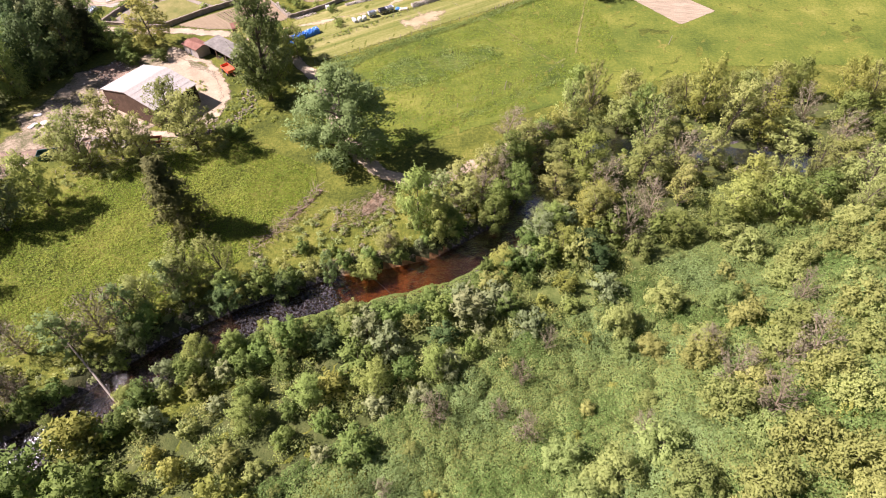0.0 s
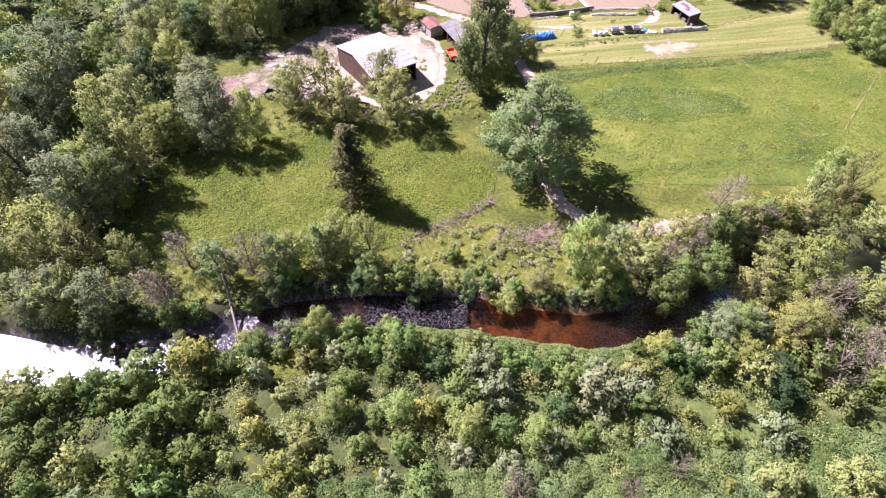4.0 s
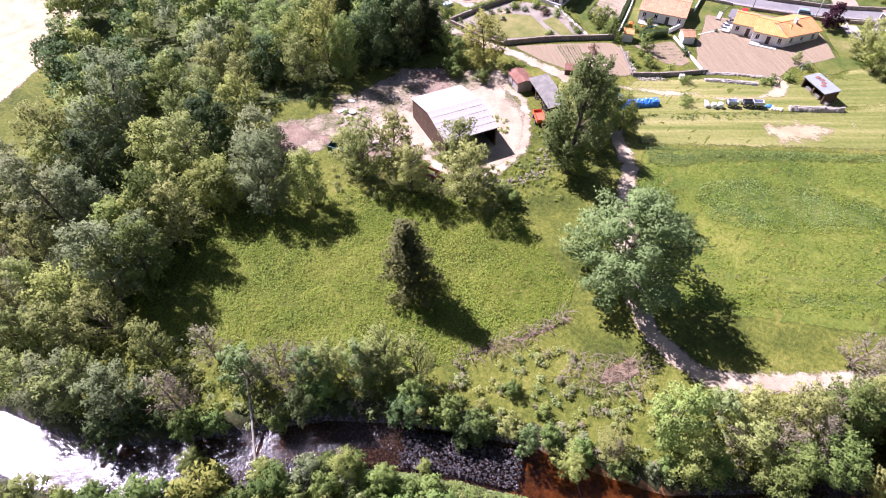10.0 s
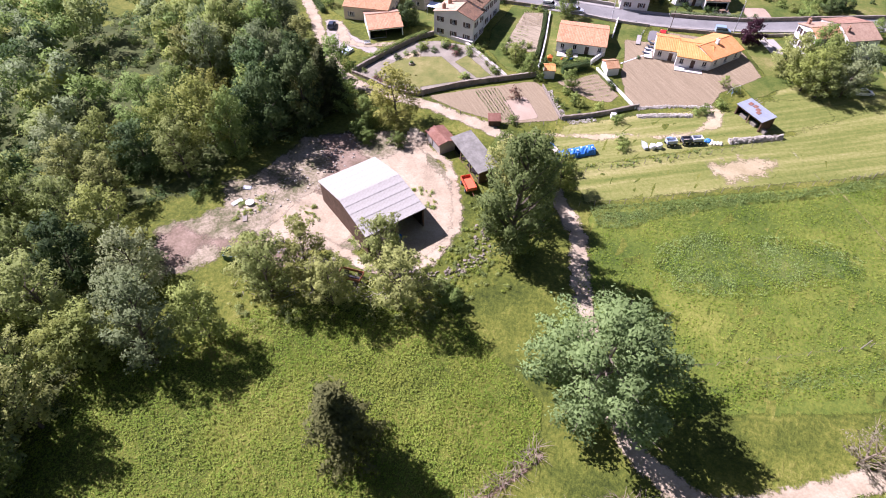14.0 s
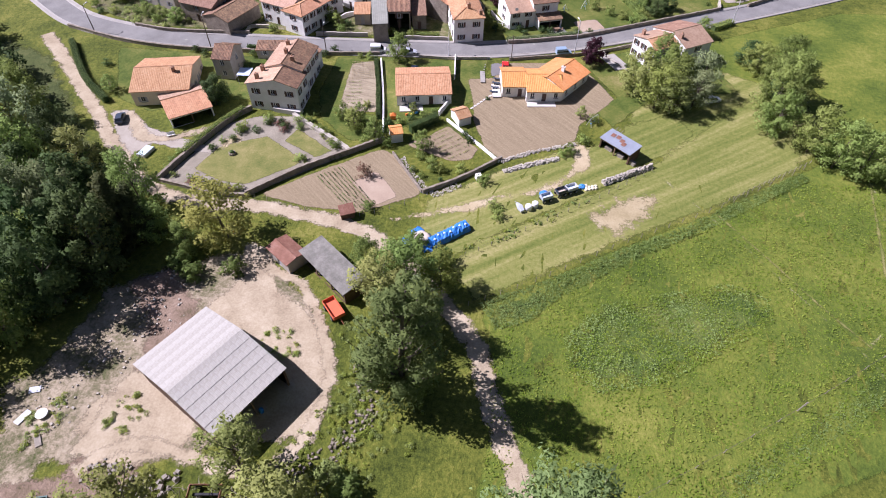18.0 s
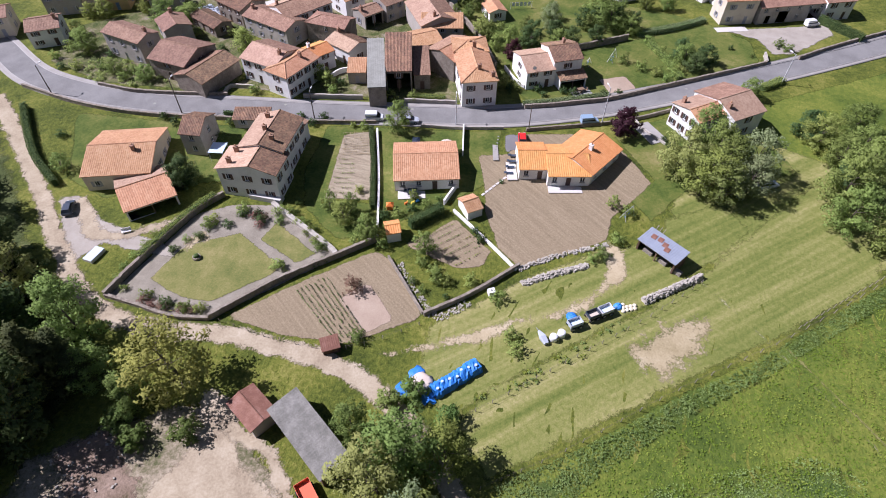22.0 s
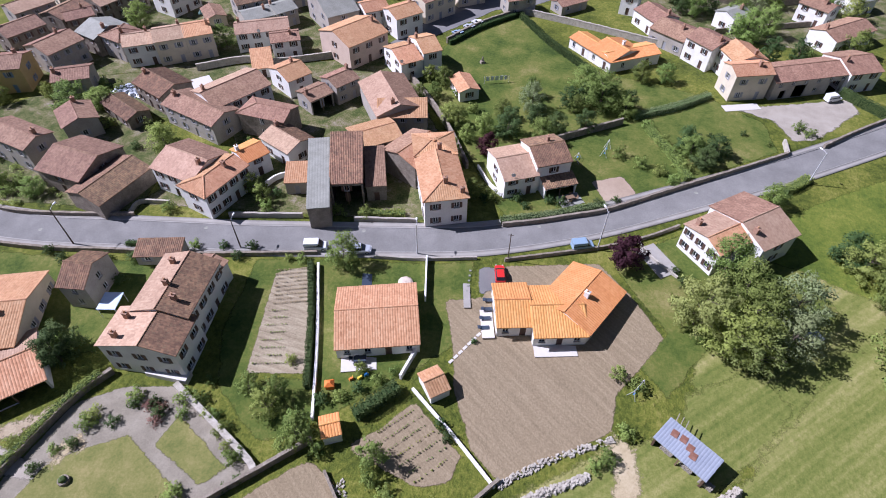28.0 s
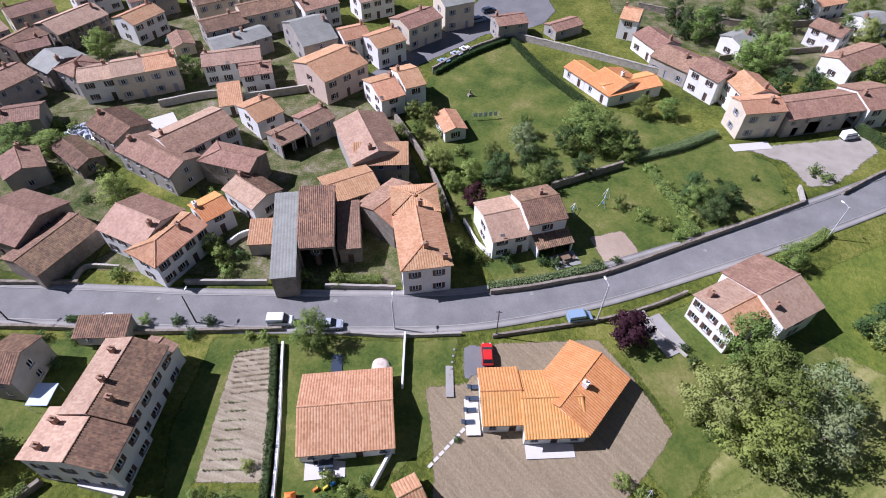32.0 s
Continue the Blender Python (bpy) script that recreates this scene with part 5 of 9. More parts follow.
house(-107.5, 182.1, 12.6, 14.0, 14, 3.6, 'terracotta', 'cream', 'gable', 0.25, label="cream villa with a wide pinkish tile roof", wins=(3, 4, 0, 2))
house(-99.7, 173.9, 9.0, 9.9, 39, 2.6, 'terracotta', 'white', 'gable', 0.3, roof2='rose', label="white garage with a terracotta tile roof and open bays", open_front=True, wins=(0, 0, 0, 0), chimneys=[], name="garage", category="garage")
farm = house(4.9, 208.4, 7.6, 7.6, 33, 5.2, 'terracotta', 'white', 'gable', 0.3, label="white farmhouse with weathered pinkish tile roofs beside the road", wins=(1, 0, 0, 3), chimneys=[(-0.3, 0.35)], roof2='rose', skew=-0.8)
house(11.3, 211.9, 8.2, 11.4, 33, 5.3, 'rose', 'white', 'gable', 0.3, wins=(1, 0, 1, 0), door=False, into=farm, chimneys=[(-0.42, -0.25)], roof2='brown', skew=-0.6)
house(-87.4, 197.3, 7.5, 3.2, 8, 2.3, 'old', 'render', 'mono', 0.2, label="low roadside shed with an old tile roof", name="shed", category="shed")
house(-121.2, 261.3, 7.8, 7.4, 24, 5.5, 'rose', 'white', 'gable', 0.32)
house(-114.9, 263.3, 7.0, 8.0, 28, 6.2, 'rose', 'cream', 'gable', 0.32)
house(-109.0, 266.5, 6.5, 8.0, 29, 6.2, 'terracotta', 'cream', 'gable', 0.32)
house(-94.5, 272.4, 13.2, 7.0, 21, 5.0, 'rose', 'white', 'gable', 0.32)
house(-70.1, 270.1, 12.0, 12.1, 50, 6.0, 'terracotta', 'pink', 'gable', 0.32, wins=(3, 2, 0, 1))
house(-56.6, 263.2, 5.6, 9.8, 35, 4.6, 'terracotta', 'white', 'gable', 0.32)
house(-51.6, 266.7, 4.7, 9.2, 30, 5.6, 'terracotta', 'white', 'gable', 0.32)
house(-79.5, 286.4, 8.9, 14.8, 37, 5.5, 'slate', 'render', 'gable', 0.4, label="large grey sheet-roofed barn in the village", wins=(1, 0, 0, 2), name="barn", category="barn")
house(-68.3, 286.2, 6.7, 7.0, 32, 5.6, 'terracotta', 'white', 'gable', 0.32)
house(-60.2, 284.1, 8.0, 8.0, 41, 5.6, 'terracotta', 'white', 'gable', 0.32)
house(-53.5, 295.0, 10.8, 8.0, 46, 6, 'brown', 'cream', 'gable', 0.32)
house(-44.6, 305.6, 8.6, 8.0, 30, 7, 'slate', 'cream', 'gable', 0.32)
house(-90.3, 258.6, 4.8, 6.0, 22, 2.6, 'terracotta', 'white', 'mono', 0.32)
house(-81.3, 252.4, 6.1, 8.3, 49, 4.4, 'terracotta', 'white', 'gable', 0.32)
house(-73.7, 245.3, 5.8, 5.5, 49, 3.6, 'brown', 'render', 'gable', 0.32, open_front=True)
house(-69.0, 250.2, 6.2, 6.0, 49, 4.6, 'brown', 'render', 'gable', 0.32)
# the sun's effect is in the tiles: pale west slope, brown east slope
house(-56.2, 243.7, 14.3, 10.0, -63, 5.2, 'rose', 'render', 'gable', 0.32, roof2='brown', label="long old house with a brown tile roof, painted paler on the sunny slope", wins=(0, 0, 0, 0), door=False)
house(-52.8, 238.4, 10.3, 4.5, 8, 4.6, 'terracotta', 'render', 'mono', 0.35)
house(-57.2, 230.2, 9.0, 7.6, 33, 4.6, 'terracotta', 'stone', 'gable', 0.26, wins=(1, 0, 0, 0), door=False, chimneys=[])
house(-48.4, 225.4, 9.0, 8.4, 56, 5.2, 'terracotta', 'stone', 'gable', 0.3, roof2='brown', wins=(0, 0, 0, 0), door=False, chimneys=[])
house(-42.3, 216.2, 12.6, 7.5, -75, 6.3, 'terracotta', 'white', 'hip_end', 0.3, label="tall white corner house with a hipped orange-brown tile roof", wins=(3, 2, 2, 0), chimneys=[(0.25, 0.05), (0.42, 0.4)])
house(-44.5, 225.1, 6.6, 7.6, -78, 6.6, 'terracotta', 'render', 'hip', 0.25, wins=(0, 0, 0, 0), door=False, label="old house with a hipped weathered orange tile roof")
house(-64.5, 215.4, 3.7, 17.3, 13, 4.8, 'slate', 'stone', 'mono', 0.12, label="narrow stone barn with a long grey sheet roof", wins=(0, 0, 0, 0), door=False, name="barn", category="barn", over=0.1)
house(-60.0, 218.8, 5.8, 11.0, 10, 5.2, 'old', 'stone', 'mono', 0.3, label="stone barn with a ribbed old tile roof and a dark opening", open_front=True, name="barn", category="barn", over=0.15)
house(-55.0, 219.6, 3.6, 9.0, 12, 3.8, 'brown', 'stone', 'mono', 0.22, wins=(1, 0, 0, 0), name="barn", category="barn", label="narrow stone outbuilding with an old tile roof")
offset = house(-29.4, 224.1, 6.6, 9.6, 22, 4.4, 'rose', 'white', 'gable', 0.3, label="white house with two offset tile roofs and a porch", wins=(2, 0, 0, 1), chimneys=[])
house(-23.3, 226.4, 6.8, 8.4, 22, 6.0, 'old', 'white', 'gable', 0.34, wins=(1, 1, 0, 0), door=False, into=offset, chimneys=[(0.1, 0.15)])
house(-20.6, 221.6, 6.4, 2.6, 22, 2.6, 'old', 'white', 'mono', 0.25, wins=(0, 0, 0, 0), door=False, open_front=True, into=offset)
house(-89.5, 216.6, 9.7, 9.5, -20, 5.4, 'rose', 'white', 'gable', 0.32, roof2='brown')
house(-83.3, 212.9, 10.5, 6.4, 66, 5.4, 'terracotta', 'white', 'hip_start', 0.32, label="white two-storey house with a hipped terracotta roof by the road", wins=(4, 0, 0, 1))
house(-111.0, 215.9, 10.2, 11.0, -14, 4.6, 'brown', 'stone', 'gable', 0.32, wins=(1, 1, 0, 0), open_front=False, label="big stone barn with a wide brown tile roof", name="barn", category="barn", chimneys=[])
house(-103.2, 211.5, 11.9, 8.0, 70, 3.6, 'old', 'stone', 'gable', 0.32, label="ruined stone outbuilding with a weathered tile roof", wins=(0, 0, 0, 0), door=False, chimneys=[])
house(-125.8, 220.3, 12.3, 6.1, -20, 6, 'brown', 'render', 'gable', 0.32)
house(-150.3, 244.5, 5.5, 8.0, 19, 6, 'terracotta', 'pink', 'gable', 0.32)
house(-144.6, 246.4, 5.9, 8.0, 16, 6, 'brown', 'ochre', 'gable', 0.32)
house(-157.4, 241.6, 9.4, 8.0, 21, 6, 'terracotta', 'render', 'gable', 0.32)
house(-113.6, 236.4, 10.8, 5.0, -33, 2.6, 'old', 'stone', 'gable', 0.32, label="small stone shed with an old tile roof", name="shed", category="shed")
house(-107.8, 243.6, 10.3, 8.0, -31, 4.6, 'old', 'stone', 'gable', 0.32)
house(-95.3, 234.9, 15.1, 7.2, -26, 4.8, 'brown', 'render', 'gable', 0.32)
house(-91.0, 242.0, 13.6, 9.6, 52, 5.4, 'brown', 'white', 'gable', 0.32, roof2='rose')
house(-80.5, 234.9, 10.7, 6.0, -12, 5.2, 'brown', 'stone', 'hip_start', 0.32, label="tall blue-grey stone house with a brown half-hipped roof", wins=(1, 0, 0, 0), door=False, shutters=False, chimneys=[])
house(-74.6, 227.6, 8.4, 6.4, -33, 3.8, 'rose', 'white', 'gable', 0.3, roof2='old')
house(-80.0, 221.8, 5.0, 5.6, 50, 4.4, 'new', 'white', 'gable', 0.32)
house(-69.7, 217.8, 4.1, 5.0, 10, 3, 'terracotta', 'render', 'mono', 0.15)
house(-142.6, 286.6, 14.0, 10.5, 63, 5, 'rose', 'stone', 'gable', 0.32)
house(-149.1, 275.0, 9.5, 8.0, 72, 5, 'old', 'stone', 'gable', 0.32)
house(-134.4, 266.6, 7.8, 9.6, -27, 4.8, 'slate', 'stone', 'gable', 0.32)
house(-140.8, 256.6, 9.5, 9.0, 66, 5.5, 'brown', 'render', 'gable', 0.32)
house(-125.9, 290.0, 9.6, 8.0, 64, 5.5, 'terracotta', 'white', 'gable', 0.32)
house(-103.1, 289.5, 10.9, 8.0, 37, 5, 'old', 'render', 'gable', 0.32)
house(-99.1, 281.5, 8.4, 7.0, 37, 4, 'slate', 'render', 'gable', 0.32)
house(-93.6, 285.1, 6.2, 7.0, 45, 4.4, 'slate', 'render', 'gable', 0.32)
house(-110.4, 302.2, 11.3, 8.0, 35, 6, 'old', 'cream', 'gable', 0.32)
house(-94.6, 297.8, 13.7, 8.0, 36, 6, 'old', 'cream', 'gable', 0.32)
house(-81.5, 301.7, 9.8, 8.0, 38, 6, 'brown', 'white', 'gable', 0.32)
angled = house(-11.2, 278.6, 7.2, 5.5, -53, 2.8, 'new', 'white', 'gable', 0.28, label="white bungalow with angled bright orange roofs", wins=(2, 0, 0, 0), shutters=False, chimneys=[])
house(-4.4, 274.1, 7.9, 11.0, -53, 2.9, 'new', 'white', 'gable', 0.28, wins=(2, 0, 0, 0), into=angled, shutters=False, chimneys=[(0.1, 0.1)])
house(-1.3, 273.4, 13.9, 6.0, 26, 2.9, 'new', 'white', 'gable', 0.28, wins=(2, 1, 0, 0), into=angled, shutters=False, chimneys=[])
house(3.0, 304.7, 4.7, 8.0, -19, 5.5, 'terracotta', 'white', 'gable', 0.32)
house(8.2, 294.1, 8.9, 8.0, -62, 4, 'brown', 'white', 'gable', 0.32)
house(-14.6, 303.0, 9.1, 5.0, 36, 2.6, 'brown', 'render', 'gable', 0.32)
house(12.0, 284.8, 10.2, 9.0, -45, 4, 'brown', 'render', 'gable', 0.32)
house(18.0, 276.5, 8.0, 8.0, -53, 5.8, 'brown', 'white', 'gable', 0.32)
house(24.1, 270.4, 8.2, 8.0, -74, 5.8, 'terracotta', 'white', 'gable', 0.32)
house(23.2, 262.0, 9.0, 6.2, 13, 6.4, 'terracotta', 'cream', 'gable', 0.32)
house(37.3, 266.4, 19.6, 8.1, 18, 4.6, 'brown', 'render', 'gable', 0.32, label="long stone barn with arched openings and a brown tile roof", wins=(6, 0, 0, 0), shutters=False, chimneys=[], door=False, gates=((2.2, 3.6, 2.2), (5.6, 8.6, 3.2), (14.8, 17.6, 3.2)), name="barn", category="barn")
house(49.6, 270.4, 8.3, 10.0, 18, 5, 'brown', 'white', 'gable', 0.32)
house(55.2, 290.2, 15.2, 8.0, 33, 4, 'brown', 'white', 'gable', 0.32)
house(67.3, 312.4, 8.0, 7.0, 26, 4, 'slate', 'white', 'gable', 0.32)
house(58.1, 320.9, 9.0, 7.0, 25, 5, 'terracotta', 'white', 'gable', 0.32)
house(-151.7, 224.4, 7.5, 8.0, 29, 4.5, 'brown', 'white', 'gable', 0.32)  # white house by the bend
house(-167.8, 226.3, 8.7, 8.0, 29, 5, 'brown', 'cream', 'gable', 0.32)
house(-66.3, 110.7, 11.7, 16.4, 61, 4.7, 'fibre', 'barn', 'gable', 0.2, label="large open-sided farm barn with a pale corrugated roof", open_front=True, name="barn", category="barn", group="farm buildings")
house(-55.2, 132.2, 12.3, 4.2, -40, 2.8, 'moss', 'barn', 'mono', 0.1, label="long low farm shed with a grey corrugated roof", open_front=True, name="shed", category="shed", group="farm buildings")
house(-63.8, 134.6, 5.6, 3.6, -36, 2.5, 'rust', 'render', 'gable', 0.2, label="small grey shed with a rusty sheet roof", chimneys=[], name="shed", category="shed", group="farm buildings")
house(-5.6, 172.3, 7.4, 3.4, -43, 2.6, 'metal', 'barn', 'mono', 0.12, label="open woodshed with a bluish metal roof", open_front=True, name="woodshed", category="shed", group="")
house(-39.1, 178.6, 2.9, 4.0, 33, 2.0, 'terracotta', 'white', 'gable', 0.4, label="small white garden hut with an orange tile roof", name="garden_hut", category="hut", wins=(0, 0, 0, 0), door=False, chimneys=[], over=0.2, group="garden huts")
house(-52.0, 170.6, 2.4, 3.0, 21, 2.2, 'new', 'white', 'gable', 0.4, label="tiny white garden hut with an orange tile roof", name="garden_hut", category="hut", wins=(0, 0, 0, 0), door=False, chimneys=[], over=0.15, group="garden huts")
house(-56.5, 146.3, 2.5, 1.6, 26, 1.6, 'rust', 'barn', 'mono', 0.32, label="little rusty shelter at the edge of the lane", name="shelter", category="shelter", group="")
house(-131.0, 246.5, 7.9, 6.6, 22, 3.8, 'brown', 'render', 'gable', 0.32)
house(-112.6, 283.5, 7.9, 5.0, -55, 2.6, 'brown', 'cream', 'gable', 0.32)
house(-87.1, 267.6, 7.0, 5.6, 22, 4.9, 'brown', 'white', 'gable', 0.32)
house(29.2, 297.0, 6.9, 6.2, 36, 4.1, 'slate', 'white', 'gable', 0.32)
house(53.3, 302.8, 8.2, 6.4, -48, 5.0, 'brown', 'white', 'gable', 0.32)
house(-144.2, 272.8, 6.8, 6.0, 40, 5.2, 'brown', 'stone', 'gable', 0.32)
house(-127.3, 263.4, 7.2, 7.0, -25, 5.4, 'brown', 'render', 'hip', 0.32)
house(-41.0, 254.6, 7.2, 4.6, -66, 2.6, 'terracotta', 'white', 'gable', 0.3, label="small white garden house with a terracotta roof", chimneys=[])
house(-154.5, 263.5, 9.5, 8.0, 60, 5.5, 'brown', 'stone', 'gable', 0.32)
house(-160.5, 276.5, 10.5, 8.0, 58, 5.5, 'rose', 'render', 'gable', 0.32)
house(-157.0, 291.0, 11.0, 8.0, 50, 5.5, 'brown', 'cream', 'gable', 0.32)
house(-165.5, 255.0, 9.0, 8.0, 30, 5.0, 'brown', 'render', 'gable', 0.32)
house(-129.5, 303.5, 12.0, 8.0, 40, 5.5, 'brown', 'render', 'gable', 0.32)
house(-146.0, 303.0, 11.0, 8.0, 48, 5.5, 'rose', 'white', 'gable', 0.32)
house(-117.5, 312.0, 11.0, 8.0, 38, 5.5, 'old', 'stone', 'gable', 0.32)
house(-101.0, 311.5, 12.0, 8.0, 36, 5.5, 'rose', 'cream', 'gable', 0.32)
house(-86.0, 315.0, 11.0, 8.0, 36, 5.5, 'brown', 'white', 'gable', 0.32)
house(-68.0, 309.5, 10.0, 8.0, 36, 5.5, 'rose', 'white', 'gable', 0.32)
house(-29.3, 300.3, 8.2, 6.2, 22, 4.4, 'brown', 'render', 'gable', 0.32)
house(-120.5, 230.4, 7.8, 6.7, -48, 4.0, 'brown', 'render', 'gable', 0.32)

# ---- walls, hedges, fences ----
def stone_wall(line, h, w, mat, label, group="garden walls", name="wall"):
    """A wall along a line, with an uneven top and a coping that juts out a little."""
    rng = random.Random(int(line[0][0] * 7))
    pts = smooth_line(line, 0.7) if len(line) > 2 else smooth_line(line, 0.7)
    x0, y0 = pts[0]
    v, f = [], []
    for i, (x, y) in enumerate(pts):
        ax, ay = pts[max(i - 1, 0)]
        bx, by = pts[min(i + 1, len(pts) - 1)]
        n = Vector((ay - by, bx - ax)).normalized()
        top = h + rng.uniform(-0.06, 0.06) * min(1, h)
        z = float(gz(x, y))
        for o, zz in ((-w / 2 - 0.04, -0.2), (-w / 2 + rng.uniform(-0.03, 0.03), top * 0.9), (-w / 2 - 0.05, top * 0.9), (-w / 2 - 0.03, top), (w / 2 + 0.03, top), (w / 2 + 0.05, top * 0.9), (w / 2 + rng.uniform(-0.03, 0.03), top * 0.9), (w / 2 + 0.04, -0.2)):
            v.append((x + n.x * o, y + n.y * o, z + zz))
    for i in range(len(pts) - 1):
        for j in range(7):
            f.append((i * 8 + j, i * 8 + j + 1, (i + 1) * 8 + j + 1, (i + 1) * 8 + j))
    f.append(tuple(range(8)))
    f.append(tuple(range(len(v) - 8, len(v)))[::-1])
    return tagged(new(name, mesh_of(name, v, f, (mat,))), label, "wall", group)


def hedge(line, h, w, mat, label, density=42, group="hedges", size=0.17, round_top=False):
    """A clipped hedge: a dark green core and leaf sprays all over it."""
    rng = np.random.RandomState(int(abs(line[0][0]) * 9) + 1)
    pts = smooth_line(line, 0.6)
    ob = thing("hedge", Matrix(), label, "hedge", group)
    core = Build()
    cen, length = [], 0
    for (ax, ay), (bx, by) in zip(pts, pts[1:]):
        d = math.hypot(bx - ax, by - ay)
        length += d
        z = float(gz((ax + bx) / 2, (ay + by) / 2))
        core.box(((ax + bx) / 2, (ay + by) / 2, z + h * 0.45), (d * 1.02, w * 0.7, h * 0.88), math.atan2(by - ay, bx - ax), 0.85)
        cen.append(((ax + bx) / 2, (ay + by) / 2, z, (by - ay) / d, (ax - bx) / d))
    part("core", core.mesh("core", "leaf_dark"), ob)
    n = int(length * (2 * h + w) * density)
    k = rng.randint(0, len(cen), n)
    c = np.array(cen)[k]
    side = rng.uniform(-1, 1, n) * (2 * h + w) / 2
    top = np.abs(side) < w / 2
    off = np.where(top, side, np.sign(side) * w / 2) + rng.normal(0, 0.06, n)
    z = np.where(top, h, h - (np.abs(side) - w / 2)) + rng.normal(0, 0.07, n)
    jit = rng.uniform(-0.5, 0.5, n)
    p = np.stack([c[:, 0] + c[:, 3] * off - c[:, 4] * jit, c[:, 1] + c[:, 4] * off + c[:, 3] * jit, c[:, 2] + np.maximum(z, 0.05)], 1)
    nn = rng.normal(size=(n, 3)) * 0.6 + np.stack([c[:, 3] * np.sign(off) * ~top, c[:, 4] * np.sign(off) * ~top, top * 1.0 + 0.3], 1)
    nn /= np.linalg.norm(nn, axis=1)[:, None]
    t = np.cross(nn, rng.normal(size=(n, 3)))
    t /= np.linalg.norm(t, axis=1)[:, None]
    s = np.cross(nn, t)
    q = size * rng.uniform(0.6, 1.3, n)[:, None]
    v = np.stack([p - t * q * 0.75, p + s * q * 0.5, p + t * q * 0.75, p - s * q * 0.5], 1).reshape(-1, 3)
    f = np.arange(n * 4).reshape(-1, 4)
    part("foliage", mesh_of("foliage", v, f, (mat,)), ob)
    return ob


def canopy(name, poly, gap, radius, height, count, leaf, mats, label, category, seed, keep=None, tall=1.0):
    """Growth that nobody could count, as one object: leaf sprays on many uneven clumps."""
    rng = np.random.RandomState(seed)
    px, py = [p[0] for p in poly], [p[1] for p in poly]
    xs, ys = np.meshgrid(np.arange(min(px), max(px), gap), np.arange(min(py), max(py), gap))
    x, y = rng.uniform(min(px), max(px), xs.size), rng.uniform(min(py), max(py), xs.size)
    swell = np.sin(x * 0.9 / gap + np.sin(y * 0.5 / gap) * 2) + np.sin(y * 0.8 / gap + np.sin(x * 0.35 / gap) * 2.5)
    near = rng.uniform(-1.6, 1.2, xs.size) < swell
    x, y = x[near], y[near]
    ok = inside(poly, x, y) & (along(RIVER, x, y) > 3.5)
    if keep:
        ok &= keep(x, y)
    x, y = x[ok], y[ok]
    z = gz(x, y)
    V, F, M, N = [], [], [], []
    base = 0
    for k in range(len(mats)):
        sel = rng.permutation(len(x))[: max(1, len(x) // len(mats))] if len(mats) > 1 else np.arange(len(x))
        lobes = []
        for i in sel:
            r, h = rng.uniform(*radius), rng.uniform(*height)
            for q in range(3):
                lobes.append((x[i] + rng.normal() * r * 0.4, y[i] + rng.normal() * r * 0.4, z[i] + h * rng.uniform(0.35, 0.8), r * rng.uniform(0.5, 0.8)))
        v, f, nn = leaves(rng, lobes, int(count * len(sel) * 1.6), leaf, up=0.9 if height[1] < 1.3 else 0.3)
        N.append(nn)
        V.append(v)
        F.append(f + base)
        M += [k] * len(f)
        base += len(v)
    me = leaf_mesh(name, np.concatenate(V), np.concatenate(F), np.concatenate(N), mats)
    me.polygons.foreach_set("material_index", M)
    return tagged(new(name, me), label, category, kind="stuff")


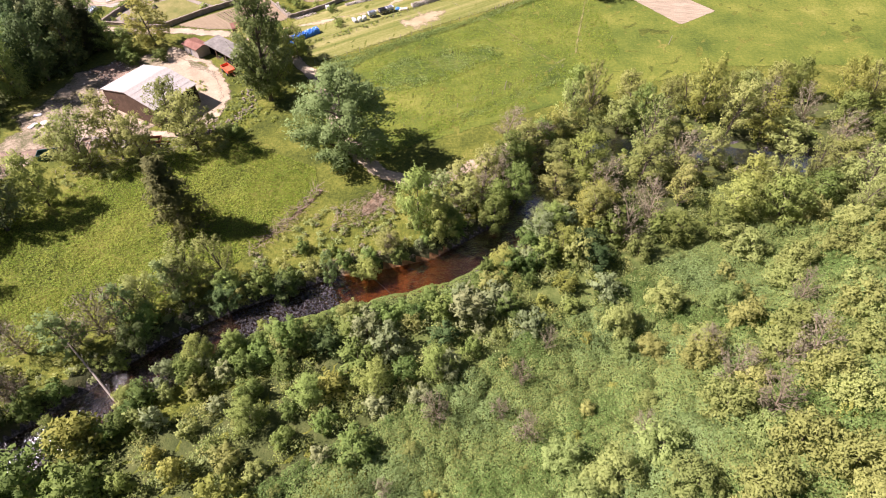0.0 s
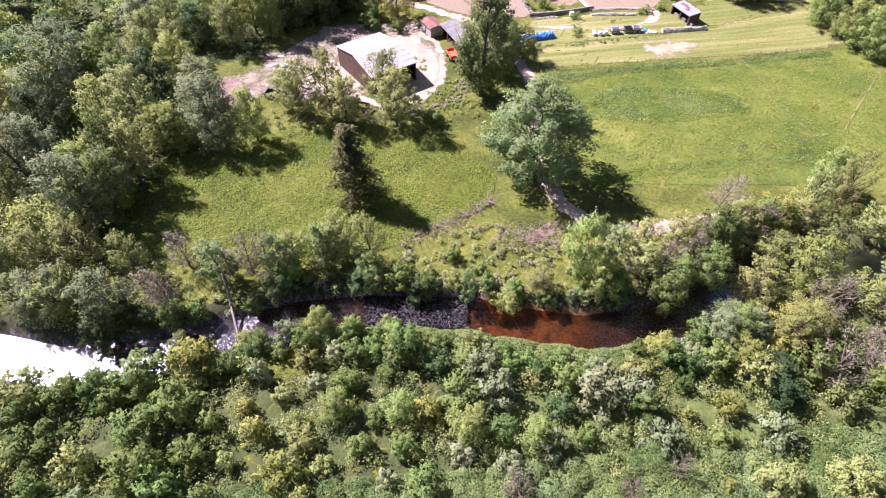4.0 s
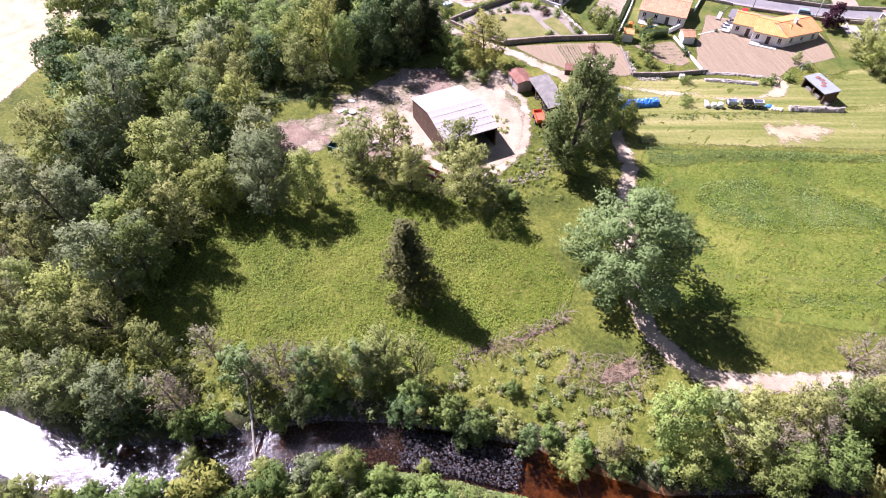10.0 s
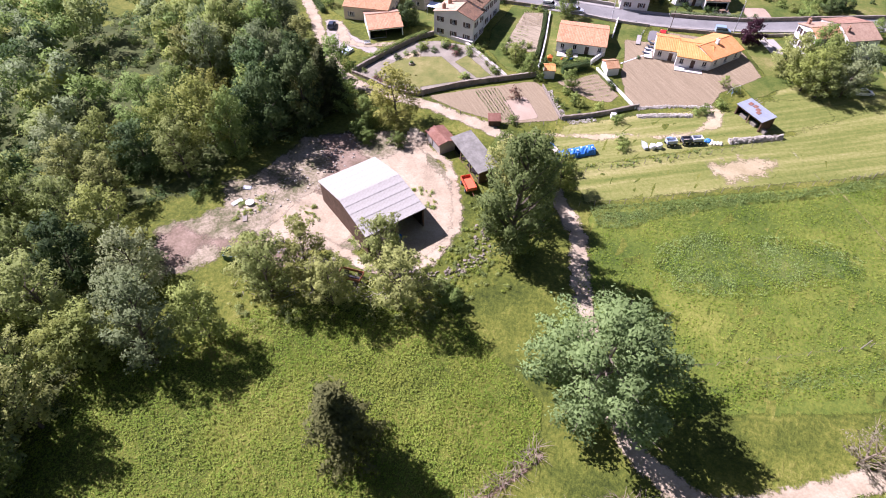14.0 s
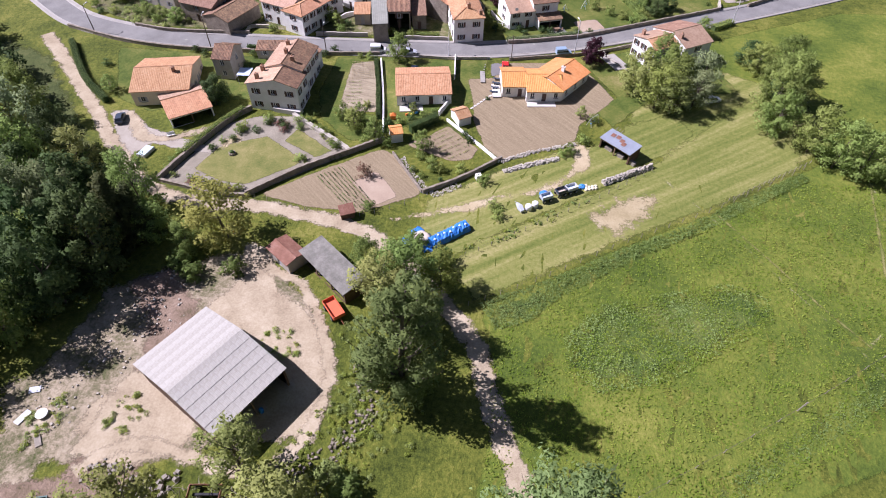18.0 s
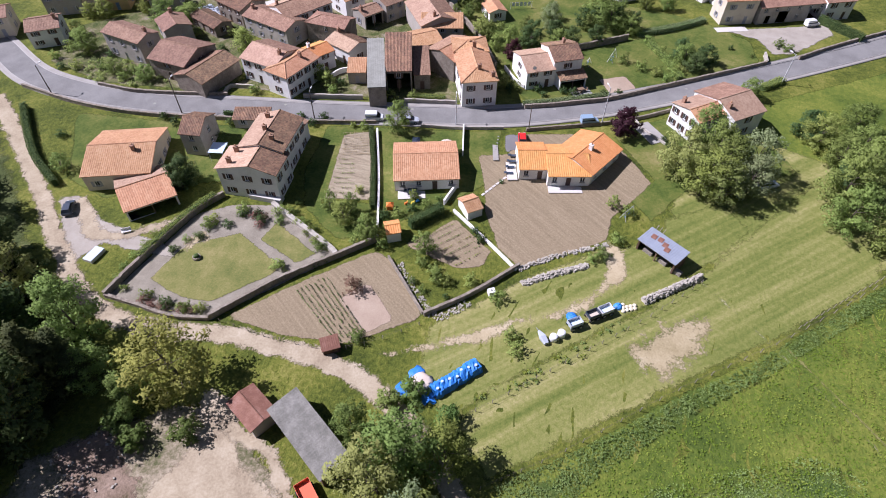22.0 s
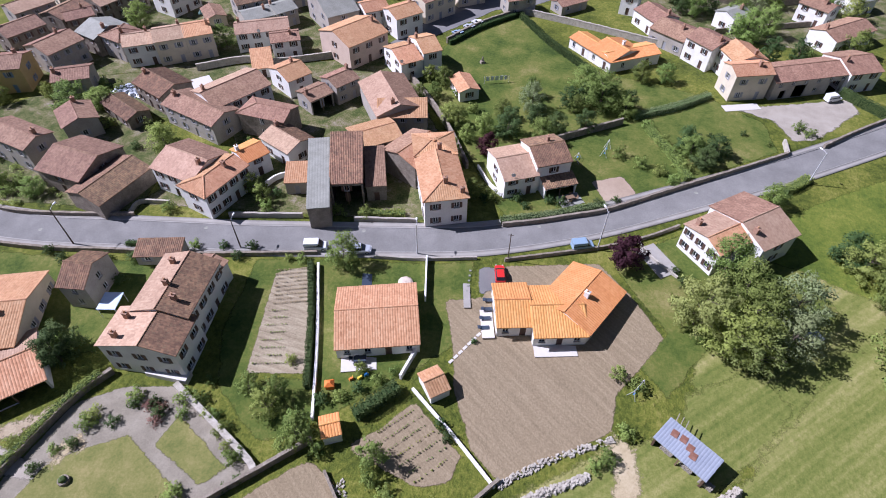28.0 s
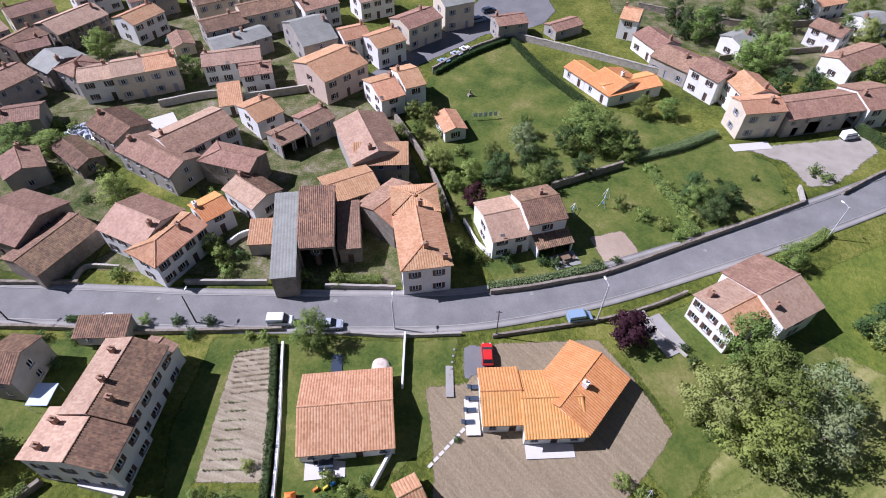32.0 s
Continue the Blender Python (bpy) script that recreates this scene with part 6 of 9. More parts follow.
def cover(name, poly, density, leaf, lumps, mats, label, category, seed, rise=1.0, keep=None):
    """Low growth that hides the ground: a lumpy mat of single leaves, as one object."""
    rng = np.random.RandomState(seed)
    px, py = [p[0] for p in poly], [p[1] for p in poly]
    x0, y0, cell = min(px) - 3, min(py) - 3, 0.25
    nx, ny = int((max(px) - x0 + 3) / cell), int((max(py) - y0 + 3) / cell)
    top = np.full((ny, nx), 0.12 * rise)
    area = (max(px) - min(px)) * (max(py) - min(py))
    for _ in range(int(area * lumps)):
        cx, cy, r = rng.uniform(12, nx - 12), rng.uniform(12, ny - 12), rng.uniform(0.35, 1.0) ** 2 * 2.4
        h = (0.3 + r * rng.uniform(0.2, 0.8)) * rise
        k = int(r / cell) + 1
        i, j = int(cx), int(cy)
        a, b2, c, d = max(j - k, 0), min(j + k + 1, ny), max(i - k, 0), min(i + k + 1, nx)
        yy, xx = np.mgrid[a:b2, c:d]
        q = 1 - ((xx - cx) ** 2 + (yy - cy) ** 2) * cell * cell / (r * r)
        top[a:b2, c:d] = np.maximum(top[a:b2, c:d], h * np.sqrt(np.maximum(q, 0)))
    gy, gx = np.gradient(top, cell)
    n = int(area * density)
    x, y = rng.uniform(min(px), max(px), n), rng.uniform(min(py), max(py), n)
    ok = inside(poly, x, y) & (keep(x, y) if keep else True)
    x, y = x[ok], y[ok]
    n = len(x)
    i, j = ((x - x0) / cell).astype(int), ((y - y0) / cell).astype(int)
    c = np.stack([x, y, gz(x, y) + top[j, i] - rng.uniform(0, 1, n) ** 2 * 0.35 * min(1, rise * 2) + 0.03], 1)
    up = np.stack([-gx[j, i] * 0.8, -gy[j, i] * 0.8, np.ones(n)], 1)
    up /= np.linalg.norm(up, axis=1)[:, None]
    nn = up + rng.normal(size=(n, 3)) * 0.45
    nn /= np.linalg.norm(nn, axis=1)[:, None]
    t = np.cross(nn, rng.normal(size=(n, 3)))
    t /= np.linalg.norm(t, axis=1)[:, None] + 1e-9
    sd = np.cross(nn, t)
    k = leaf * rng.uniform(0.6, 1.4, n)[:, None]
    v = np.stack([c - t * k * 0.8 + sd * k * 0.25, c - t * k * 0.3 - sd * k * 0.62, c + t * k * 0.95 + sd * k * 0.3], 1)
    g = np.cross(v[:, 1] - v[:, 0], v[:, 2] - v[:, 0])
    flip = np.sum(g * up, axis=1) < 0
    v[flip] = v[flip][:, ::-1]
    me = leaf_mesh(name, v.reshape(-1, 3), np.arange(n * 3).reshape(-1, 3), np.repeat((up + nn) / 2, 3, axis=0), mats)
    patchy = np.sin(x * 0.21 + 2 * np.sin(y * 0.13)) + np.sin(y * 0.27 + 2 * np.sin(x * 0.17)) + rng.normal(0, 0.7, n)
    me.polygons.foreach_set("material_index", np.clip(((patchy + 2) / 4 * len(mats)).astype(int), 0, len(mats) - 1).tolist())
    return tagged(new(name, me), label, category, kind="stuff")


def fence(line, gap, h, label, wires=2, name="fence"):
    pts = smooth_line(line, gap)
    x0, y0 = pts[0]
    ob = thing(name, Matrix(), label, "fence")
    me = shared(("fence_post", h), lambda: Build().tube([(0, 0, -0.3), (0.02, 0.01, h)], [0.06, 0.05], 5).mesh("post", "dead_wood"))
    for x, y in pts:
        part("post", me, ob, at=on(x, y))
    for k in range(wires):
        z = h * (0.5 + 0.4 * k)
        part("wire", Build().tube([(x, y, float(gz(x, y)) + z) for x, y in pts], [0.012] * len(pts), 3).mesh("wire", "bark"), ob)
    return ob


def stones(name, line, width, height, count, mat, label, size=(0.15, 0.42), seed=1):
    """A heap or bed of loose stones along a line, as one object."""
    rng = np.random.RandomState(seed)
    pts = smooth_line(line, 0.5)
    bd = Build()
    for _ in range(count):
        i = rng.randint(0, len(pts) - 1)
        k = rng.uniform()
        x = pts[i][0] * (1 - k) + pts[i + 1][0] * k
        y = pts[i][1] * (1 - k) + pts[i + 1][1] * k
        u = rng.uniform(-1, 1)
        ang = math.atan2(pts[i + 1][1] - pts[i][1], pts[i + 1][0] - pts[i][0]) + math.pi / 2
        x, y = x + math.cos(ang) * u * width / 2, y + math.sin(ang) * u * width / 2
        s = rng.uniform(*size)
        z = float(gz(x, y)) + height * (1 - u * u) * rng.uniform(0.3, 1) + s * 0.2
        if name == "gravel_bar":
            z = max(z, -1.62 + rng.uniform(0, 0.14))
        bd.box((x, y, z), (s * rng.uniform(0.8, 1.5), s, s * rng.uniform(0.5, 0.9)), rng.uniform(0, 3.1), rng.uniform(0.5, 0.85))
    if height > 0.3:
        for (ax, ay), (bx, by) in zip(pts, pts[1:]):
            bd.box(((ax + bx) / 2, (ay + by) / 2, float(gz(ax, ay)) + height * 0.35), (math.hypot(bx - ax, by - ay) + 0.1, width * 0.8, height * 0.7), math.atan2(by - ay, bx - ax), 0.6)
    return tagged(new(name, bd.mesh(name, mat)), label, "stones", kind="stuff")


stone_wall([(-76.8, 148.8), (-68.7, 157.4), (-60.8, 163.9), (-54.3, 169.2)], 1.3, 0.42, "stone", "long old stone wall below a garden")
stone_wall([(-75.7, 175.0), (-62.9, 166.4), (-60.5, 164.2)], 0.9, 0.8, "pale_stone", "broad pale stone garden wall")
stone_wall([(-95.2, 150.7), (-92.9, 159.8), (-89.1, 171.1), (-85.7, 176.1)], 1.2, 0.5, "stone", "mossy stone garden wall")
stone_wall([(-95.2, 150.7), (-89, 149.6), (-82.9, 148.4), (-76.8, 148.8)], 0.8, 0.45, "stone", "low stone wall beside the lane")
stone_wall([(-51.7, 165.3), (-44.0, 154.5)], 0.7, 0.3, "stone", "low retaining wall of a kitchen garden")
stone_wall([(-43.8, 154.3), (-36.9, 159.4), (-29.4, 166.6)], 1.0, 0.4, "stone", "dark stone wall along the gardens")
stone_wall([(-60.9, 198.4), (-57.6, 184.6), (-55.1, 172.0)], 0.8, 0.3, "white_render", "long narrow white boundary wall")
stone_wall([(-44.1, 179.4), (-42.3, 184.3)], 1.2, 0.3, "white_render", "white rendered wall beside the bungalow")
stone_wall([(-42.1, 178.0), (-35.9, 172.0), (-29.9, 165.6)], 0.6, 0.3, "white_render", "white garden wall with pillars")
stone_wall([(-43.0, 201.5), (-42.2, 193.0)], 1.3, 0.2, "white_render", "white wall between two plots")
stone_wall([(-96.0, 197.6), (-84.1, 198.0), (-70.2, 199.6), (-61.7, 200.7)], 0.9, 0.35, "stone", "roadside stone wall")
stone_wall([(-145, 203), (-128, 198.4), (-112, 196.8), (-96, 197.6)], 0.9, 0.4, "stone", "roadside stone wall along the bend")
stone_wall([(-52, 201.0), (-44.4, 201.3), (-34.6, 202.6)], 0.7, 0.3, "grey_render", "pale low wall in front of the bungalow")
stone_wall([(-29.9, 202.6), (-13.7, 207.2), (-5.5, 210.6), (0.9, 214.2)], 0.8, 0.3, "stone", "dark low wall along the pavement")
stone_wall([(-79.9, 207.9), (-66.6, 209.2)], 1.1, 0.35, "grey_render", "grey wall in front of a small lawn")
stone_wall([(-57.2, 209.4), (-45.8, 210.2)], 1.0, 0.35, "grey_render", "grey wall with gate pillars")
stone_wall([(-30.6, 210.9), (-24.5, 212.5), (-18.5, 214.5), (-11.4, 217.1), (1.5, 224.2), (16.0, 232.1), (26.9, 238.2)], 1.0, 0.4, "stone", "long roadside stone wall with a hedge behind")
stone_wall([(26.9, 238.2), (27.6, 242.7)], 1.1, 0.4, "pale_stone", "pale wall beside the farm entrance")
stone_wall([(35.4, 241.8), (46.9, 249.8), (70, 264)], 1.0, 0.4, "stone", "roadside stone wall of the farm")
stone_wall([(-61.4, 270.2), (-50.0, 252.1), (-43.0, 238.7), (-38.1, 226.5)], 1.8, 0.45, "stone", "high old stone boundary wall")
stone_wall([(-20.0, 237.7), (-5.6, 245.8)], 1.6, 0.45, "stone", "old stone wall topped with tiles")
stone_wall([(-106.7, 257.0), (-96.2, 262.3), (-89.9, 261.5), (-73.7, 267.6)], 1.8, 0.4, "pale_stone", "pale wall behind the old houses")
stone_wall([(-47.4, 278.2), (-39.1, 289.0), (-28.4, 298.6)], 1.6, 0.45, "stone", "stone wall along the small square")
stone_wall([(-28.4, 298.6), (-12, 292), (8, 283)], 1.8, 0.4, "pale_stone", "tall pale wall behind the orchard")
stone_wall([(-128, 206), (-118, 204.6), (-106, 205.2), (-97, 206.2)], 0.9, 0.4, "stone", "roadside stone wall in front of cottages")
stone_wall([(-98, 206.5), (-97.5, 209.5), (-92, 210)], 0.9, 0.3, "pale_stone", "pale terrace wall")
stone_wall([(-31, 219), (-33.5, 222), (-36, 227)], 0.9, 0.3, "white_render", "curved white wall beside the house")
stone_wall([(-69.5, 221.5), (-74, 219.5), (-76, 216.8)], 1.2, 0.3, "white_render", "curved white courtyard wall")
stone_wall([(-7, 210.2), (-5.2, 206.2), (-1.5, 202.0)], 0.5, 0.25, "pale_stone", "pale terrace wall beside the farmhouse")
stone_wall([(8, 321), (24, 315), (40, 312), (66, 318), (90, 326)], 1.8, 0.45, "stone", "old stone wall across the far gardens")
stone_wall([(24, 292), (38, 296), (52, 300)], 1.5, 0.4, "stone", "old stone wall behind the farm lawn")
stones("rubble_row", [(-28.8, 162.8), (-24.4, 165.3), (-17.8, 168.4)], 1.2, 0.5, 260, "pale_stone", "long heap of pale field stones", seed=2)
stones("rubble_row", [(-9.3, 161.9), (-4.6, 165.0), (0.7, 168.4)], 1.3, 1.0, 420, "pale_stone", "long stacked heap of pale stones", seed=3)
stones("rubble_row", [(-29.5, 165.9), (-23.8, 169.5), (-17.0, 172.5), (-14.3, 173.6)], 1.0, 0.3, 240, "pale_stone", "edge of loose pale stones", seed=4)
stones("rubble_bed", [(-49.8, 164.2), (-42.2, 154.6), (-37, 158.0)], 1.6, 0.08, 320, "pale_stone", "pale stony garden path", (0.1, 0.3), seed=5)
stones("debris", [(-86, 128), (-80, 121), (-84, 110), (-89, 102)], 8.0, 0.1, 160, "pale_stone", "scattered rubble on bare ground", (0.1, 0.4), seed=6)
stones("debris", [(-47, 117), (-44.5, 110), (-47, 104), (-54, 99)], 3.0, 0.15, 160, "stone", "scattered stones and timber at the yard's edge", (0.15, 0.5), seed=7)
stones("gravel_bar", [(-33, 50.2), (-27, 53.2), (-18, 57.0)], 5.2, 0.0, 2000, "river_stones", "stony shoal in the shallow river", (0.12, 0.3), seed=8)
stones("gravel_bar", [(-62, 25), (-55, 29), (-46, 36), (-40, 40.5)], 5.0, 0.0, 700, "river_stones", "dark stony shoal in the river", (0.12, 0.32), seed=9)

hedge([(-62.1, 198.2), (-59.5, 188.4), (-57.0, 176.4)], 1.4, 0.9, "leaf_dark", "long clipped dark hedge beside the vegetable plot")
hedge([(-49.4, 173.0), (-44.1, 177.8)], 1.9, 1.8, "leaf_dark", "thick clipped dark green hedge")
hedge([(-30.9, 211.9), (-24.7, 213.6), (-18.9, 215.6), (-11.8, 218.3)], 1.0, 1.5, "leaf_grey", "grey-green hedge behind the roadside wall")
hedge([(-28.3, 296.3), (-20.5, 281.1), (-9.6, 265.0)], 1.5, 1.4, "leaf_dark", "long dark hedge across the lawns")
hedge([(-46.7, 277.4), (-38.4, 288.0), (-27.9, 297.6)], 1.2, 1.0, "leaf_dark", "dark hedge along the square")
hedge([(-0.3, 244.0), (3.4, 234.5), (5.0, 227.3)], 1.3, 1.6, "leaf_broad", "loose green hedge between two lawns")
hedge([(-3.0, 248.3), (6.9, 253.1), (15.7, 259.0)], 1.3, 1.8, "leaf_grey", "grey-green flowering hedge between lawns")
hedge([(-139.5, 195.6), (-128.5, 182.0), (-119.0, 174.2)], 1.6, 1.3, "leaf_dark", "dark hedge along the lane")
hedge([(22.9, 226.2), (26.0, 228.4), (28.5, 230.5)], 1.2, 1.8, "leaf_broad", "loose green roadside hedge")
hedge([(-56.5, 211.0), (-48.3, 211.6)], 1.1, 1.6, "leaf_broad", "clipped box hedge in front of a barn")
hedge([(-93.6, 158.8), (-89.9, 170.2), (-87.0, 175.2)], 1.5, 1.1, "leaf_broad", "loose hedge on the garden wall")
hedge([(46.5, 263.5), (51, 257.5), (54, 253.5)], 2.0, 1.6, "leaf_dark", "tall clipped hedge of the farm")
hedge([(-95, 199.2), (-86, 199.6)], 1.0, 0.8, "leaf_dark", "low dark roadside garden hedge")
canopy("weeds", [(-35.5, 141.5), (-29.0, 145.4), (-21.4, 151.2), (-12.3, 158.6), (-11.5, 157.0), (-20.6, 149.2), (-28.5, 143.4), (-34.6, 140.8)], 0.7, (0.25, 0.5), (0.1, 0.4), 12, 0.15, ("leaf_weed", "leaf_tuft"), "weedy strip along a fence", "weeds", 41)
fence([(-32.5, 129.1), (-21.9, 135.5), (-5.9, 146.6), (12.5, 158.3), (31.1, 171.8)], 3.0, 1.2, "wooden post and wire field fence")
fence([(-8.7, 102.4), (3.2, 109.9), (15.9, 118.3), (30, 128)], 4.0, 1.1, "wooden post and wire field fence")
fence([(-38.5, 136.2), (-29.8, 142.6), (-21.8, 148.8), (-10.3, 157.6), (0.7, 167.2)], 2.2, 1.1, "old post fence along the hay meadow")
fence([(-75, 148.6), (-64.7, 146.6), (-54.3, 146.6), (-44.2, 152.4)], 2.5, 1.0, "post fence round the kitchen garden")
fence([(14, 160), (22, 166), (33, 174)], 1.4, 1.0, "leaning posts of an old fence")

# ---- growth that covers the ground ----
cover("weeds", [(-17.6, 124.7), (-11.5, 132.2), (-1.0, 135.8), (9.8, 139.4), (16.0, 137.2), (15.4, 132.2), (7.8, 126.5), (-3.4, 119.1), (-12.5, 116.2), (-16.9, 119.6)], 16, 0.17, 0.5, ("leaf_weed", "leaf_meadow", "leaf_meadow", "leaf_weed"), "patch of rank blue-green weeds in the meadow", "weeds", 21, 0.25)
cover("weeds", [(-31, 129.6), (-20, 136), (-5, 146), (4, 151.5), (30, 170.5), (31.5, 168.5), (5.5, 149.5), (-4, 143.5), (-18, 132.6), (-23, 127), (-28, 125)], 30, 0.17, 0.6, ("leaf_weed", "leaf_lush", "leaf_weed"), "band of nettles along the field fence", "weeds", 22, 0.35)
cover("weeds", [(-8, 100), (16, 116), (32, 128), (33, 124.5), (17, 112.5), (-6, 97)], 16, 0.17, 0.5, ("leaf_weed", "leaf_meadow", "leaf_meadow"), "rank growth along a ditch", "weeds", 23, 0.25)
cover("meadow_grass", [(-88, 62), (-72, 84), (-45, 98), (-26, 88), (-24, 80), (-36, 62), (-50, 50), (-70, 42), (-84, 44)], 26, 0.19, 0.5, ("leaf_meadow", "leaf_tuft", "leaf_meadow", "leaf_tuft"), "long uneven meadow grass in tufts", "grass", 24, 0.2)
cover("meadow_grass", [(-28, 95), (-15, 90), (20, 112), (46, 134), (46, 168), (30, 168), (5, 149), (-28, 126)], 7, 0.2, 0.4, ("leaf_meadow", "leaf_tuft", "leaf_meadow"), "long grass of the hay field in tufts", "grass", 25, 0.15)
canopy("bank_growth", [(-50, 47), (-38, 60), (-32, 66), (-24, 76), (-14, 74), (-6, 80), (10, 84), (14, 80), (10, 74), (0, 66), (-12, 62), (-24, 57), (-36, 49), (-46, 42)], 1.0, (0.35, 0.9), (0.3, 1.1), 22, 0.2, ("leaf_light", "leaf_weed", "leaf_pale", "leaf_bare"), "tangled bramble and nettles on the river bank", "undergrowth", 26)
canopy("bank_growth", [(-110, 20), (-78, 26), (-60, 34), (-47, 43), (-50, 50), (-66, 44), (-84, 40), (-110, 34)], 1.1, (0.35, 0.9), (0.3, 1.2), 22, 0.2, ("leaf_light", "leaf_grey", "leaf_broad"), "tangled undergrowth on the river bank", "undergrowth", 27)
canopy("hillside_scrub", [(-90, 3), (-62, 16), (-40, 32), (-22, 45), (2, 54), (20, 63), (60, 88), (130, 84), (130, 20), (60, -15), (0, -30), (-90, -20)], 1.15, (0.6, 1.6), (0.4, 2.0), 34, 0.18, ("leaf_lush", "leaf_weed", "leaf_light", "leaf_broad", "leaf_pale"), "dense mixed scrub over the hillside", "scrub", 28, lambda x, y: (along(RIVER, x, y) > 5.6) & (along(RIVER, x, y) < 24) & (x < 75))
canopy("bank_growth", [(-36, 44.5), (-28, 48.2), (-18, 52.2), (-8, 54.6), (1, 57), (9, 62.5), (16, 69), (19, 66), (11, 58), (2, 51.5), (-8, 48.5), (-20, 45), (-32, 40)], 0.55, (0.35, 0.8), (0.3, 1.0), 26, 0.15, ("leaf_lush", "leaf_weed", "leaf_light", "leaf_weed"), "low tangled growth on the south river bank", "undergrowth", 34)
canopy("undergrowth", [(-203, 101), (-184, 140), (-150, 160), (-108, 156), (-88, 139), (-89, 128), (-99, 113), (-97, 101), (-105, 92), (-95, 79), (-86, 65), (-84, 57), (-104, 44), (-130, 52)], 1.8, (0.6, 1.4), (0.4, 1.8), 26, 0.26, ("leaf_broad", "leaf_dark", "leaf_light"), "shaded undergrowth of the wood", "undergrowth", 29)
canopy("undergrowth", [(19, 76), (14, 92), (30, 106), (62, 118), (110, 112), (140, 90), (100, 76), (60, 84), (34, 78)], 1.7, (0.6, 1.5), (0.5, 2.2), 42, 0.25, ("leaf_light", "leaf_yellow", "leaf_broad", "leaf_bare"), "dense scrub under the riverside trees", "undergrowth", 30)
canopy("yard_weeds", [(-54, 104), (-48, 114), (-52, 122), (-46, 126), (-38, 118), (-36, 106), (-44, 98)], 1.1, (0.25, 0.6), (0.15, 0.5), 40, 0.11, ("leaf_weed", "leaf_tuft"), "rough weeds at the edge of the farmyard", "weeds", 31)
canopy("garden_growth", [(-130, 207), (-112, 206.5), (-114, 212), (-128, 218), (-140, 214)], 1.2, (0.3, 0.9), (0.2, 1.0), 24, 0.18, ("leaf_broad", "leaf_weed"), "lush cottage garden planting", "undergrowth", 32)
canopy("yard_weeds", [(-63.8, 120.6), (-59.5, 121.2), (-56.2, 116.6), (-58.9, 114.3), (-62.4, 116.7)], 0.7, (0.25, 0.6), (0.08, 0.4), 40, 0.11, ("leaf_weed", "leaf_tuft"), "patch of weeds in the farmyard", "weeds", 61)
canopy("yard_weeds", [(-80.1, 105.2), (-77.5, 108.2), (-74.3, 105.2), (-75.7, 101.8), (-79.1, 102.1)], 0.7, (0.25, 0.6), (0.08, 0.4), 40, 0.11, ("leaf_weed", "leaf_tuft"), "patch of weeds in the farmyard", "weeds", 62)
canopy("yard_weeds", [(-88.3, 97.7), (-85.8, 101.2), (-84.7, 104.6), (-87.2, 106.0), (-90.5, 102.2)], 0.7, (0.25, 0.6), (0.08, 0.4), 40, 0.11, ("leaf_weed", "leaf_tuft"), "patch of weeds in the farmyard", "weeds", 63)
canopy("yard_weeds", [(-67.9, 103.6), (-67.0, 107.0), (-64.4, 104.9), (-65.1, 100.9)], 0.7, (0.25, 0.6), (0.08, 0.4), 40, 0.11, ("leaf_weed", "leaf_tuft"), "patch of weeds in the farmyard", "weeds", 64)
canopy("yard_weeds", [(-49.7, 114.6), (-44.9, 111.7), (-40.5, 105.7), (-43.6, 99.4), (-47.5, 103.2)], 0.7, (0.25, 0.6), (0.08, 0.4), 40, 0.11, ("leaf_weed", "leaf_tuft"), "patch of weeds in the farmyard", "weeds", 65)

cover("bramble_cover", [(-72, -3), (-58, -1), (-40, 7), (-22, 14), (0, 15), (22, 13), (38, 8), (48, 20), (62, 44), (76, 72), (58, 72), (36, 62), (22, 54), (8, 44), (-6, 35), (-20, 27), (-40, 15), (-60, 4)], 62, 0.17, 0.75, ("leaf_pale", "leaf_weed", "leaf_light", "leaf_weed", "leaf_lush"), "dense sunlit bramble and nettle cover over the hillside", "undergrowth", 33, 1.05)
cover("bank_growth", [(-34, 47.5), (-22, 52.5), (-8, 57), (2, 60), (10, 65), (15, 62), (4, 52), (-8, 48), (-22, 44), (-34, 38)], 60, 0.16, 0.8, ("leaf_lush", "leaf_weed", "leaf_lush", "leaf_broad"), "dense nettles and grass overhanging the river bank", "undergrowth", 37, 0.7, lambda x, y: along(RIVER, x, y) > 3.5)

# ---- crop rows ----
def crop_row(p, q, kind, label):
    """One row of a vegetable plot: a low soil ridge with plants on it."""
    rng = np.random.RandomState(int(abs(p[0] * 31 + p[1] * 17)) % 9999)
    (ax, ay), (bx, by) = p, q
    n = int(math.hypot(bx - ax, by - ay) / 0.42)
    ob = thing("crop_row", Matrix(), label, "crop row", "vegetable rows")
    z = float(gz((ax + bx) / 2, (ay + by) / 2))
    part("ridge", Build().tube([(ax, ay, z + 0.02), (bx, by, z + 0.02)], [0.22, 0.22], 6).mesh("ridge", "bare_soil"), ob)
    lobes = [(ax + (bx - ax) * (k + rng.uniform(-0.2, 0.2)) / n, ay + (by - ay) * (k + rng.uniform(-0.2, 0.2)) / n, z + 0.24, rng.uniform(0.07, 0.15)) for k in range(n) if rng.uniform() > 0.12]
    v, f, nn = leaves(rng, lobes, len(lobes) * 22, 0.085)
    tagged(part("foliage", leaf_mesh("foliage", v, f, nn, (kind,)), ob), kind="stuff")


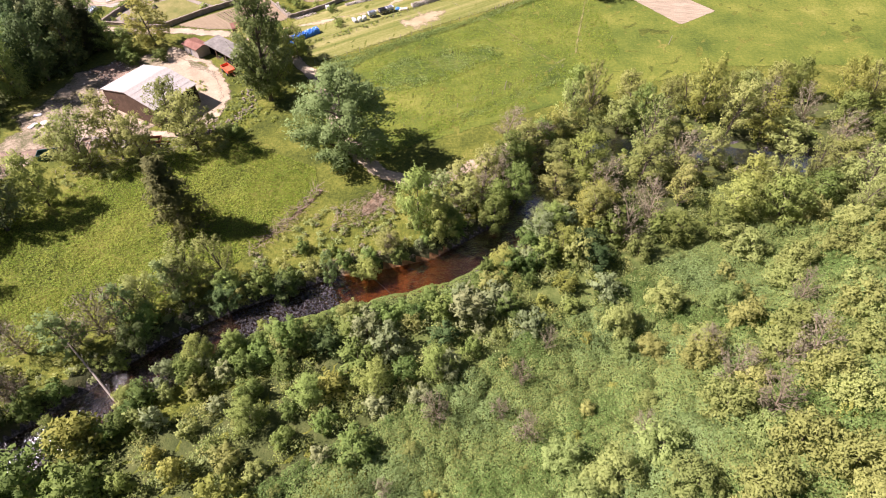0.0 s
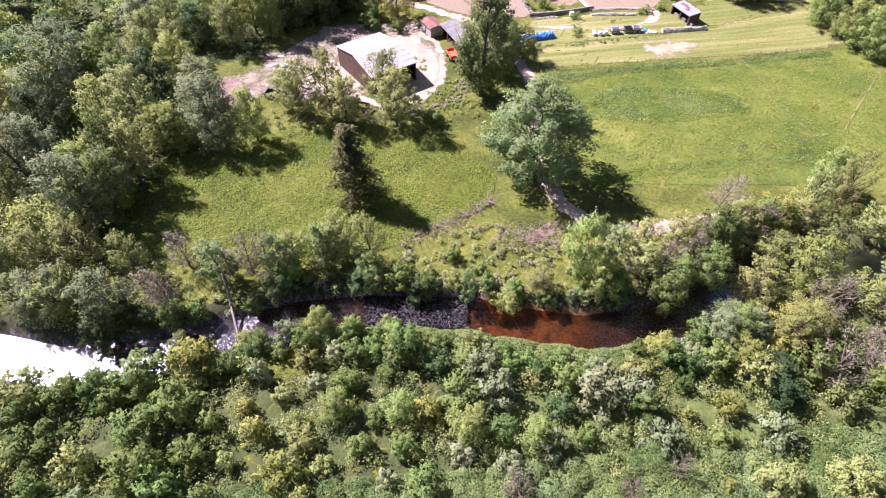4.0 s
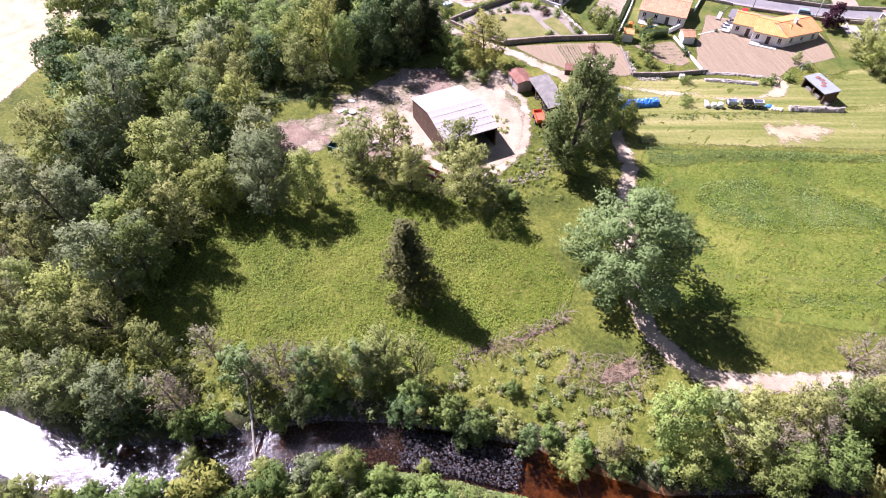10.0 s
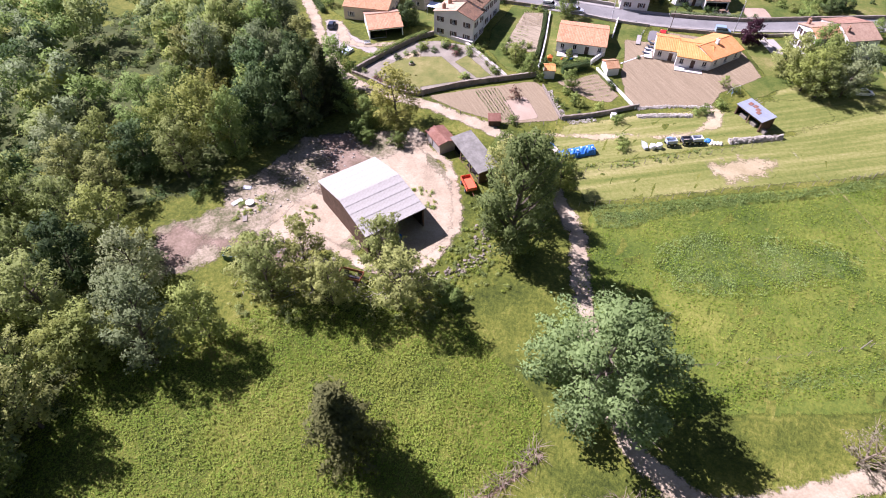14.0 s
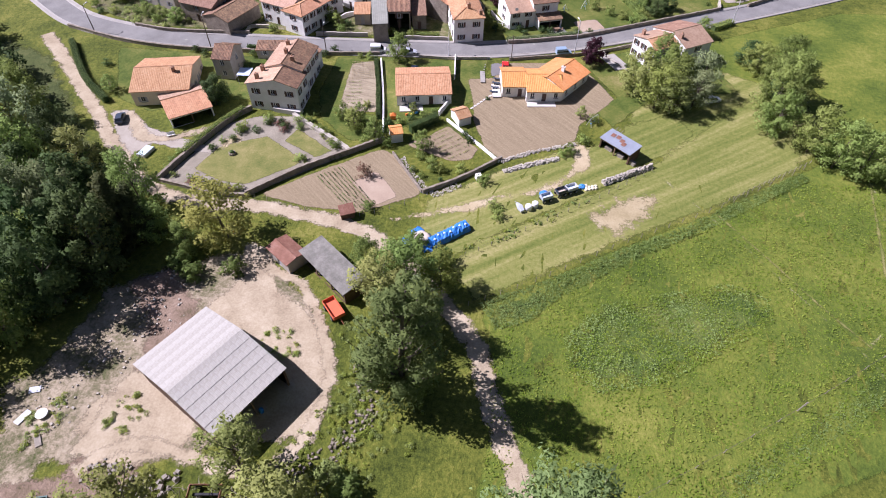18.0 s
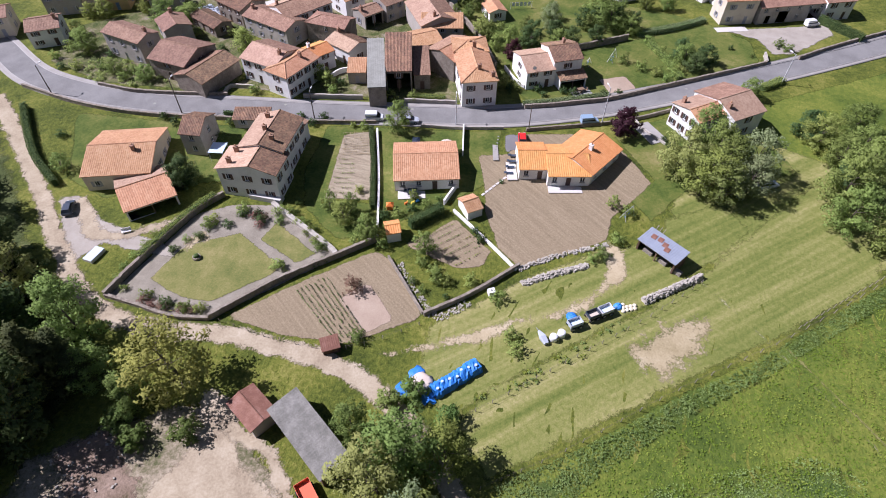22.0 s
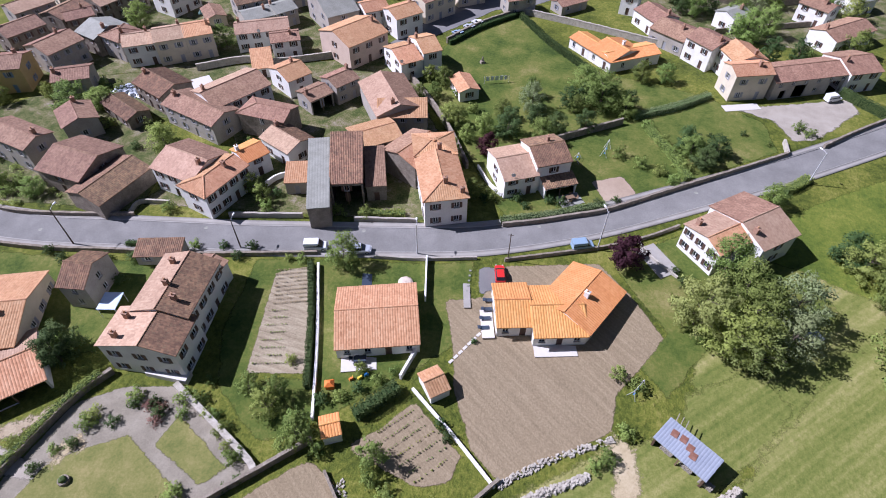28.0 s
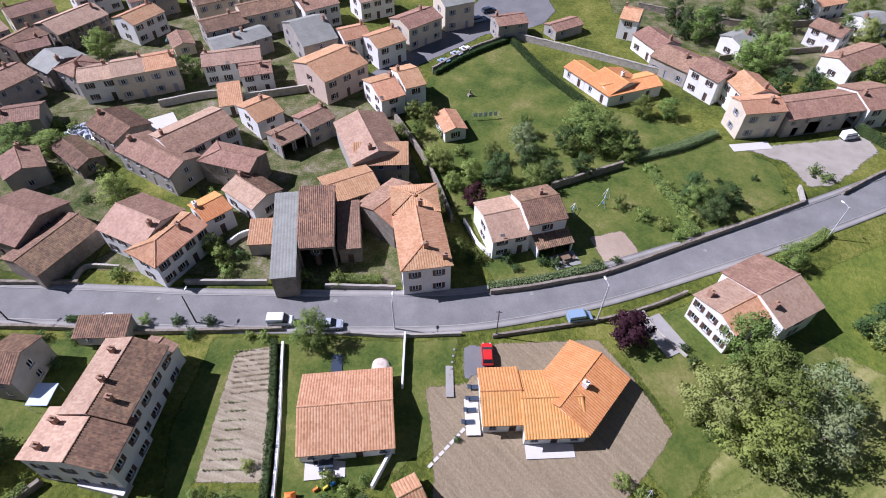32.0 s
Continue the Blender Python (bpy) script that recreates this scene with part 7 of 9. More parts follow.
for k in range(8):
    u = k / 7
    crop_row((-65.0 + 3.9 * u, 156.1 + 3.6 * u), (-55.8 + 3.6 * u, 147.2 + 2.5 * u), "leaf_dark" if k % 2 else "leaf_weed", "straight row of young dark green plants in tilled soil")
for k in range(7):
    u = k / 6
    crop_row((-46.6 + 6.6 * u, 170.6 - 5.4 * u), (-41.0 + 5.6 * u, 175.4 - 6.0 * u), "leaf_weed" if k % 3 else "leaf_yellow", "short row of green vegetables in brown soil")
for k in range(9):
    crop_row((-67.6 + 0.2 * k, 196.4 - 0.8 * k), (-62.0 + 0.19 * k, 197.6 - 0.8 * k), "leaf_straw", "row of small pale plants in the vegetable plot")
for k in range(8):
    crop_row((-66.4 + 0.06 * k, 188.6 - 1.3 * k), (-63.2 + 0.26 * k, 189.2 - 1.3 * k), "leaf_weed", "short row of seedlings in the vegetable plot")


# ---- vehicles ----
def paint(name, colour, rough=0.35):
    return plain(name, colour, rough, 0.0, 0.08)


for paint_name, c in (("car_red", (0.62, 0.03, 0.025)), ("car_blue", (0.26, 0.36, 0.46)), ("car_white", (0.78, 0.79, 0.80)), ("car_dark", (0.045, 0.06, 0.085)), ("car_silver", (0.45, 0.48, 0.52)), ("trailer_orange", (0.66, 0.13, 0.05)), ("cart_rust", (0.30, 0.11, 0.055)), ("skip_teal", (0.035, 0.10, 0.08)), ("tarp_blue", (0.03, 0.20, 0.62)), ("tarp_pale", (0.55, 0.66, 0.78)), ("plastic_white", (0.80, 0.80, 0.78)), ("plastic_orange", (0.75, 0.20, 0.03)), ("plastic_yellow", (0.72, 0.55, 0.05)), ("plastic_blue", (0.05, 0.25, 0.60)), ("cloth_purple", (0.32, 0.07, 0.36)), ("cream_sack", (0.68, 0.62, 0.45)), ("lamp_grey", (0.55, 0.55, 0.55)), ("sand", (0.62, 0.52, 0.42)), ("slab", (0.60, 0.57, 0.52))):
    paint(paint_name, c, 0.35 if "car" in paint_name else 0.6)


def hull(stations):
    """A closed body through cross-sections (x, half width, bottom, belt, top half width, top)."""
    bd = Build()
    v, f = [], []
    for x, w, z0, z1, wt, z2 in stations:
        v += [(x, -w * 0.92, z0), (x, -w, (z0 + z1) / 2), (x, -w, z1), (x, -wt, z2), (x, wt, z2), (x, w, z1), (x, w, (z0 + z1) / 2), (x, w * 0.92, z0)]
    for i in range(len(stations) - 1):
        for j in range(8):
            f.append((i * 8 + j, i * 8 + (j + 1) % 8, (i + 1) * 8 + (j + 1) % 8, (i + 1) * 8 + j)[::-1])
    f.append(tuple(range(8)))
    f.append(tuple(range(len(v) - 8, len(v)))[::-1])
    return bd.add(v, f)


def wheel_at(parent, x, y, r=0.31, w=0.2):
    disc = shared(("disc", r, w), lambda: Build().tube([(0, -w / 2, 0), (0, -w * 0.35, 0), (0, w * 0.35, 0), (0, w / 2, 0)], [r * 0.93, r, r, r * 0.93], 14).mesh("wheel", "dark_rubber"))
    wh = part("wheel", disc, parent, at=Matrix.Translation((x, y, r)))
    part("rim", shared(("rim", r, w), lambda: Build().tube([(0, -w * 0.52, 0), (0, w * 0.52, 0)], [r * 0.58, r * 0.58], 10).mesh("rim", "steel")), wh)


def car(x, y, rz, mat, label, van=False, size=1.0, lift=0.08, group="parked cars"):
    ob = thing("van" if van else "car", on(x, y, rz, lift), label, "van" if van else "car", group)
    key = ("van" if van else "car", mat, size)
    L, W = (1.95, 0.84) if van else (2.0 * size, 0.84)

    def body():
        if van:
            return hull([(-L, W * 0.9, 0.35, 0.75, W * 0.85, 0.8), (-L + 0.08, W, 0.25, 0.95, W * 0.97, 1.0), (L - 1.0, W, 0.25, 0.95, W * 0.97, 1.0), (L - 0.2, W * 0.95, 0.25, 0.8, W * 0.9, 0.86), (L, W * 0.8, 0.35, 0.6, W * 0.75, 0.65)]).mesh("body", mat)
        return hull([(-L, W * 0.85, 0.38, 0.7, W * 0.8, 0.76), (-L + 0.12, W, 0.24, 0.86, W * 0.94, 0.92), (L * 0.45, W, 0.24, 0.86, W * 0.94, 0.92), (L - 0.3, W * 0.95, 0.24, 0.72, W * 0.88, 0.78), (L, W * 0.75, 0.36, 0.55, W * 0.68, 0.6)]).mesh("body", mat)

    def glass():
        if van:
            return hull([(-L + 0.05, W * 0.93, 0.95, 1.3, W * 0.86, 1.72), (L - 1.45, W * 0.93, 0.95, 1.3, W * 0.86, 1.72), (L - 0.75, W * 0.9, 0.9, 0.95, W * 0.84, 1.0)]).mesh("window", "dark_glass")
        return hull([(-L + 0.12, W * 0.9, 0.88, 0.92, W * 0.8, 0.95), (-L + 0.5, W * 0.88, 0.88, 1.1, W * 0.74, 1.38), (L * 0.12, W * 0.88, 0.88, 1.1, W * 0.74, 1.40), (L * 0.5, W * 0.86, 0.86, 0.9, W * 0.78, 0.93)]).mesh("window", "dark_glass")

    def roof():
        if van:
            return hull([(-L + 0.02, W * 0.95, 1.0, 1.5, W * 0.88, 1.8), (L - 1.5, W * 0.95, 1.25, 1.5, W * 0.88, 1.8), (L - 1.35, W * 0.88, 1.6, 1.65, W * 0.84, 1.74)]).mesh("roof", mat)
        return hull([(-L + 0.48, W * 0.74, 1.36, 1.38, W * 0.70, 1.41), (L * 0.12, W * 0.74, 1.38, 1.40, W * 0.70, 1.44)]).mesh("roof", mat)

    part("body", shared(key + ("body",), body), ob)
    part("window", shared(key + ("glass",), glass), ob, "dark tinted glass")
    part("roof", shared(key + ("roof",), roof), ob)
    for sx in (-1, 1):
        for sy in (-1, 1):
            wheel_at(ob, sx * L * 0.62, sy * (W - 0.1))
    for sy in (-1, 1):
        part("headlight", shared("headlight", lambda: Build().box((0, 0, 0), (0.12, 0.26, 0.14)).mesh("headlight", "plastic_white")), ob, at=Matrix.Translation((L - 0.1, sy * W * 0.62, 0.62)))
    return ob


car(-30.6, 199.3, 96, "car_red", "bright red hatchback on the driveway", size=0.95)
car(-16.7, 207.1, 14, "car_blue", "pale blue small van on the pavement", van=True, lift=0.18)
car(-62.2, 201.9, 8, "car_white", "white small van beside the hedge", van=True, lift=0.18)
car(-54.6, 202.0, 8, "car_silver", "silver car half hidden by a tree", lift=0.18)
car(43.9, 260.9, 20, "car_white", "white van on the farm forecourt", van=True)
car(-39.9, 289.8, 140, "car_white", "white car parked on the square")
car(-42.0, 286.9, 140, "car_silver", "silver car parked on the square")
car(-44.8, 282.9, 140, "car_blue", "blue car parked on the square")
car(-35.0, 313.7, 30, "car_dark", "dark car parked by a house", size=1.05)
car(-37.6, 307.5, 30, "car_blue", "blue-grey car parked by a house")
car(-62.7, 283.0, 35, "car_white", "white car in the side street")
car(-112.6, 168.5, 110, "car_dark", "dark blue car on the gravel drive")
car(16.4, 192.1, 20, "car_white", "white car parked under trees")
car(8.8, 289.8, 35, "car_dark", "dark car under the barn roof")


def trailer(x, y, rz, mat, inside_mat, label, L=4.0, W=2.0):
    """An open tipping trailer: bed, four sides, drawbar and wheels."""
    ob = thing("trailer", on(x, y, rz), label, "trailer", "farm trailers")
    part("bed", Build().box((0, 0, 0.85), (L, W, 0.12)).mesh("bed", inside_mat), ob)
    for s in (-1, 1):
        part("side", Build().box((0, s * (W / 2 - 0.03), 1.2), (L, 0.06, 0.6)).mesh("side", mat), ob)
        part("end", Build().box((s * (L / 2 - 0.03), 0, 1.2), (0.06, W - 0.12, 0.6)).mesh("end", mat), ob)
    part("drawbar", Build().tube([(L / 2, 0, 0.75), (L / 2 + 1.2, 0, 0.5)], [0.06, 0.05], 6).mesh("drawbar", "cart_rust"), ob)
    part("axle", Build().box((0, 0, 0.6), (L * 0.8, 0.3, 0.4)).mesh("axle", "dark_rubber"), ob)
    for sx in (-0.3, 0.3):
        for sy in (-1, 1):
            wheel_at(ob, sx * L, sy * (W / 2 + 0.05), 0.42, 0.26)


trailer(-53.3, 125.0, -48, "trailer_orange", "trailer_orange", "orange-red open farm trailer beside the shed")
trailer(-61.7, 95.7, 8, "cart_rust", "straw_soil", "rusty old farm cart under the trees")
trailer(-20.4, 155.6, 30, "car_silver", "tarp_pale", "small grey trailer with a tarpaulin", 2.2, 1.3)
trailer(-17.6, 157.6, 32, "car_dark", "sand", "small dark box trailer", 2.0, 1.3)
trailer(-15.6, 158.8, 32, "lamp_grey", "tarp_pale", "small grey trailer with goods", 2.2, 1.4)
tub = thing("tub", on(-88.2, 102.9, 20), "white round tub lying among scrap", "tub")
part("rim", Build().tube([(0, 0, 0), (0, 0, 0.35), (0, 0, 0.5)], [0.5, 0.75, 0.8], 14).mesh("rim", "plastic_white"), tub)
part("bottom", Build().tube([(0, 0, 0.5), (0, 0, 0.52)], [0.62, 0.6], 14).mesh("bottom", "lamp_grey"), tub)
for px, py, rz, L, W, pm, pl in ((-90.6, 102.2, 70, 2.2, 1.0, "lamp_grey", "grey sheet lying among scrap"), (-91.5, 106.2, 20, 1.6, 1.0, "car_silver", "grey metal sheet lying among scrap"), (-86.6, 99.4, 130, 1.8, 0.8, "dead_wood", "weathered board lying on the ground")):
    thing("panel", on(px, py, rz, 0.05), pl, "panel", "scrap panels", data=Build().box((0, 0, 0.1), (L, W, 0.12), 0, 0.96).mesh("panel", pm))
skip = thing("skip", on(-81.8, 91.3, 15), "dark green metal skip on rough ground", "skip")
part("floor", Build().box((0, 0, 0.16), (3.5, 2.0, 0.12)).mesh("floor", "skip_teal"), skip)
for s in (-1, 1):
    part("side", Build().box((0, s * 1.02, 0.74), (3.64, 0.08, 1.28)).mesh("side", "skip_teal"), skip)
    part("end", Build().box((s * 1.78, 0, 0.74), (0.08, 1.96, 1.28)).mesh("end", "skip_teal"), skip)
    part("rim", Build().box((0, s * 1.1, 1.34), (3.7, 0.09, 0.1)).mesh("rim", "skip_teal"), skip)


def lump(r, squash, seed, mat, name, rough=0.15, flat=0.5):
    """A soft uneven heap, closed below."""
    rng = random.Random(seed)
    bd = Build()
    n, m = 16, 7
    v, f = [], []
    for j in range(m):
        a = j / (m - 1) * math.pi / 2
        for i in range(n):
            q = r * (1 + rng.uniform(-rough, rough) * math.cos(a))
            v.append((q * math.cos(a) ** flat * math.cos(2 * math.pi * i / n), q * math.cos(a) ** flat * math.sin(2 * math.pi * i / n), max(0, r * squash * math.sin(a) * (1 + rng.uniform(-rough, rough) * 0.5)) - (0.1 if j == 0 else 0)))
    for j in range(m - 1):
        for i in range(n):
            f.append((j * n + i, j * n + (i + 1) % n, (j + 1) * n + (i + 1) % n, (j + 1) * n + i))
    f.append(tuple(range((m - 1) * n, m * n)))
    bd.add(v, f)
    return bd.mesh(name, mat, True)


# ---- the row of bales and goods along the fence ----
tarp = thing("covered_bales", on(-37.4, 143.9, 42), "long row of bales under a blue tarpaulin", "bales")
rng = random.Random(4)
v, f = [], []
for i in range(27):
    for j in range(9):
        a = math.pi * j / 8
        k = 1 + rng.uniform(-0.12, 0.12)
        v.append((-3.9 + 0.3 * i + rng.uniform(-0.06, 0.06), -1.15 * math.cos(a) * k, max(-0.05, 1.35 * math.sin(a) ** 0.6 * k) if 0 < j < 8 else -0.05))
f = [(i * 9 + j, (i + 1) * 9 + j, (i + 1) * 9 + j + 1, i * 9 + j + 1) for i in range(26) for j in range(8)] + [tuple(range(9)), tuple(range(26 * 9, 27 * 9))[::-1]]
part("tarpaulin", mesh_of("tarpaulin", v, f, ("tarp_blue",)), tarp, "creased blue tarpaulin")
# pale discs added to paint bright creases and glints on the tarpaulin
for k in range(7):
    part("disc", shared(("glint_disc",), lambda: Build().tube([(0, 0, 0), (0, 0, 0.16)], [0.24, 0.2], 10).mesh("disc", "tarp_pale")), tarp, at=pose(-3.3 + 1.1 * k, (-0.3, 0.25, 0)[k % 3], 1.33, 0, 0, 0))
thing("sand_mound", on(-42.2, 142.6), "low tan heap of sand half covered", "heap", data=lump(1.7, 0.35, 3, "sand", "sand_mound"))
for k, (dx, dy) in enumerate(((-44.6, 141.2), (-43.0, 144.2), (-40.9, 140.8))):
    thing("tarpaulin", on(dx, dy, 40 * k), "crumpled blue tarpaulin on the grass", "tarpaulin", "loose tarpaulins", data=lump(1.2, 0.18, 9 + k, "tarp_blue", "tarpaulin", 0.4, 0.9))
bale = Build().tube([(0, 0, 0), (0, 0, 0.1), (0, 0, 1.0), (0, 0, 1.1)], [0.52, 0.62, 0.62, 0.52], 14).mesh("wrapped_bale", "plastic_white", True)
for bx, by in ((-23.6, 152.7), (-22.4, 153.6)):
    thing("wrapped_bale", on(bx, by), "round white plastic-wrapped bale", "bale", "white bales", data=bale)
boat = thing("machine", on(-25.2, 152.6, 120), "small grey farm machine under a cover", "machine")
part("body", hull([(-1.2, 0.4, 0.2, 0.5, 0.3, 0.7), (0, 0.55, 0.15, 0.6, 0.4, 0.95), (1.3, 0.2, 0.3, 0.5, 0.1, 0.6)]).mesh("body", "car_silver"), boat)
part("shaft", Build().tube([(1.2, 0, 0.5), (2.0, 0, 0.3)], [0.05, 0.04], 5).mesh("shaft", "steel"), boat)
thing("tarpaulin", on(-20.7, 157.2, 20), "bright blue tarpaulin over goods", "tarpaulin", "loose tarpaulins", data=lump(0.9, 0.75, 21, "tarp_blue", "tarpaulin", 0.2, 0.6))
thing("tarpaulin", on(-13.4, 160.4, 20), "dark blue tarpaulin over goods", "tarpaulin", "loose tarpaulins", data=lump(0.7, 0.8, 22, "plastic_blue", "tarpaulin", 0.2, 0.6))
for k in range(9):
    thing("sack", on(-12.6 + 0.62 * (k % 4), 159.6 + 0.62 * (k // 4) + 0.25 * (k % 4), 25 * k), "cream filled sack in a pile", "sack", "pile of sacks", data=lump(0.36, 1.0, 40 + k, "cream_sack", "sack", 0.12, 0.5))
tank = thing("water_tank", on(-33.6, 160.0, 25), "white cube water tank on the grass", "tank")
part("tank", Build().box((0, 0, 0.62), (1.15, 1.0, 1.0), 0, 0.97).mesh("tank", "plastic_white"), tank)
part("pallet", Build().box((0, 0, 0.06), (1.2, 1.05, 0.13)).mesh("pallet", "wood"), tank)
part("cap", Build().tube([(0, 0, 1.1), (0, 0, 1.2)], [0.12, 0.12], 10).mesh("cap", "dark_rubber"), tank)

# firewood under and beside the woodshed
rng = random.Random(8)
log = Build().tube([(0, -0.4, 0), (0, 0.4, 0)], [0.11, 0.1], 7).mesh("log", "dead_wood")
for k in range(3):
    stack = thing("firewood_stack", pose(-7.4 + 2.1 * k, 172.9 - 2.0 * k, float(gz(-8 + 2 * k, 171)), 0, 0, -43), "stack of split firewood under the shed roof", "firewood", "firewood stacks")
    for i in range(8):
        for j in range(4):
            part("log", log, stack, at=pose(-0.85 + 0.22 * i + 0.1 * (j % 2), rng.uniform(-0.05, 0.05), 0.1 + 0.19 * j))
for k in range(3):
    part("beam", Build().box((0, 0, 0), (0.1, 1.8, 0.1)).mesh("beam", "dead_wood"), bpy.data.objects["woodshed"], at=pose(-3.2 + 0.7 * k, 2.4, 2.95, 0, 0, 12))
for k, (a, b2) in enumerate(((-2.2, 0.3), (-1.0, 0.5), (0.2, 0.1), (1.0, -0.5))):
    part("rusty_sheet", Build().box((0, 0, 0), (0.9, 1.0, 0.03)).mesh("rusty_sheet", "rusty_sheet"), bpy.data.objects["woodshed"], "rusty patch sheet", at=pose(a, b2, 2.6 + 0.17 + (b2 + 1.7) * 0.12 + 0.06, 6.8, 0, 8))


# ---- lamps and poles ----
def street_lamp(x, y, h, towards, wooden, label):
    ob = thing("street_lamp", on(x, y, towards), label, "street lamp", "lamps along the road")
    part("pole", Build().tube([(0, 0, -0.3), (0, 0, h)], [0.13, 0.08], 8).mesh("pole", "bark" if wooden else "lamp_grey"), ob)
    part("arm", Build().tube([(0, 0, h - 0.25), (0.5, 0, h), (1.1, 0, h + 0.08)], [0.05, 0.04, 0.04], 6).mesh("arm", "lamp_grey"), ob)
    part("lamp_head", hull([(1.0, 0.1, h, h + 0.06, 0.07, h + 0.14), (1.35, 0.17, h - 0.02, h + 0.07, 0.1, h + 0.18), (1.7, 0.1, h + 0.01, h + 0.06, 0.06, h + 0.12)]).mesh("lamp_head", "plastic_white"), ob)


for lx, ly, lh, lt, wd in ((-104.3, 198.4, 8.3, 90, True), (-75.3, 200.8, 6.6, 90, True), (-44.8, 202.6, 7.0, 95, False), (-14.1, 207.0, 9.0, 110, False), (28.2, 229.4, 7.5, 120, False), (-136.9, 201.4, 7.0, 80, True)):
    street_lamp(lx, ly, lh, lt, wd, "street lamp on a dark wooden pole" if wd else "street lamp on a grey metal pole")
pole = thing("utility_pole", on(-29.4, 202.8), "thin dark utility pole by the driveway", "pole")
part("pole", Build().tube([(0, 0, -0.3), (0, 0, 6.5)], [0.1, 0.07], 8).mesh("pole", "bark"), pole)
part("crossarm", Build().box((0, 0, 6.2), (0.9, 0.08, 0.08)).mesh("crossarm", "bark"), pole)
for px, py in ((14.6, 117.4), (60, 140)):
    pole = thing("utility_pole", on(px, py), "leaning wooden pole in the meadow", "pole")
    part("pole", Build().tube([(0, 0, -0.3), (0.3, 0.1, 2.4)], [0.1, 0.07], 8).mesh("pole", "dead_wood"), pole)

# manhole covers in the road
cover = Build().tube([(0, 0, 0.02), (0, 0, 0.075)], [0.36, 0.36], 16).mesh("manhole_cover", "slate_sheet")
for mx, my in ((-112, 201.0), (-83, 204.6), (-55, 207.0), (-24, 211.6), (6, 224.2)):
    thing("manhole_cover", on(mx, my), "round iron manhole cover in the road", "manhole cover", "manhole covers", data=cover)


# ---- terraces and garden furniture ----
def slab_floor(name, x, y, L, W, rz, label, mat="slab", h=0.12, lift=0.0):
    return thing(name, on(x, y, rz, lift), label, "terrace", kind="structure", data=Build().box((0, 0, h / 2 - 0.05), (L, W, h + 0.1)).mesh(name, mat))


def garden_table(x, y, rz, mat, label, L=1.6, W=0.9, lift=0.12):
    ob = thing("garden_table", on(x, y, rz, lift), label, "table", "garden tables")
    part("tabletop", Build().box((0, 0, 0.73), (L, W, 0.05)).mesh("tabletop", mat), ob)
    for sx in (-1, 1):
        for sy in (-1, 1):
            part("leg", shared(("leg", mat), lambda: Build().box((0, 0, 0.355), (0.06, 0.06, 0.71)).mesh("leg", mat)), ob, at=Matrix.Translation((sx * (L / 2 - 0.1), sy * (W / 2 - 0.1), 0)))


def garden_chair(x, y, rz, mat, label, lift=0.12):
    ob = thing("garden_chair", on(x, y, rz, lift), label, "chair", "garden chairs")
    part("seat", shared(("seat", mat), lambda: Build().box((0, 0, 0.43), (0.5, 0.5, 0.05)).mesh("seat", mat)), ob)
    part("backrest", shared(("backrest", mat), lambda: Build().box((0, 0.24, 0.72), (0.5, 0.05, 0.5)).mesh("backrest", mat)), ob)
    for sx in (-1, 1):
        for sy in (-1, 1):
            part("leg", shared(("cleg", mat), lambda: Build().box((0, 0, 0.2), (0.05, 0.05, 0.4)).mesh("leg", mat)), ob, at=Matrix.Translation((sx * 0.21, sy * 0.21, 0)))


def lounger(x, y, rz, mat, label, lift=0.12):
    ob = thing("sun_lounger", on(x, y, rz, lift), label, "lounger", "sun loungers")
    part("frame", Build().box((0, 0, 0.3), (0.65, 1.4, 0.07)).mesh("frame", mat), ob)
    part("backrest", Build().box((0, 0.85, 0.48), (0.62, 0.5, 0.06)).mesh("backrest", mat), ob)
    for sx in (-1, 1):
        for sy in (-1, 1):
            part("leg", shared(("lleg", mat), lambda: Build().box((0, 0, 0.14), (0.05, 0.05, 0.28)).mesh("leg", mat)), ob, at=Matrix.Translation((sx * 0.28, sy * 0.6, 0)))


slab_floor("terrace", -50.6, 181.4, 5.2, 2.9, 11, "white tiled terrace behind the bungalow")
slab_floor("terrace", -21.8, 186.6, 6.4, 2.6, 8, "white tiled terrace of the new bungalow")
slab_floor("terrace", -32.4, 191.4, 1.9, 8.4, 8, "white terrace along the bungalow's side")
slab_floor("terrace", -18.2, 219.4, 4.6, 3.2, 25, "dark wooden terrace in the garden", "slate_sheet")
slab_floor("terrace", -7.2, 271.0, 5.0, 3.0, -53, "pale terrace in front of the far bungalow", "court_gravel")
slab_floor("terrace", -77.4, 176.4, 6.4, 1.6, -6, "pale balcony terrace below the manor", "slab", 1.0)
slab_floor("terrace", -4.2, 205.6, 4.0, 7.0, 30, "pinkish paved terrace beside the farmhouse", "pavement_concrete")
slab_floor("terrace", 22.2, 255.6, 8.5, 2.4, 13, "white concrete apron before the stone farmhouse")
slab_floor("terrace", -103.2, 251.0, 5.4, 6.6, 38, "pale concrete courtyard between old houses", "slab", 0.08)
slab_floor("driveway", -52.4, 197.2, 1.6, 6.0, 8, "dark blue paved path to the bungalow", "car_dark", 0.06)
slab_floor("terrace", -46.0, 198.2, 3.2, 4.6, 8, "pale concrete yard in front of the bungalow", "court_gravel", 0.06)
slab_floor("path", -35.9, 196.6, 1.1, 8.6, 6, "pale curved path beside the driveway", "pavement_concrete", 0.08)
thing("sand_mound", on(-45.8, 196.2), "rounded heap of pale sand by the bungalow", "heap", data=lump(1.3, 0.45, 6, "sand", "sand_mound"))
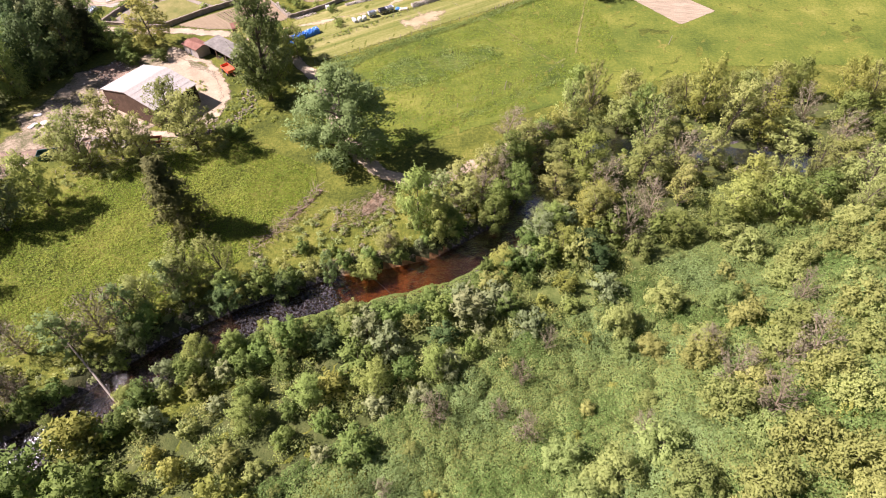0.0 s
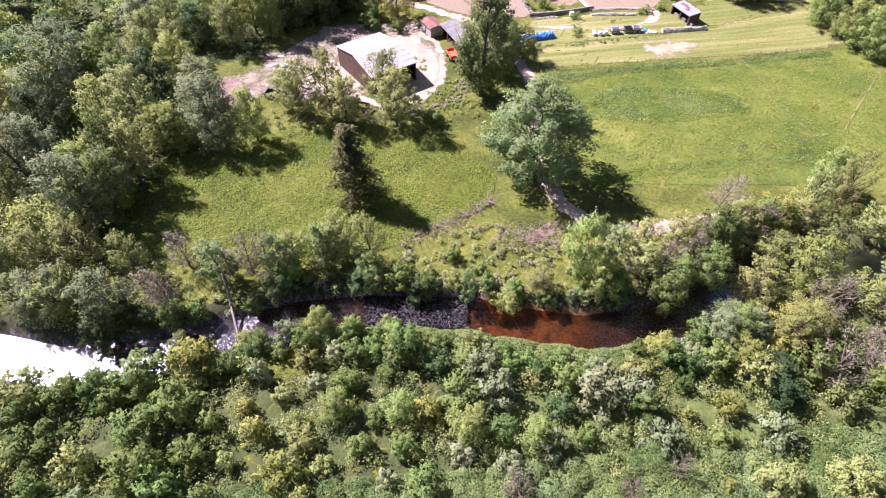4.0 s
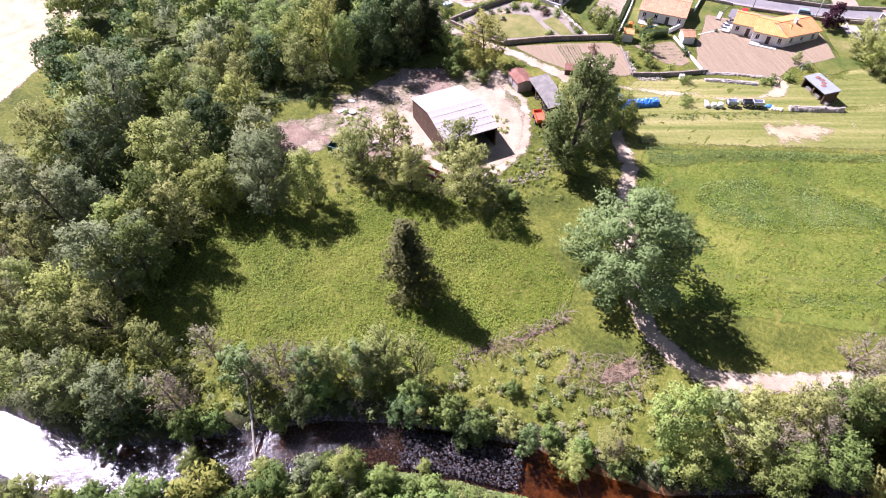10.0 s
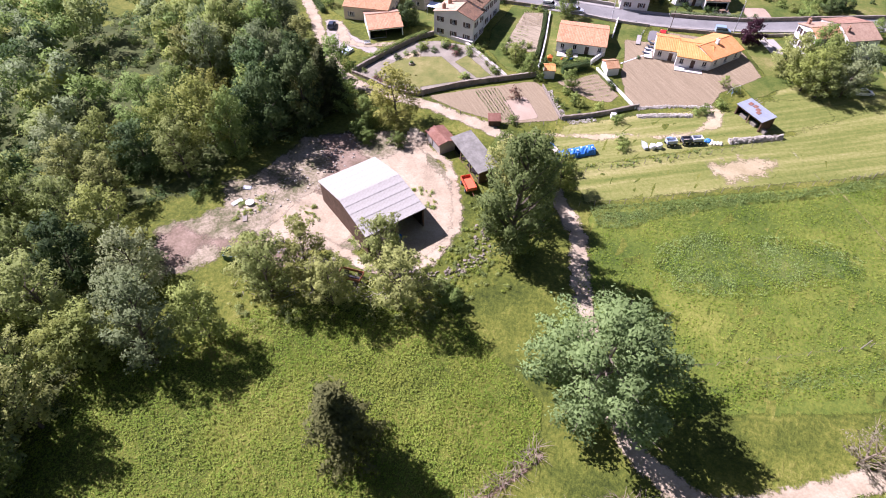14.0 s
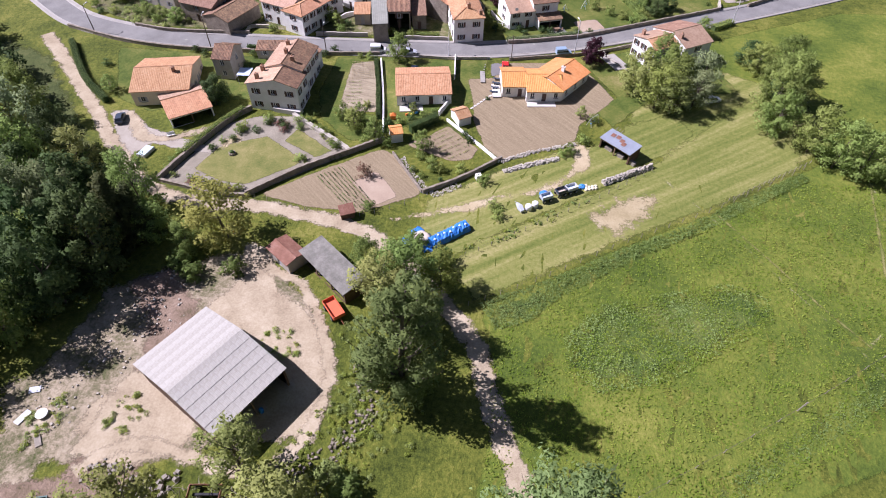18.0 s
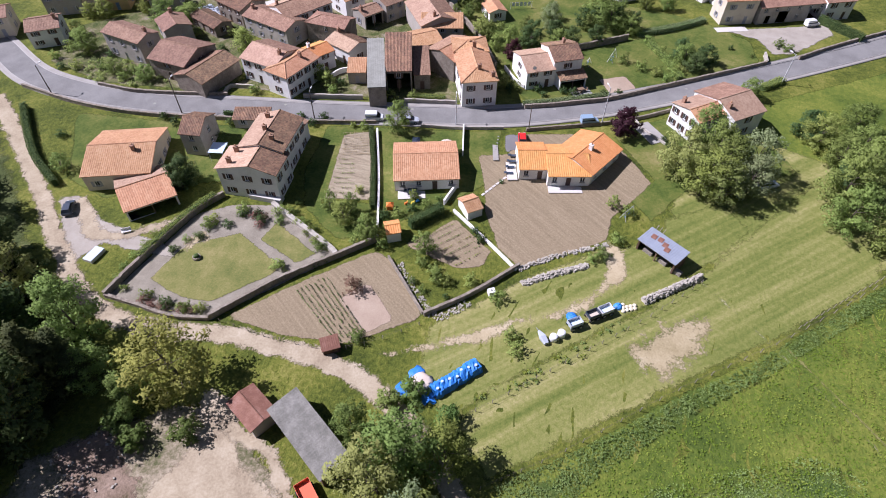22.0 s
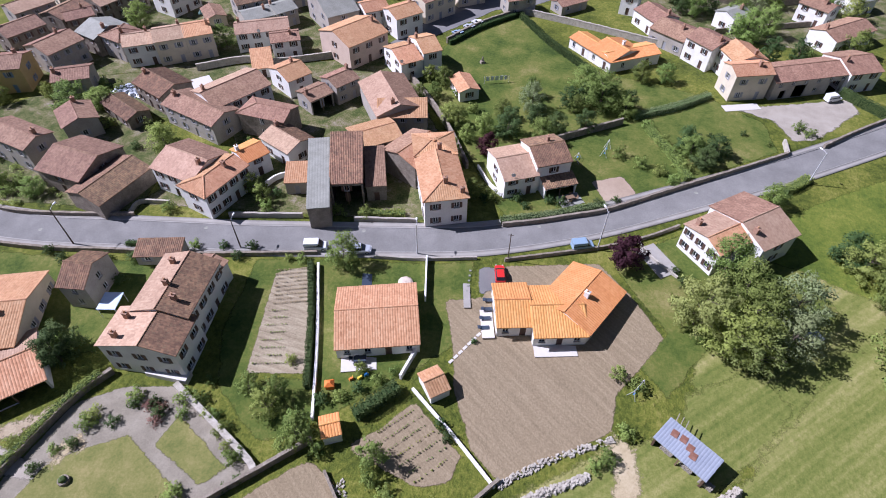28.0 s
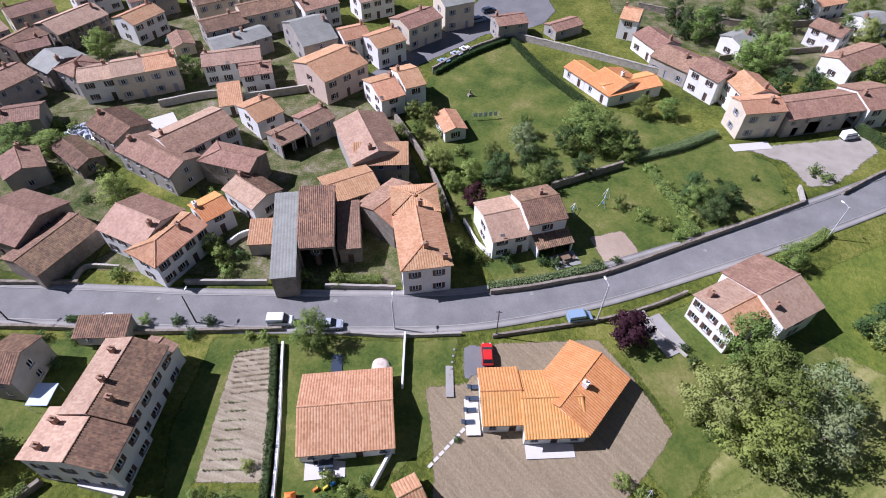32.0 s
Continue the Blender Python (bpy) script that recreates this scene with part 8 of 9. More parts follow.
for k in range(8):
    u = k / 7
    thing("paving_slab", on(-37.1 + 4.4 * u, 183.0 + 5.7 * u, 52), "white stepping slab on bare soil", "slab", "stepping slabs", data=shared("step", lambda: Build().box((0, 0, 0.07), (0.78, 0.42, 0.08)).mesh("paving_slab", "slab")))
for k in range(7):
    thing("paving_slab", on(-35.8 + 0.05 * k, 193.6 + 1.05 * k, 6), "dark stepping slab in a pale path", "slab", "stepping slabs", data=shared("step2", lambda: Build().box((0, 0, 0.12), (0.35, 0.35, 0.04)).mesh("paving_slab", "slate_sheet")))
garden_table(-50.4, 181.6, 11, "car_dark", "dark garden table on the terrace", 1.8, 1.0)
for k, (dx, dy, a) in enumerate(((-0.6, 0.8, 0), (0.5, 0.9, 0), (-0.5, -0.85, 180), (0.6, -0.8, 180), (-1.4, 0.1, 90))):
    garden_chair(-50.4 + dx, 181.6 + dy, a + 11, "car_dark", "dark garden chair at the terrace table")
for k in range(4):
    lounger(-32.5 + 0.15 * k, 189.0 + 1.7 * k, 98, "car_dark", "dark sun lounger on the white terrace")
garden_table(-18.2, 219.4, 25, "wood", "brown wooden table on a dark terrace", 1.6, 1.0)
for dx, dy, a in ((-1.2, 0, 90), (1.2, 0.2, -90), (0.1, 0.9, 0), (0, -0.9, 180)):
    garden_chair(-18.2 + dx, 219.4 + dy, a + 25, "wood", "brown wooden garden chair")
for dx, dy in ((-89.6, 199.9), (-88.5, 199.3)):
    garden_chair(dx, dy + 0.4, 30, "plastic_white", "white plastic garden chair", 0.0)
garden_table(-89.0, 198.9 + 1.4, 8, "plastic_white", "white plastic garden table", 1.4, 0.9, 0.0)
shade = thing("parasol", on(-3.0, 271.3), "open purple parasol on a terrace", "parasol")
part("pole", Build().tube([(0, 0, 0), (0, 0, 2.3)], [0.03, 0.03], 6).mesh("pole", "steel"), shade)
part("canopy", Build().tube([(0, 0, 1.95), (0, 0, 2.0), (0, 0, 2.45)], [1.55, 1.5, 0.05], 8).mesh("canopy", "cloth_purple"), shade)
shade = thing("parasol", on(-116.8, 284.6), "closed green parasol in a garden", "parasol")
part("pole", Build().tube([(0, 0, 0), (0, 0, 2.4)], [0.03, 0.03], 6).mesh("pole", "steel"), shade)
part("canopy", Build().tube([(0, 0, 1.5), (0, 0, 1.7), (0, 0, 2.5)], [0.9, 0.8, 0.05], 8).mesh("canopy", "skip_teal"), shade)
awning = thing("awning", on(-90.6, 186.4, 5), "pale canvas awning beside the small house", "awning")
part("canopy", Build().box((0, 0, 2.3), (3.0, 3.4, 0.05), 0, 0.97).mesh("canopy", "tarp_pale"), awning)
for sx in (-1, 1):
    for sy in (-1, 1):
        part("post", shared("awning_post", lambda: Build().tube([(0, 0, 0), (0, 0, 2.28)], [0.035, 0.035], 6).mesh("post", "lamp_grey")), awning, at=Matrix.Translation((sx * 1.35, sy * 1.55, 0)))
house_toy = thing("playhouse", on(-53.9, 177.2, 12), "small bright orange plastic playhouse", "toy")
part("wall", Build().box((0, 0, 0.5), (1.2, 1.0, 1.0)).mesh("wall", "plastic_orange"), house_toy)
part("roof", Build().box((0, 0, 1.2), (1.4, 1.2, 0.45), 0, 0.25).mesh("roof", "plastic_orange"), house_toy)
for tx, ty, tm, tn in ((-51.1, 178.6, "plastic_orange", "orange"), (-49.9, 178.9, "plastic_yellow", "yellow"), (-49.1, 179.5, "plastic_blue", "blue")):
    toy = thing("ride_on_toy", on(tx, ty, 40), f"small {tn} plastic ride-on toy", "toy", "toys on the lawn")
    part("seat", Build().box((0, 0, 0.35), (0.75, 0.4, 0.35), 0, 0.7).mesh("seat", tm), toy)
    part("handle", Build().tube([(0.3, -0.2, 0.7), (0.3, 0.2, 0.7)], [0.04, 0.04], 6).mesh("handle", "plastic_yellow"), toy)


def swing_frame(x, y, rz, label, L=2.6, h=2.0, mat="lamp_grey"):
    ob = thing("swing_frame", on(x, y, rz), label, "swing")
    for s in (-1, 1):
        for q in (-1, 1):
            part("leg", Build().tube([(s * L / 2, q * 0.7, 0), (s * L / 2, 0, h)], [0.04, 0.04], 6).mesh("leg", mat), ob)
    part("crossbar", Build().tube([(-L / 2, 0, h), (L / 2, 0, h)], [0.04, 0.04], 6).mesh("crossbar", mat), ob)
    for k in (-0.5, 0.5):
        part("seat", Build().box((k * L * 0.5, 0, 0.5), (0.45, 0.2, 0.05)).mesh("seat", "plastic_blue"), ob)
        for q in (-0.2, 0.2):
            part("rope", Build().tube([(k * L * 0.5 + q, 0, 0.5), (k * L * 0.5 + q, 0, h)], [0.012, 0.012], 4).mesh("rope", "steel"), ob)


swing_frame(-10.5, 180.9, 50, "grey-blue metal swing frame on the grass")
swing_frame(-10.2, 235.0, 70, "white metal swing frame on a lawn", 3.4, 2.2, "plastic_white")
swing_frame(-16.2, 231.8, 70, "small white goal frame on a lawn", 2.0, 1.3, "plastic_white")
dryer = thing("clothes_line", on(-33.6, 259.8, 14), "clothes line with white sheets on a lawn", "clothes line")
for s in (-1, 1):
    part("post", Build().tube([(s * 3.0, 0, 0), (s * 3.0, 0, 1.9)], [0.05, 0.05], 6).mesh("post", "lamp_grey"), dryer)
part("line", Build().tube([(-3.0, 0, 1.85), (3.0, 0, 1.85)], [0.012, 0.012], 4).mesh("line", "steel"), dryer)
for k in range(5):
    part("sheet", Build().box((-2.2 + 1.1 * k, 0.02, 1.3), (0.75, 0.03, 1.05)).mesh("sheet", "plastic_white"), dryer)
well = thing("stone_trough", on(-84.2, 160.6), "dark round stone planter on the lawn", "planter")
part("rim", Build().tube([(0, 0, 0), (0, 0, 0.5), (0, 0, 0.55)], [0.75, 0.7, 0.5], 14).mesh("rim", "stone"), well)
part("plants", lump(0.5, 0.9, 71, "leaf_dark", "plants", 0.2), well, at=Matrix.Translation((0, 0, 0.5)))
cross = thing("sculpture", on(-37.5, 269.0), "small grey stone ornament on the lawn", "ornament")
part("base", Build().box((0, 0, 0.3), (1.2, 1.2, 0.6), 0.4, 0.7).mesh("base", "stone"), cross)
part("column", Build().box((0, 0, 1.1), (0.4, 0.4, 1.1), 0.4, 0.6).mesh("column", "stone"), cross)
cold = thing("cold_frame", on(-101.8, 158.6, -12), "pale cold frame with glass lids", "cold frame")
part("box", Build().box((0, 0, 0.3), (1.9, 3.2, 0.6)).mesh("box", "slab"), cold)
for k in (-1, 1):
    part("lid", Build().box((0, k * 0.8, 0.64), (1.8, 1.5, 0.05)).mesh("lid", "tarp_pale"), cold)
bench = thing("bench", on(-99.2, 164.6, 30), "white bench at the drive's edge", "bench")
part("seat", Build().box((0, 0, 0.42), (1.6, 0.5, 0.06)).mesh("seat", "plastic_white"), bench)
part("backrest", Build().box((0, 0.25, 0.75), (1.6, 0.05, 0.5)).mesh("backrest", "plastic_white"), bench)
for s in (-1, 1):
    part("leg", Build().box((s * 0.6, 0, 0.2), (0.08, 0.45, 0.4)).mesh("leg", "steel"), bench)
trunk = thing("fallen_trunk", on(-46.5, 36.8), "dead grey tree trunk leaning over the river", "dead tree")
part("trunk", Build().tube([(0, 0, 0.2), (-5, 4.5, 3.0), (-9, 8, 6.5)], [0.2, 0.16, 0.06], 7).mesh("trunk", "dead_wood"), trunk)
for k in range(5):
    part("limb", Build().tube([(-5 - 0.8 * k, 4.5 + 0.7 * k, 3.0 + 0.7 * k), (-5.6 - 0.8 * k, 5.6 + 0.5 * k + 0.3 * (k % 2), 3.8 + 0.8 * k)], [0.05, 0.015], 5).mesh("limb", "dead_wood"), trunk)
trunk = thing("fallen_trunk", on(-13.5, 60.5), "fallen grey trunk across the bank", "dead tree")
part("trunk", Build().tube([(-3, 2.5, 0.9), (1, 0.5, 0.8), (5, -3.2, 0.1)], [0.16, 0.14, 0.06], 7).mesh("trunk", "dead_wood"), trunk)

# ---- garden bushes ----
for bx, by, br in ((-80.5, 172.6, 1.5), (-77.4, 172.2, 1.1), (-76.2, 170.6, 1.2), (-71.6, 173.2, 1.3), (-73.0, 170.8, 1.1), (-69.4, 161.0, 0.8), (-87.8, 164.2, 0.9), (-62.4, 163.0, 0.8), (-63.6, 162.0, 0.8), (-70.9, 176.0, 1.0), (-66.5, 169.5, 1.1), (-68.5, 171.2, 1.0), (-58.3, 167.8, 1.3), (-46.8, 160.6, 0.9), (-44.9, 159.0, 0.9), (-37.4, 162.0, 1.4), (-40.8, 158.2, 0.7), (-33.9, 186.5, 0.6), (-88.6, 151.4, 1.2), (-84.6, 150.6, 1.4), (-81.2, 150.0, 1.4), (-78.8, 150.4, 1.2), (-92.8, 152.4, 0.8), (-37.5, 173.0, 1.1), (-36.3, 171.4, 1.1), (-15.4, 170.6, 1.6), (-17.2, 169.6, 1.2), (-83.0, 200.0, 1.2), (-78.0, 200.4, 1.1), (-73.2, 201.0, 1.2), (-64.0, 199.0, 1.2), (-66.2, 199.0, 0.9), (-1.5, 203.2, 0.9), (-9.6, 219.8, 1.0), (-13.2, 218.6, 1.1), (-26.4, 216.4, 1.0), (-22.2, 218.4, 1.2), (-28.0, 219.0, 1.1), (12.6, 243.0, 0.8), (19.8, 244.6, 0.8), (24.2, 241.4, 0.7), (34.0, 246.0, 1.4), (-60.5, 180.5, 1.1), (-54.6, 174.8, 1.3), (-52.0, 175.6, 1.2), (-49.8, 177.2, 1.2), (-47.2, 178.8, 1.1), (-45.2, 180.2, 0.9)):
    tree("dark_bush" if int(bx * 10) % 3 == 0 else "bush", bx, by, br, br * 1.25, 2, "garden bushes")
barrel = thing("barrel", on(-58.8, 107.3), "blue plastic barrel in the barn's mouth", "barrel")
part("body", Build().tube([(0, 0, 0), (0, 0, 0.06), (0, 0, 0.45), (0, 0, 0.86), (0, 0, 0.9)], [0.26, 0.3, 0.32, 0.3, 0.27], 14).mesh("body", "tarp_blue", True), barrel)
part("lid", Build().tube([(0, 0, 0.88), (0, 0, 0.94)], [0.25, 0.24], 14).mesh("lid", "plastic_blue"), barrel)


def satellite_dish(x, y, z, rz):
    """A small white dish on a wall bracket."""
    ob = thing("satellite_dish", pose(x, y, z, 0, 0, rz), "small white satellite dish on a house", "satellite dish", "satellite dishes")
    part("dish", Build().tube([(0, -0.02, 0), (0, 0.02, 0), (0, 0.1, 0), (0, 0.14, 0)], [0.05, 0.25, 0.4, 0.42], 14).mesh("dish", "plastic_white"), ob)
    part("arm", Build().tube([(0, 0, -0.3), (0, 0.45, -0.1)], [0.02, 0.02], 5).mesh("arm", "steel"), ob)
    part("bracket", Build().tube([(0, 0, 0), (0, -0.35, -0.2), (0, -0.35, -0.9)], [0.025, 0.025, 0.025], 5).mesh("bracket", "steel"), ob)


for x, y, z, rz in ((-29.2, 219.3, 7.2, 180), (-83.9, 209.4, 7.6, 170), (-94.0, 268.6, 7.4, 190), (-56.0, 258.0, 7.2, 180), (8.0, 206.0, 7.6, 200)):
    satellite_dish(x, y, z, rz)

# ---- single trees ----
tree('big', -20.4, 92.0, 12.5, 21)
for x, y, r, h, kind in ((0, 77, 3.0, 8.5, 'pale'), (3.5, 79.5, 3.4, 9, 'light'), (8, 82.5, 3.6, 9.5, 'light'), (13, 87, 4.0, 10, 'broad'), (17.5, 90.5, 3.8, 10, 'light'), (22, 95, 4.2, 10, 'yellow')):
    tree(kind, x, y, r, h, group="riverside trees")
for x, y, r, h, kind in ((-96, 121, 5.5, 16, 'dark'), (-92.5, 128, 5, 16, 'dark'), (-99, 113, 5, 15, 'broad'), (-92, 134.5, 4.2, 15, 'conifer'), (-102, 126, 6, 17, 'dark'), (-97.5, 131, 5, 16, 'dark')):
    tree(kind, x, y, r, h, group="trees of the wood")
tree('broad', -42.4, 131.0, 5.6, 11.5)
tree('yellow', -37.2, 131.8, 4.0, 9)
tree('broad', -131.0, 277.5, 4.4, 7)
tree('yellow', -136.3, 242.9, 1.8, 3)
for x, y, r, h, kind in ((24, 306, 4, 8, 'dark'), (31, 300, 4, 7.5, 'broad'), (38, 306, 3.4, 7, 'grey'), (45, 311, 3.6, 7, 'broad'), (52, 318, 4, 8, 'dark'), (60, 308, 3, 6, 'broad'), (34, 318, 3, 6, 'broad'), (70, 322, 4, 8, 'broad'), (16, 312, 3.2, 7, 'dark'), (44, 324, 3.4, 7, 'broad')):
    tree(kind, x, y, r, h, group="garden trees")
tree('dark', 33.6, 277.3, 3.0, 6.5)
tree('broad', 5.4, 202.6, 4.0, 9)
tree('dark_bush', -0.9, 200.9, 1.1, 1.7)
tree('poplar', -40.2, 112.7, 5.9, 27)
tree('light', -45.2, 127.0, 5, 12)
tree('grey', -40.5, 122.5, 4.5, 12)
tree('broad', -49.8, 133.4, 3, 8)
tree('conifer', -47.3, 71.2, 5.7, 16)
tree('tall', -83.5, 45.0, 5.4, 17)
tree('tall', -79.0, 70.0, 5.2, 16)
tree('broad', -74.5, 76.5, 4.2, 12)
tree('bare', -52.5, 48, 3.0, 11)
tree('pale', -47.5, 50.5, 2.8, 10)
tree('broad', -39.0, 121.5, 4.0, 12.5)
tree('feather', -79.5, 26.5, 3.6, 10)
tree('feather', -73.0, 29.0, 3.4, 9)
tree('pale', -42.0, 54.0, 2.6, 10)
tree('feather', -36, 58.5, 3.2, 11)
tree('light', -71.0, 86.8, 4.5, 14)
tree('light', -76.0, 89.5, 4.5, 8.5)
tree('light', -66.2, 91.0, 4.6, 15)
tree('light', -61.5, 90.0, 4.2, 12)
tree('light', -57.8, 98.7, 4.8, 14)
tree('light', -51.5, 94, 5.4, 14)
tree('shrub', -45.0, 98.5, 2.6, 3.0)
tree('shrub_light', -47.5, 100.0, 2.2, 2.4)
tree('yellow', -76.2, 138.2, 6.4, 12.5)
tree('broad', -80.9, 133.9, 3, 7)
tree('willow', -0.4, 193.2, 5.4, 10.5)
tree('yellow', 3.2, 188.2, 5.0, 10.5)
tree('grey', 13.2, 194.3, 5.2, 10)
tree('broad', 8.0, 194.0, 4.6, 10)
tree('broad', 7.5, 198.2, 4, 9)
tree('grey', 11.5, 189.2, 4.6, 9)
tree('light', 6.4, 186.8, 4.6, 9)
tree('purple', -10.0, 204.2, 3.5, 6.4)
tree('broad', -56.5, 198.9, 3.1, 6.8)
tree('broad', 27.8, 188.9, 5, 11)
tree('broad', 32.7, 195.2, 5, 11)
tree('broad', 33.3, 177.7, 5, 11)
tree('broad', 37.0, 173.4, 5, 11)
tree('broad', 41.0, 170.9, 5, 11)
tree('broad', 27.0, 182.5, 4.6, 10)
tree('broad', 45.8, 168.6, 5, 11)
tree('garden', -61.3, 172.5, 2.6, 5.2)
tree('garden', -56.3, 168.9, 2.8, 5.6)
tree('garden', -49.8, 180.0, 1.3, 2.6)
tree('garden', -43.0, 161.4, 1.6, 2.8)
tree('garden', -13.1, 182.9, 1.5, 3.0)
tree('broad', -9.9, 251.9, 5.5, 9)
tree('broad', -12.9, 255.3, 4.5, 8)
tree('grey', -25.2, 248.8, 3.5, 7)
tree('dark', -30.6, 238.3, 3.5, 7)
tree('broad', -23.1, 237.2, 3, 6)
tree('purple', -34.4, 231.7, 2.6, 5)
tree('broad', 7.0, 236.0, 3, 5)
tree('broad', 0.9, 264.4, 2.8, 5)
tree('broad', 6.5, 265.0, 2.8, 5)
tree('dark', 41.4, 278.6, 2.6, 6)
tree('broad', -4.7, 249.1, 3, 5)
tree('broad', -45.7, 257.3, 2.4, 5)
tree('broad', -47.5, 252.0, 2, 4)
tree('broad', -49.6, 258.8, 2, 4)
tree('broad', -43.4, 241.7, 2.5, 5)
tree('broad', -38.9, 235.9, 2, 4)
tree('broad', -104.1, 269.9, 3.5, 6)
tree('broad', -99.6, 225.5, 3.6, 6)
tree('broad', -126.8, 237.9, 5, 6)
tree('broad', -120.7, 239.2, 4, 5)
tree('broad', 20.3, 301.9, 4, 9)
tree('dark', 17.4, 304.3, 3, 8)
tree('broad', 30.7, 287.9, 5, 9)
tree('broad', 37.7, 292.5, 4, 8)
tree('broad', 64.1, 303.9, 4, 7)
tree('broad', 56.2, 283.1, 4, 7)
tree('garden', -74.9, 212.6, 2, 4)
tree('broad', 18.5, 221.7, 3, 5)
tree('broad', -144.9, 238.2, 3, 5)
tree('broad', -139.8, 220.2, 4, 6)
tree('broad', -118.2, 209.6, 2.5, 4)
tree('broad', -126.9, 211.5, 2.5, 4)
tree('yellow', -134.2, 240.6, 1.5, 4)
tree('grey', -74.7, 27.5, 5, 9)
tree('grey', -66.6, 32.3, 5, 9)
tree('bare', -59.9, 36.1, 3, 9)
tree('pale', -55.0, 44.4, 3.2, 10)
tree('bare', -49.4, 48.5, 3.6, 10)
tree('shrub', -45.6, 48.4, 3, 5)
tree('light', -40.9, 56.0, 3.6, 9)
tree('bare', -43.0, 54.9, 2.5, 8)
tree('broad', -35.3, 56.2, 3, 5)
tree('pale', -18.9, 59.0, 1.8, 9)
tree('broad', -4.4, 71.2, 4.2, 14.5)
tree('broad', -0.5, 68.5, 3.2, 9)
tree('broad', 0.8, 70.1, 3, 6)
tree('broad', 9.3, 72.4, 3.2, 8)
tree('grey', 17.3, 69.6, 3.2, 6)
tree('light', 4.3, 75.9, 3.5, 8)
tree('broad', -35.4, 43.1, 2.4, 6)
tree('broad', -53.2, 32.5, 2.2, 5)
tree('broad', -44.2, 37.3, 2, 4)
tree('broad', -30.8, 44.7, 2, 5)
tree('broad', -28.3, 49.8, 1.2, 3)
tree('dark', -26.5, 57.1, 3, 4)
tree('dark', -34.9, 54.1, 3, 4)
tree('dark', -46.4, 46.7, 3, 5)
tree('broad', -13.3, 61.5, 3, 4)
tree('light', -9.4, 65.8, 3, 4)
tree('yellow', 10.3, 61.6, 3, 4.5)
tree('yellow', 20.9, 65.8, 3.5, 5)
tree('dark', 26.2, 62.2, 3, 5)
tree('broad', -0.7, 41.3, 3, 5.5)
tree('broad', -9.7, 39.2, 3.2, 5.5)
tree('broad', -19.0, 37.0, 3, 5)
tree('broad', -26.1, 33.4, 3, 5)
tree('grey', 2.6, 55.0, 1.8, 4)
tree('broad', 10.1, 51.6, 2.6, 5)
tree('yellow', 27.4, 74.7, 4, 6)
tree('light', 30.2, 98.0, 4.5, 8)
tree('broad', 30.6, 113.0, 3.6, 9)
tree('bare', 19.0, 93.3, 4, 9)
tree('bare', 10.5, 85.9, 4, 7)
tree('light', 23.9, 91.3, 4, 7)
tree('light', 38.1, 101.3, 4, 9)
tree('light', 57.9, 107.2, 4.5, 10)
tree('broad', 31.5, 112.4, 3.5, 9)
tree('light', 69.2, 110.3, 4.5, 9)
tree('light', 46.4, 95.9, 4, 8)
tree('bare', 13.7, 97.8, 4, 8)
tree('light', 22.9, 95.8, 4, 8)
tree('broad', 29.1, 83.7, 4, 7)
tree('yellow', 28.9, 76.1, 4, 6)
tree('grey', 18.0, 73.1, 3, 6)
tree('light', 45.5, 83.8, 4, 7)
tree('light', 72.3, 96.1, 5, 8)
tree('light', 80.7, 89.7, 5, 9)
tree('light', 60.5, 79.4, 4, 6)
tree('broad', 41.4, 68.8, 4, 6)
tree('dark', 25.0, 65.2, 3.5, 5)
tree('broad', 70.7, 78.9, 4, 7)
tree('light', 50.4, 66.1, 4, 6)
tree('grey', -84.5, 71.8, 5.5, 14)
tree('yellow', -88.5, 66.0, 4.5, 11)
tree('grey', -91.2, 79.8, 6, 13)
tree('broad', -90.0, 55.5, 5.5, 15)
tree('yellow', -110.8, 107.5, 5.5, 14)
tree('grey', -124.3, 96.2, 5.5, 13)
tree('broad', -107.0, 138.0, 5, 11)
tree('conifer', -90.0, 135.6, 4, 12)
tree('broad', -81.5, 47.4, 5, 14)
tree('broad', -91.0, 49.4, 5, 11)
tree('grey', -100.3, 50.5, 5, 11)
tree('dark', -108.8, 131.3, 5, 14)
tree('broad', -123.2, 132.1, 6, 15)
# ---- garden shrubs ----
tree('bush', -85.2, 169.5, 1.5, 1.6)
tree('bush', -85.3, 168.0, 1.5, 1.6)
tree('bush', -73.8, 173.3, 1.5, 1.6)
tree('bush', -69.5, 160.6, 1.5, 1.6)
tree('bush', -63.9, 165.7, 1.5, 1.6)
tree('dark_bush', -80.2, 171.6, 1.1, 1.2)
tree('dark_bush', -82.0, 168.7, 1.1, 1.2)
tree('dark_bush', -85.9, 165.3, 1.1, 1.2)
tree('dark_bush', -88.8, 161.4, 1.1, 1.2)
tree('redbush', -78.1, 171.6, 1.2, 1.1)
tree('redbush', -76.3, 171.5, 1.2, 1.1)
tree('redbush', -76.4, 169.7, 1.2, 1.1)
tree('redbush', -88.7, 150.6, 1.2, 1.1)
tree('redbush', -86.6, 149.9, 1.2, 1.1)
tree('redbush', -81.9, 149.8, 1.2, 1.1)
tree('redbush', -79.8, 149.7, 1.2, 1.1)
tree('redbush', -84.8, 149.7, 1.2, 1.1)
tree('bush', -94.9, 154.5, 1.0, 1.1)
tree('bush', -95.1, 157.0, 1.0, 1.1)
tree('bush', -94.8, 159.6, 1.0, 1.1)
tree('bush', -94.3, 162.0, 1.0, 1.1)
tree('bush', -93.9, 164.6, 1.0, 1.1)
tree('bush', -69.9, 171.4, 1.0, 1.1)
tree('bush', -67.2, 169.0, 1.0, 1.1)
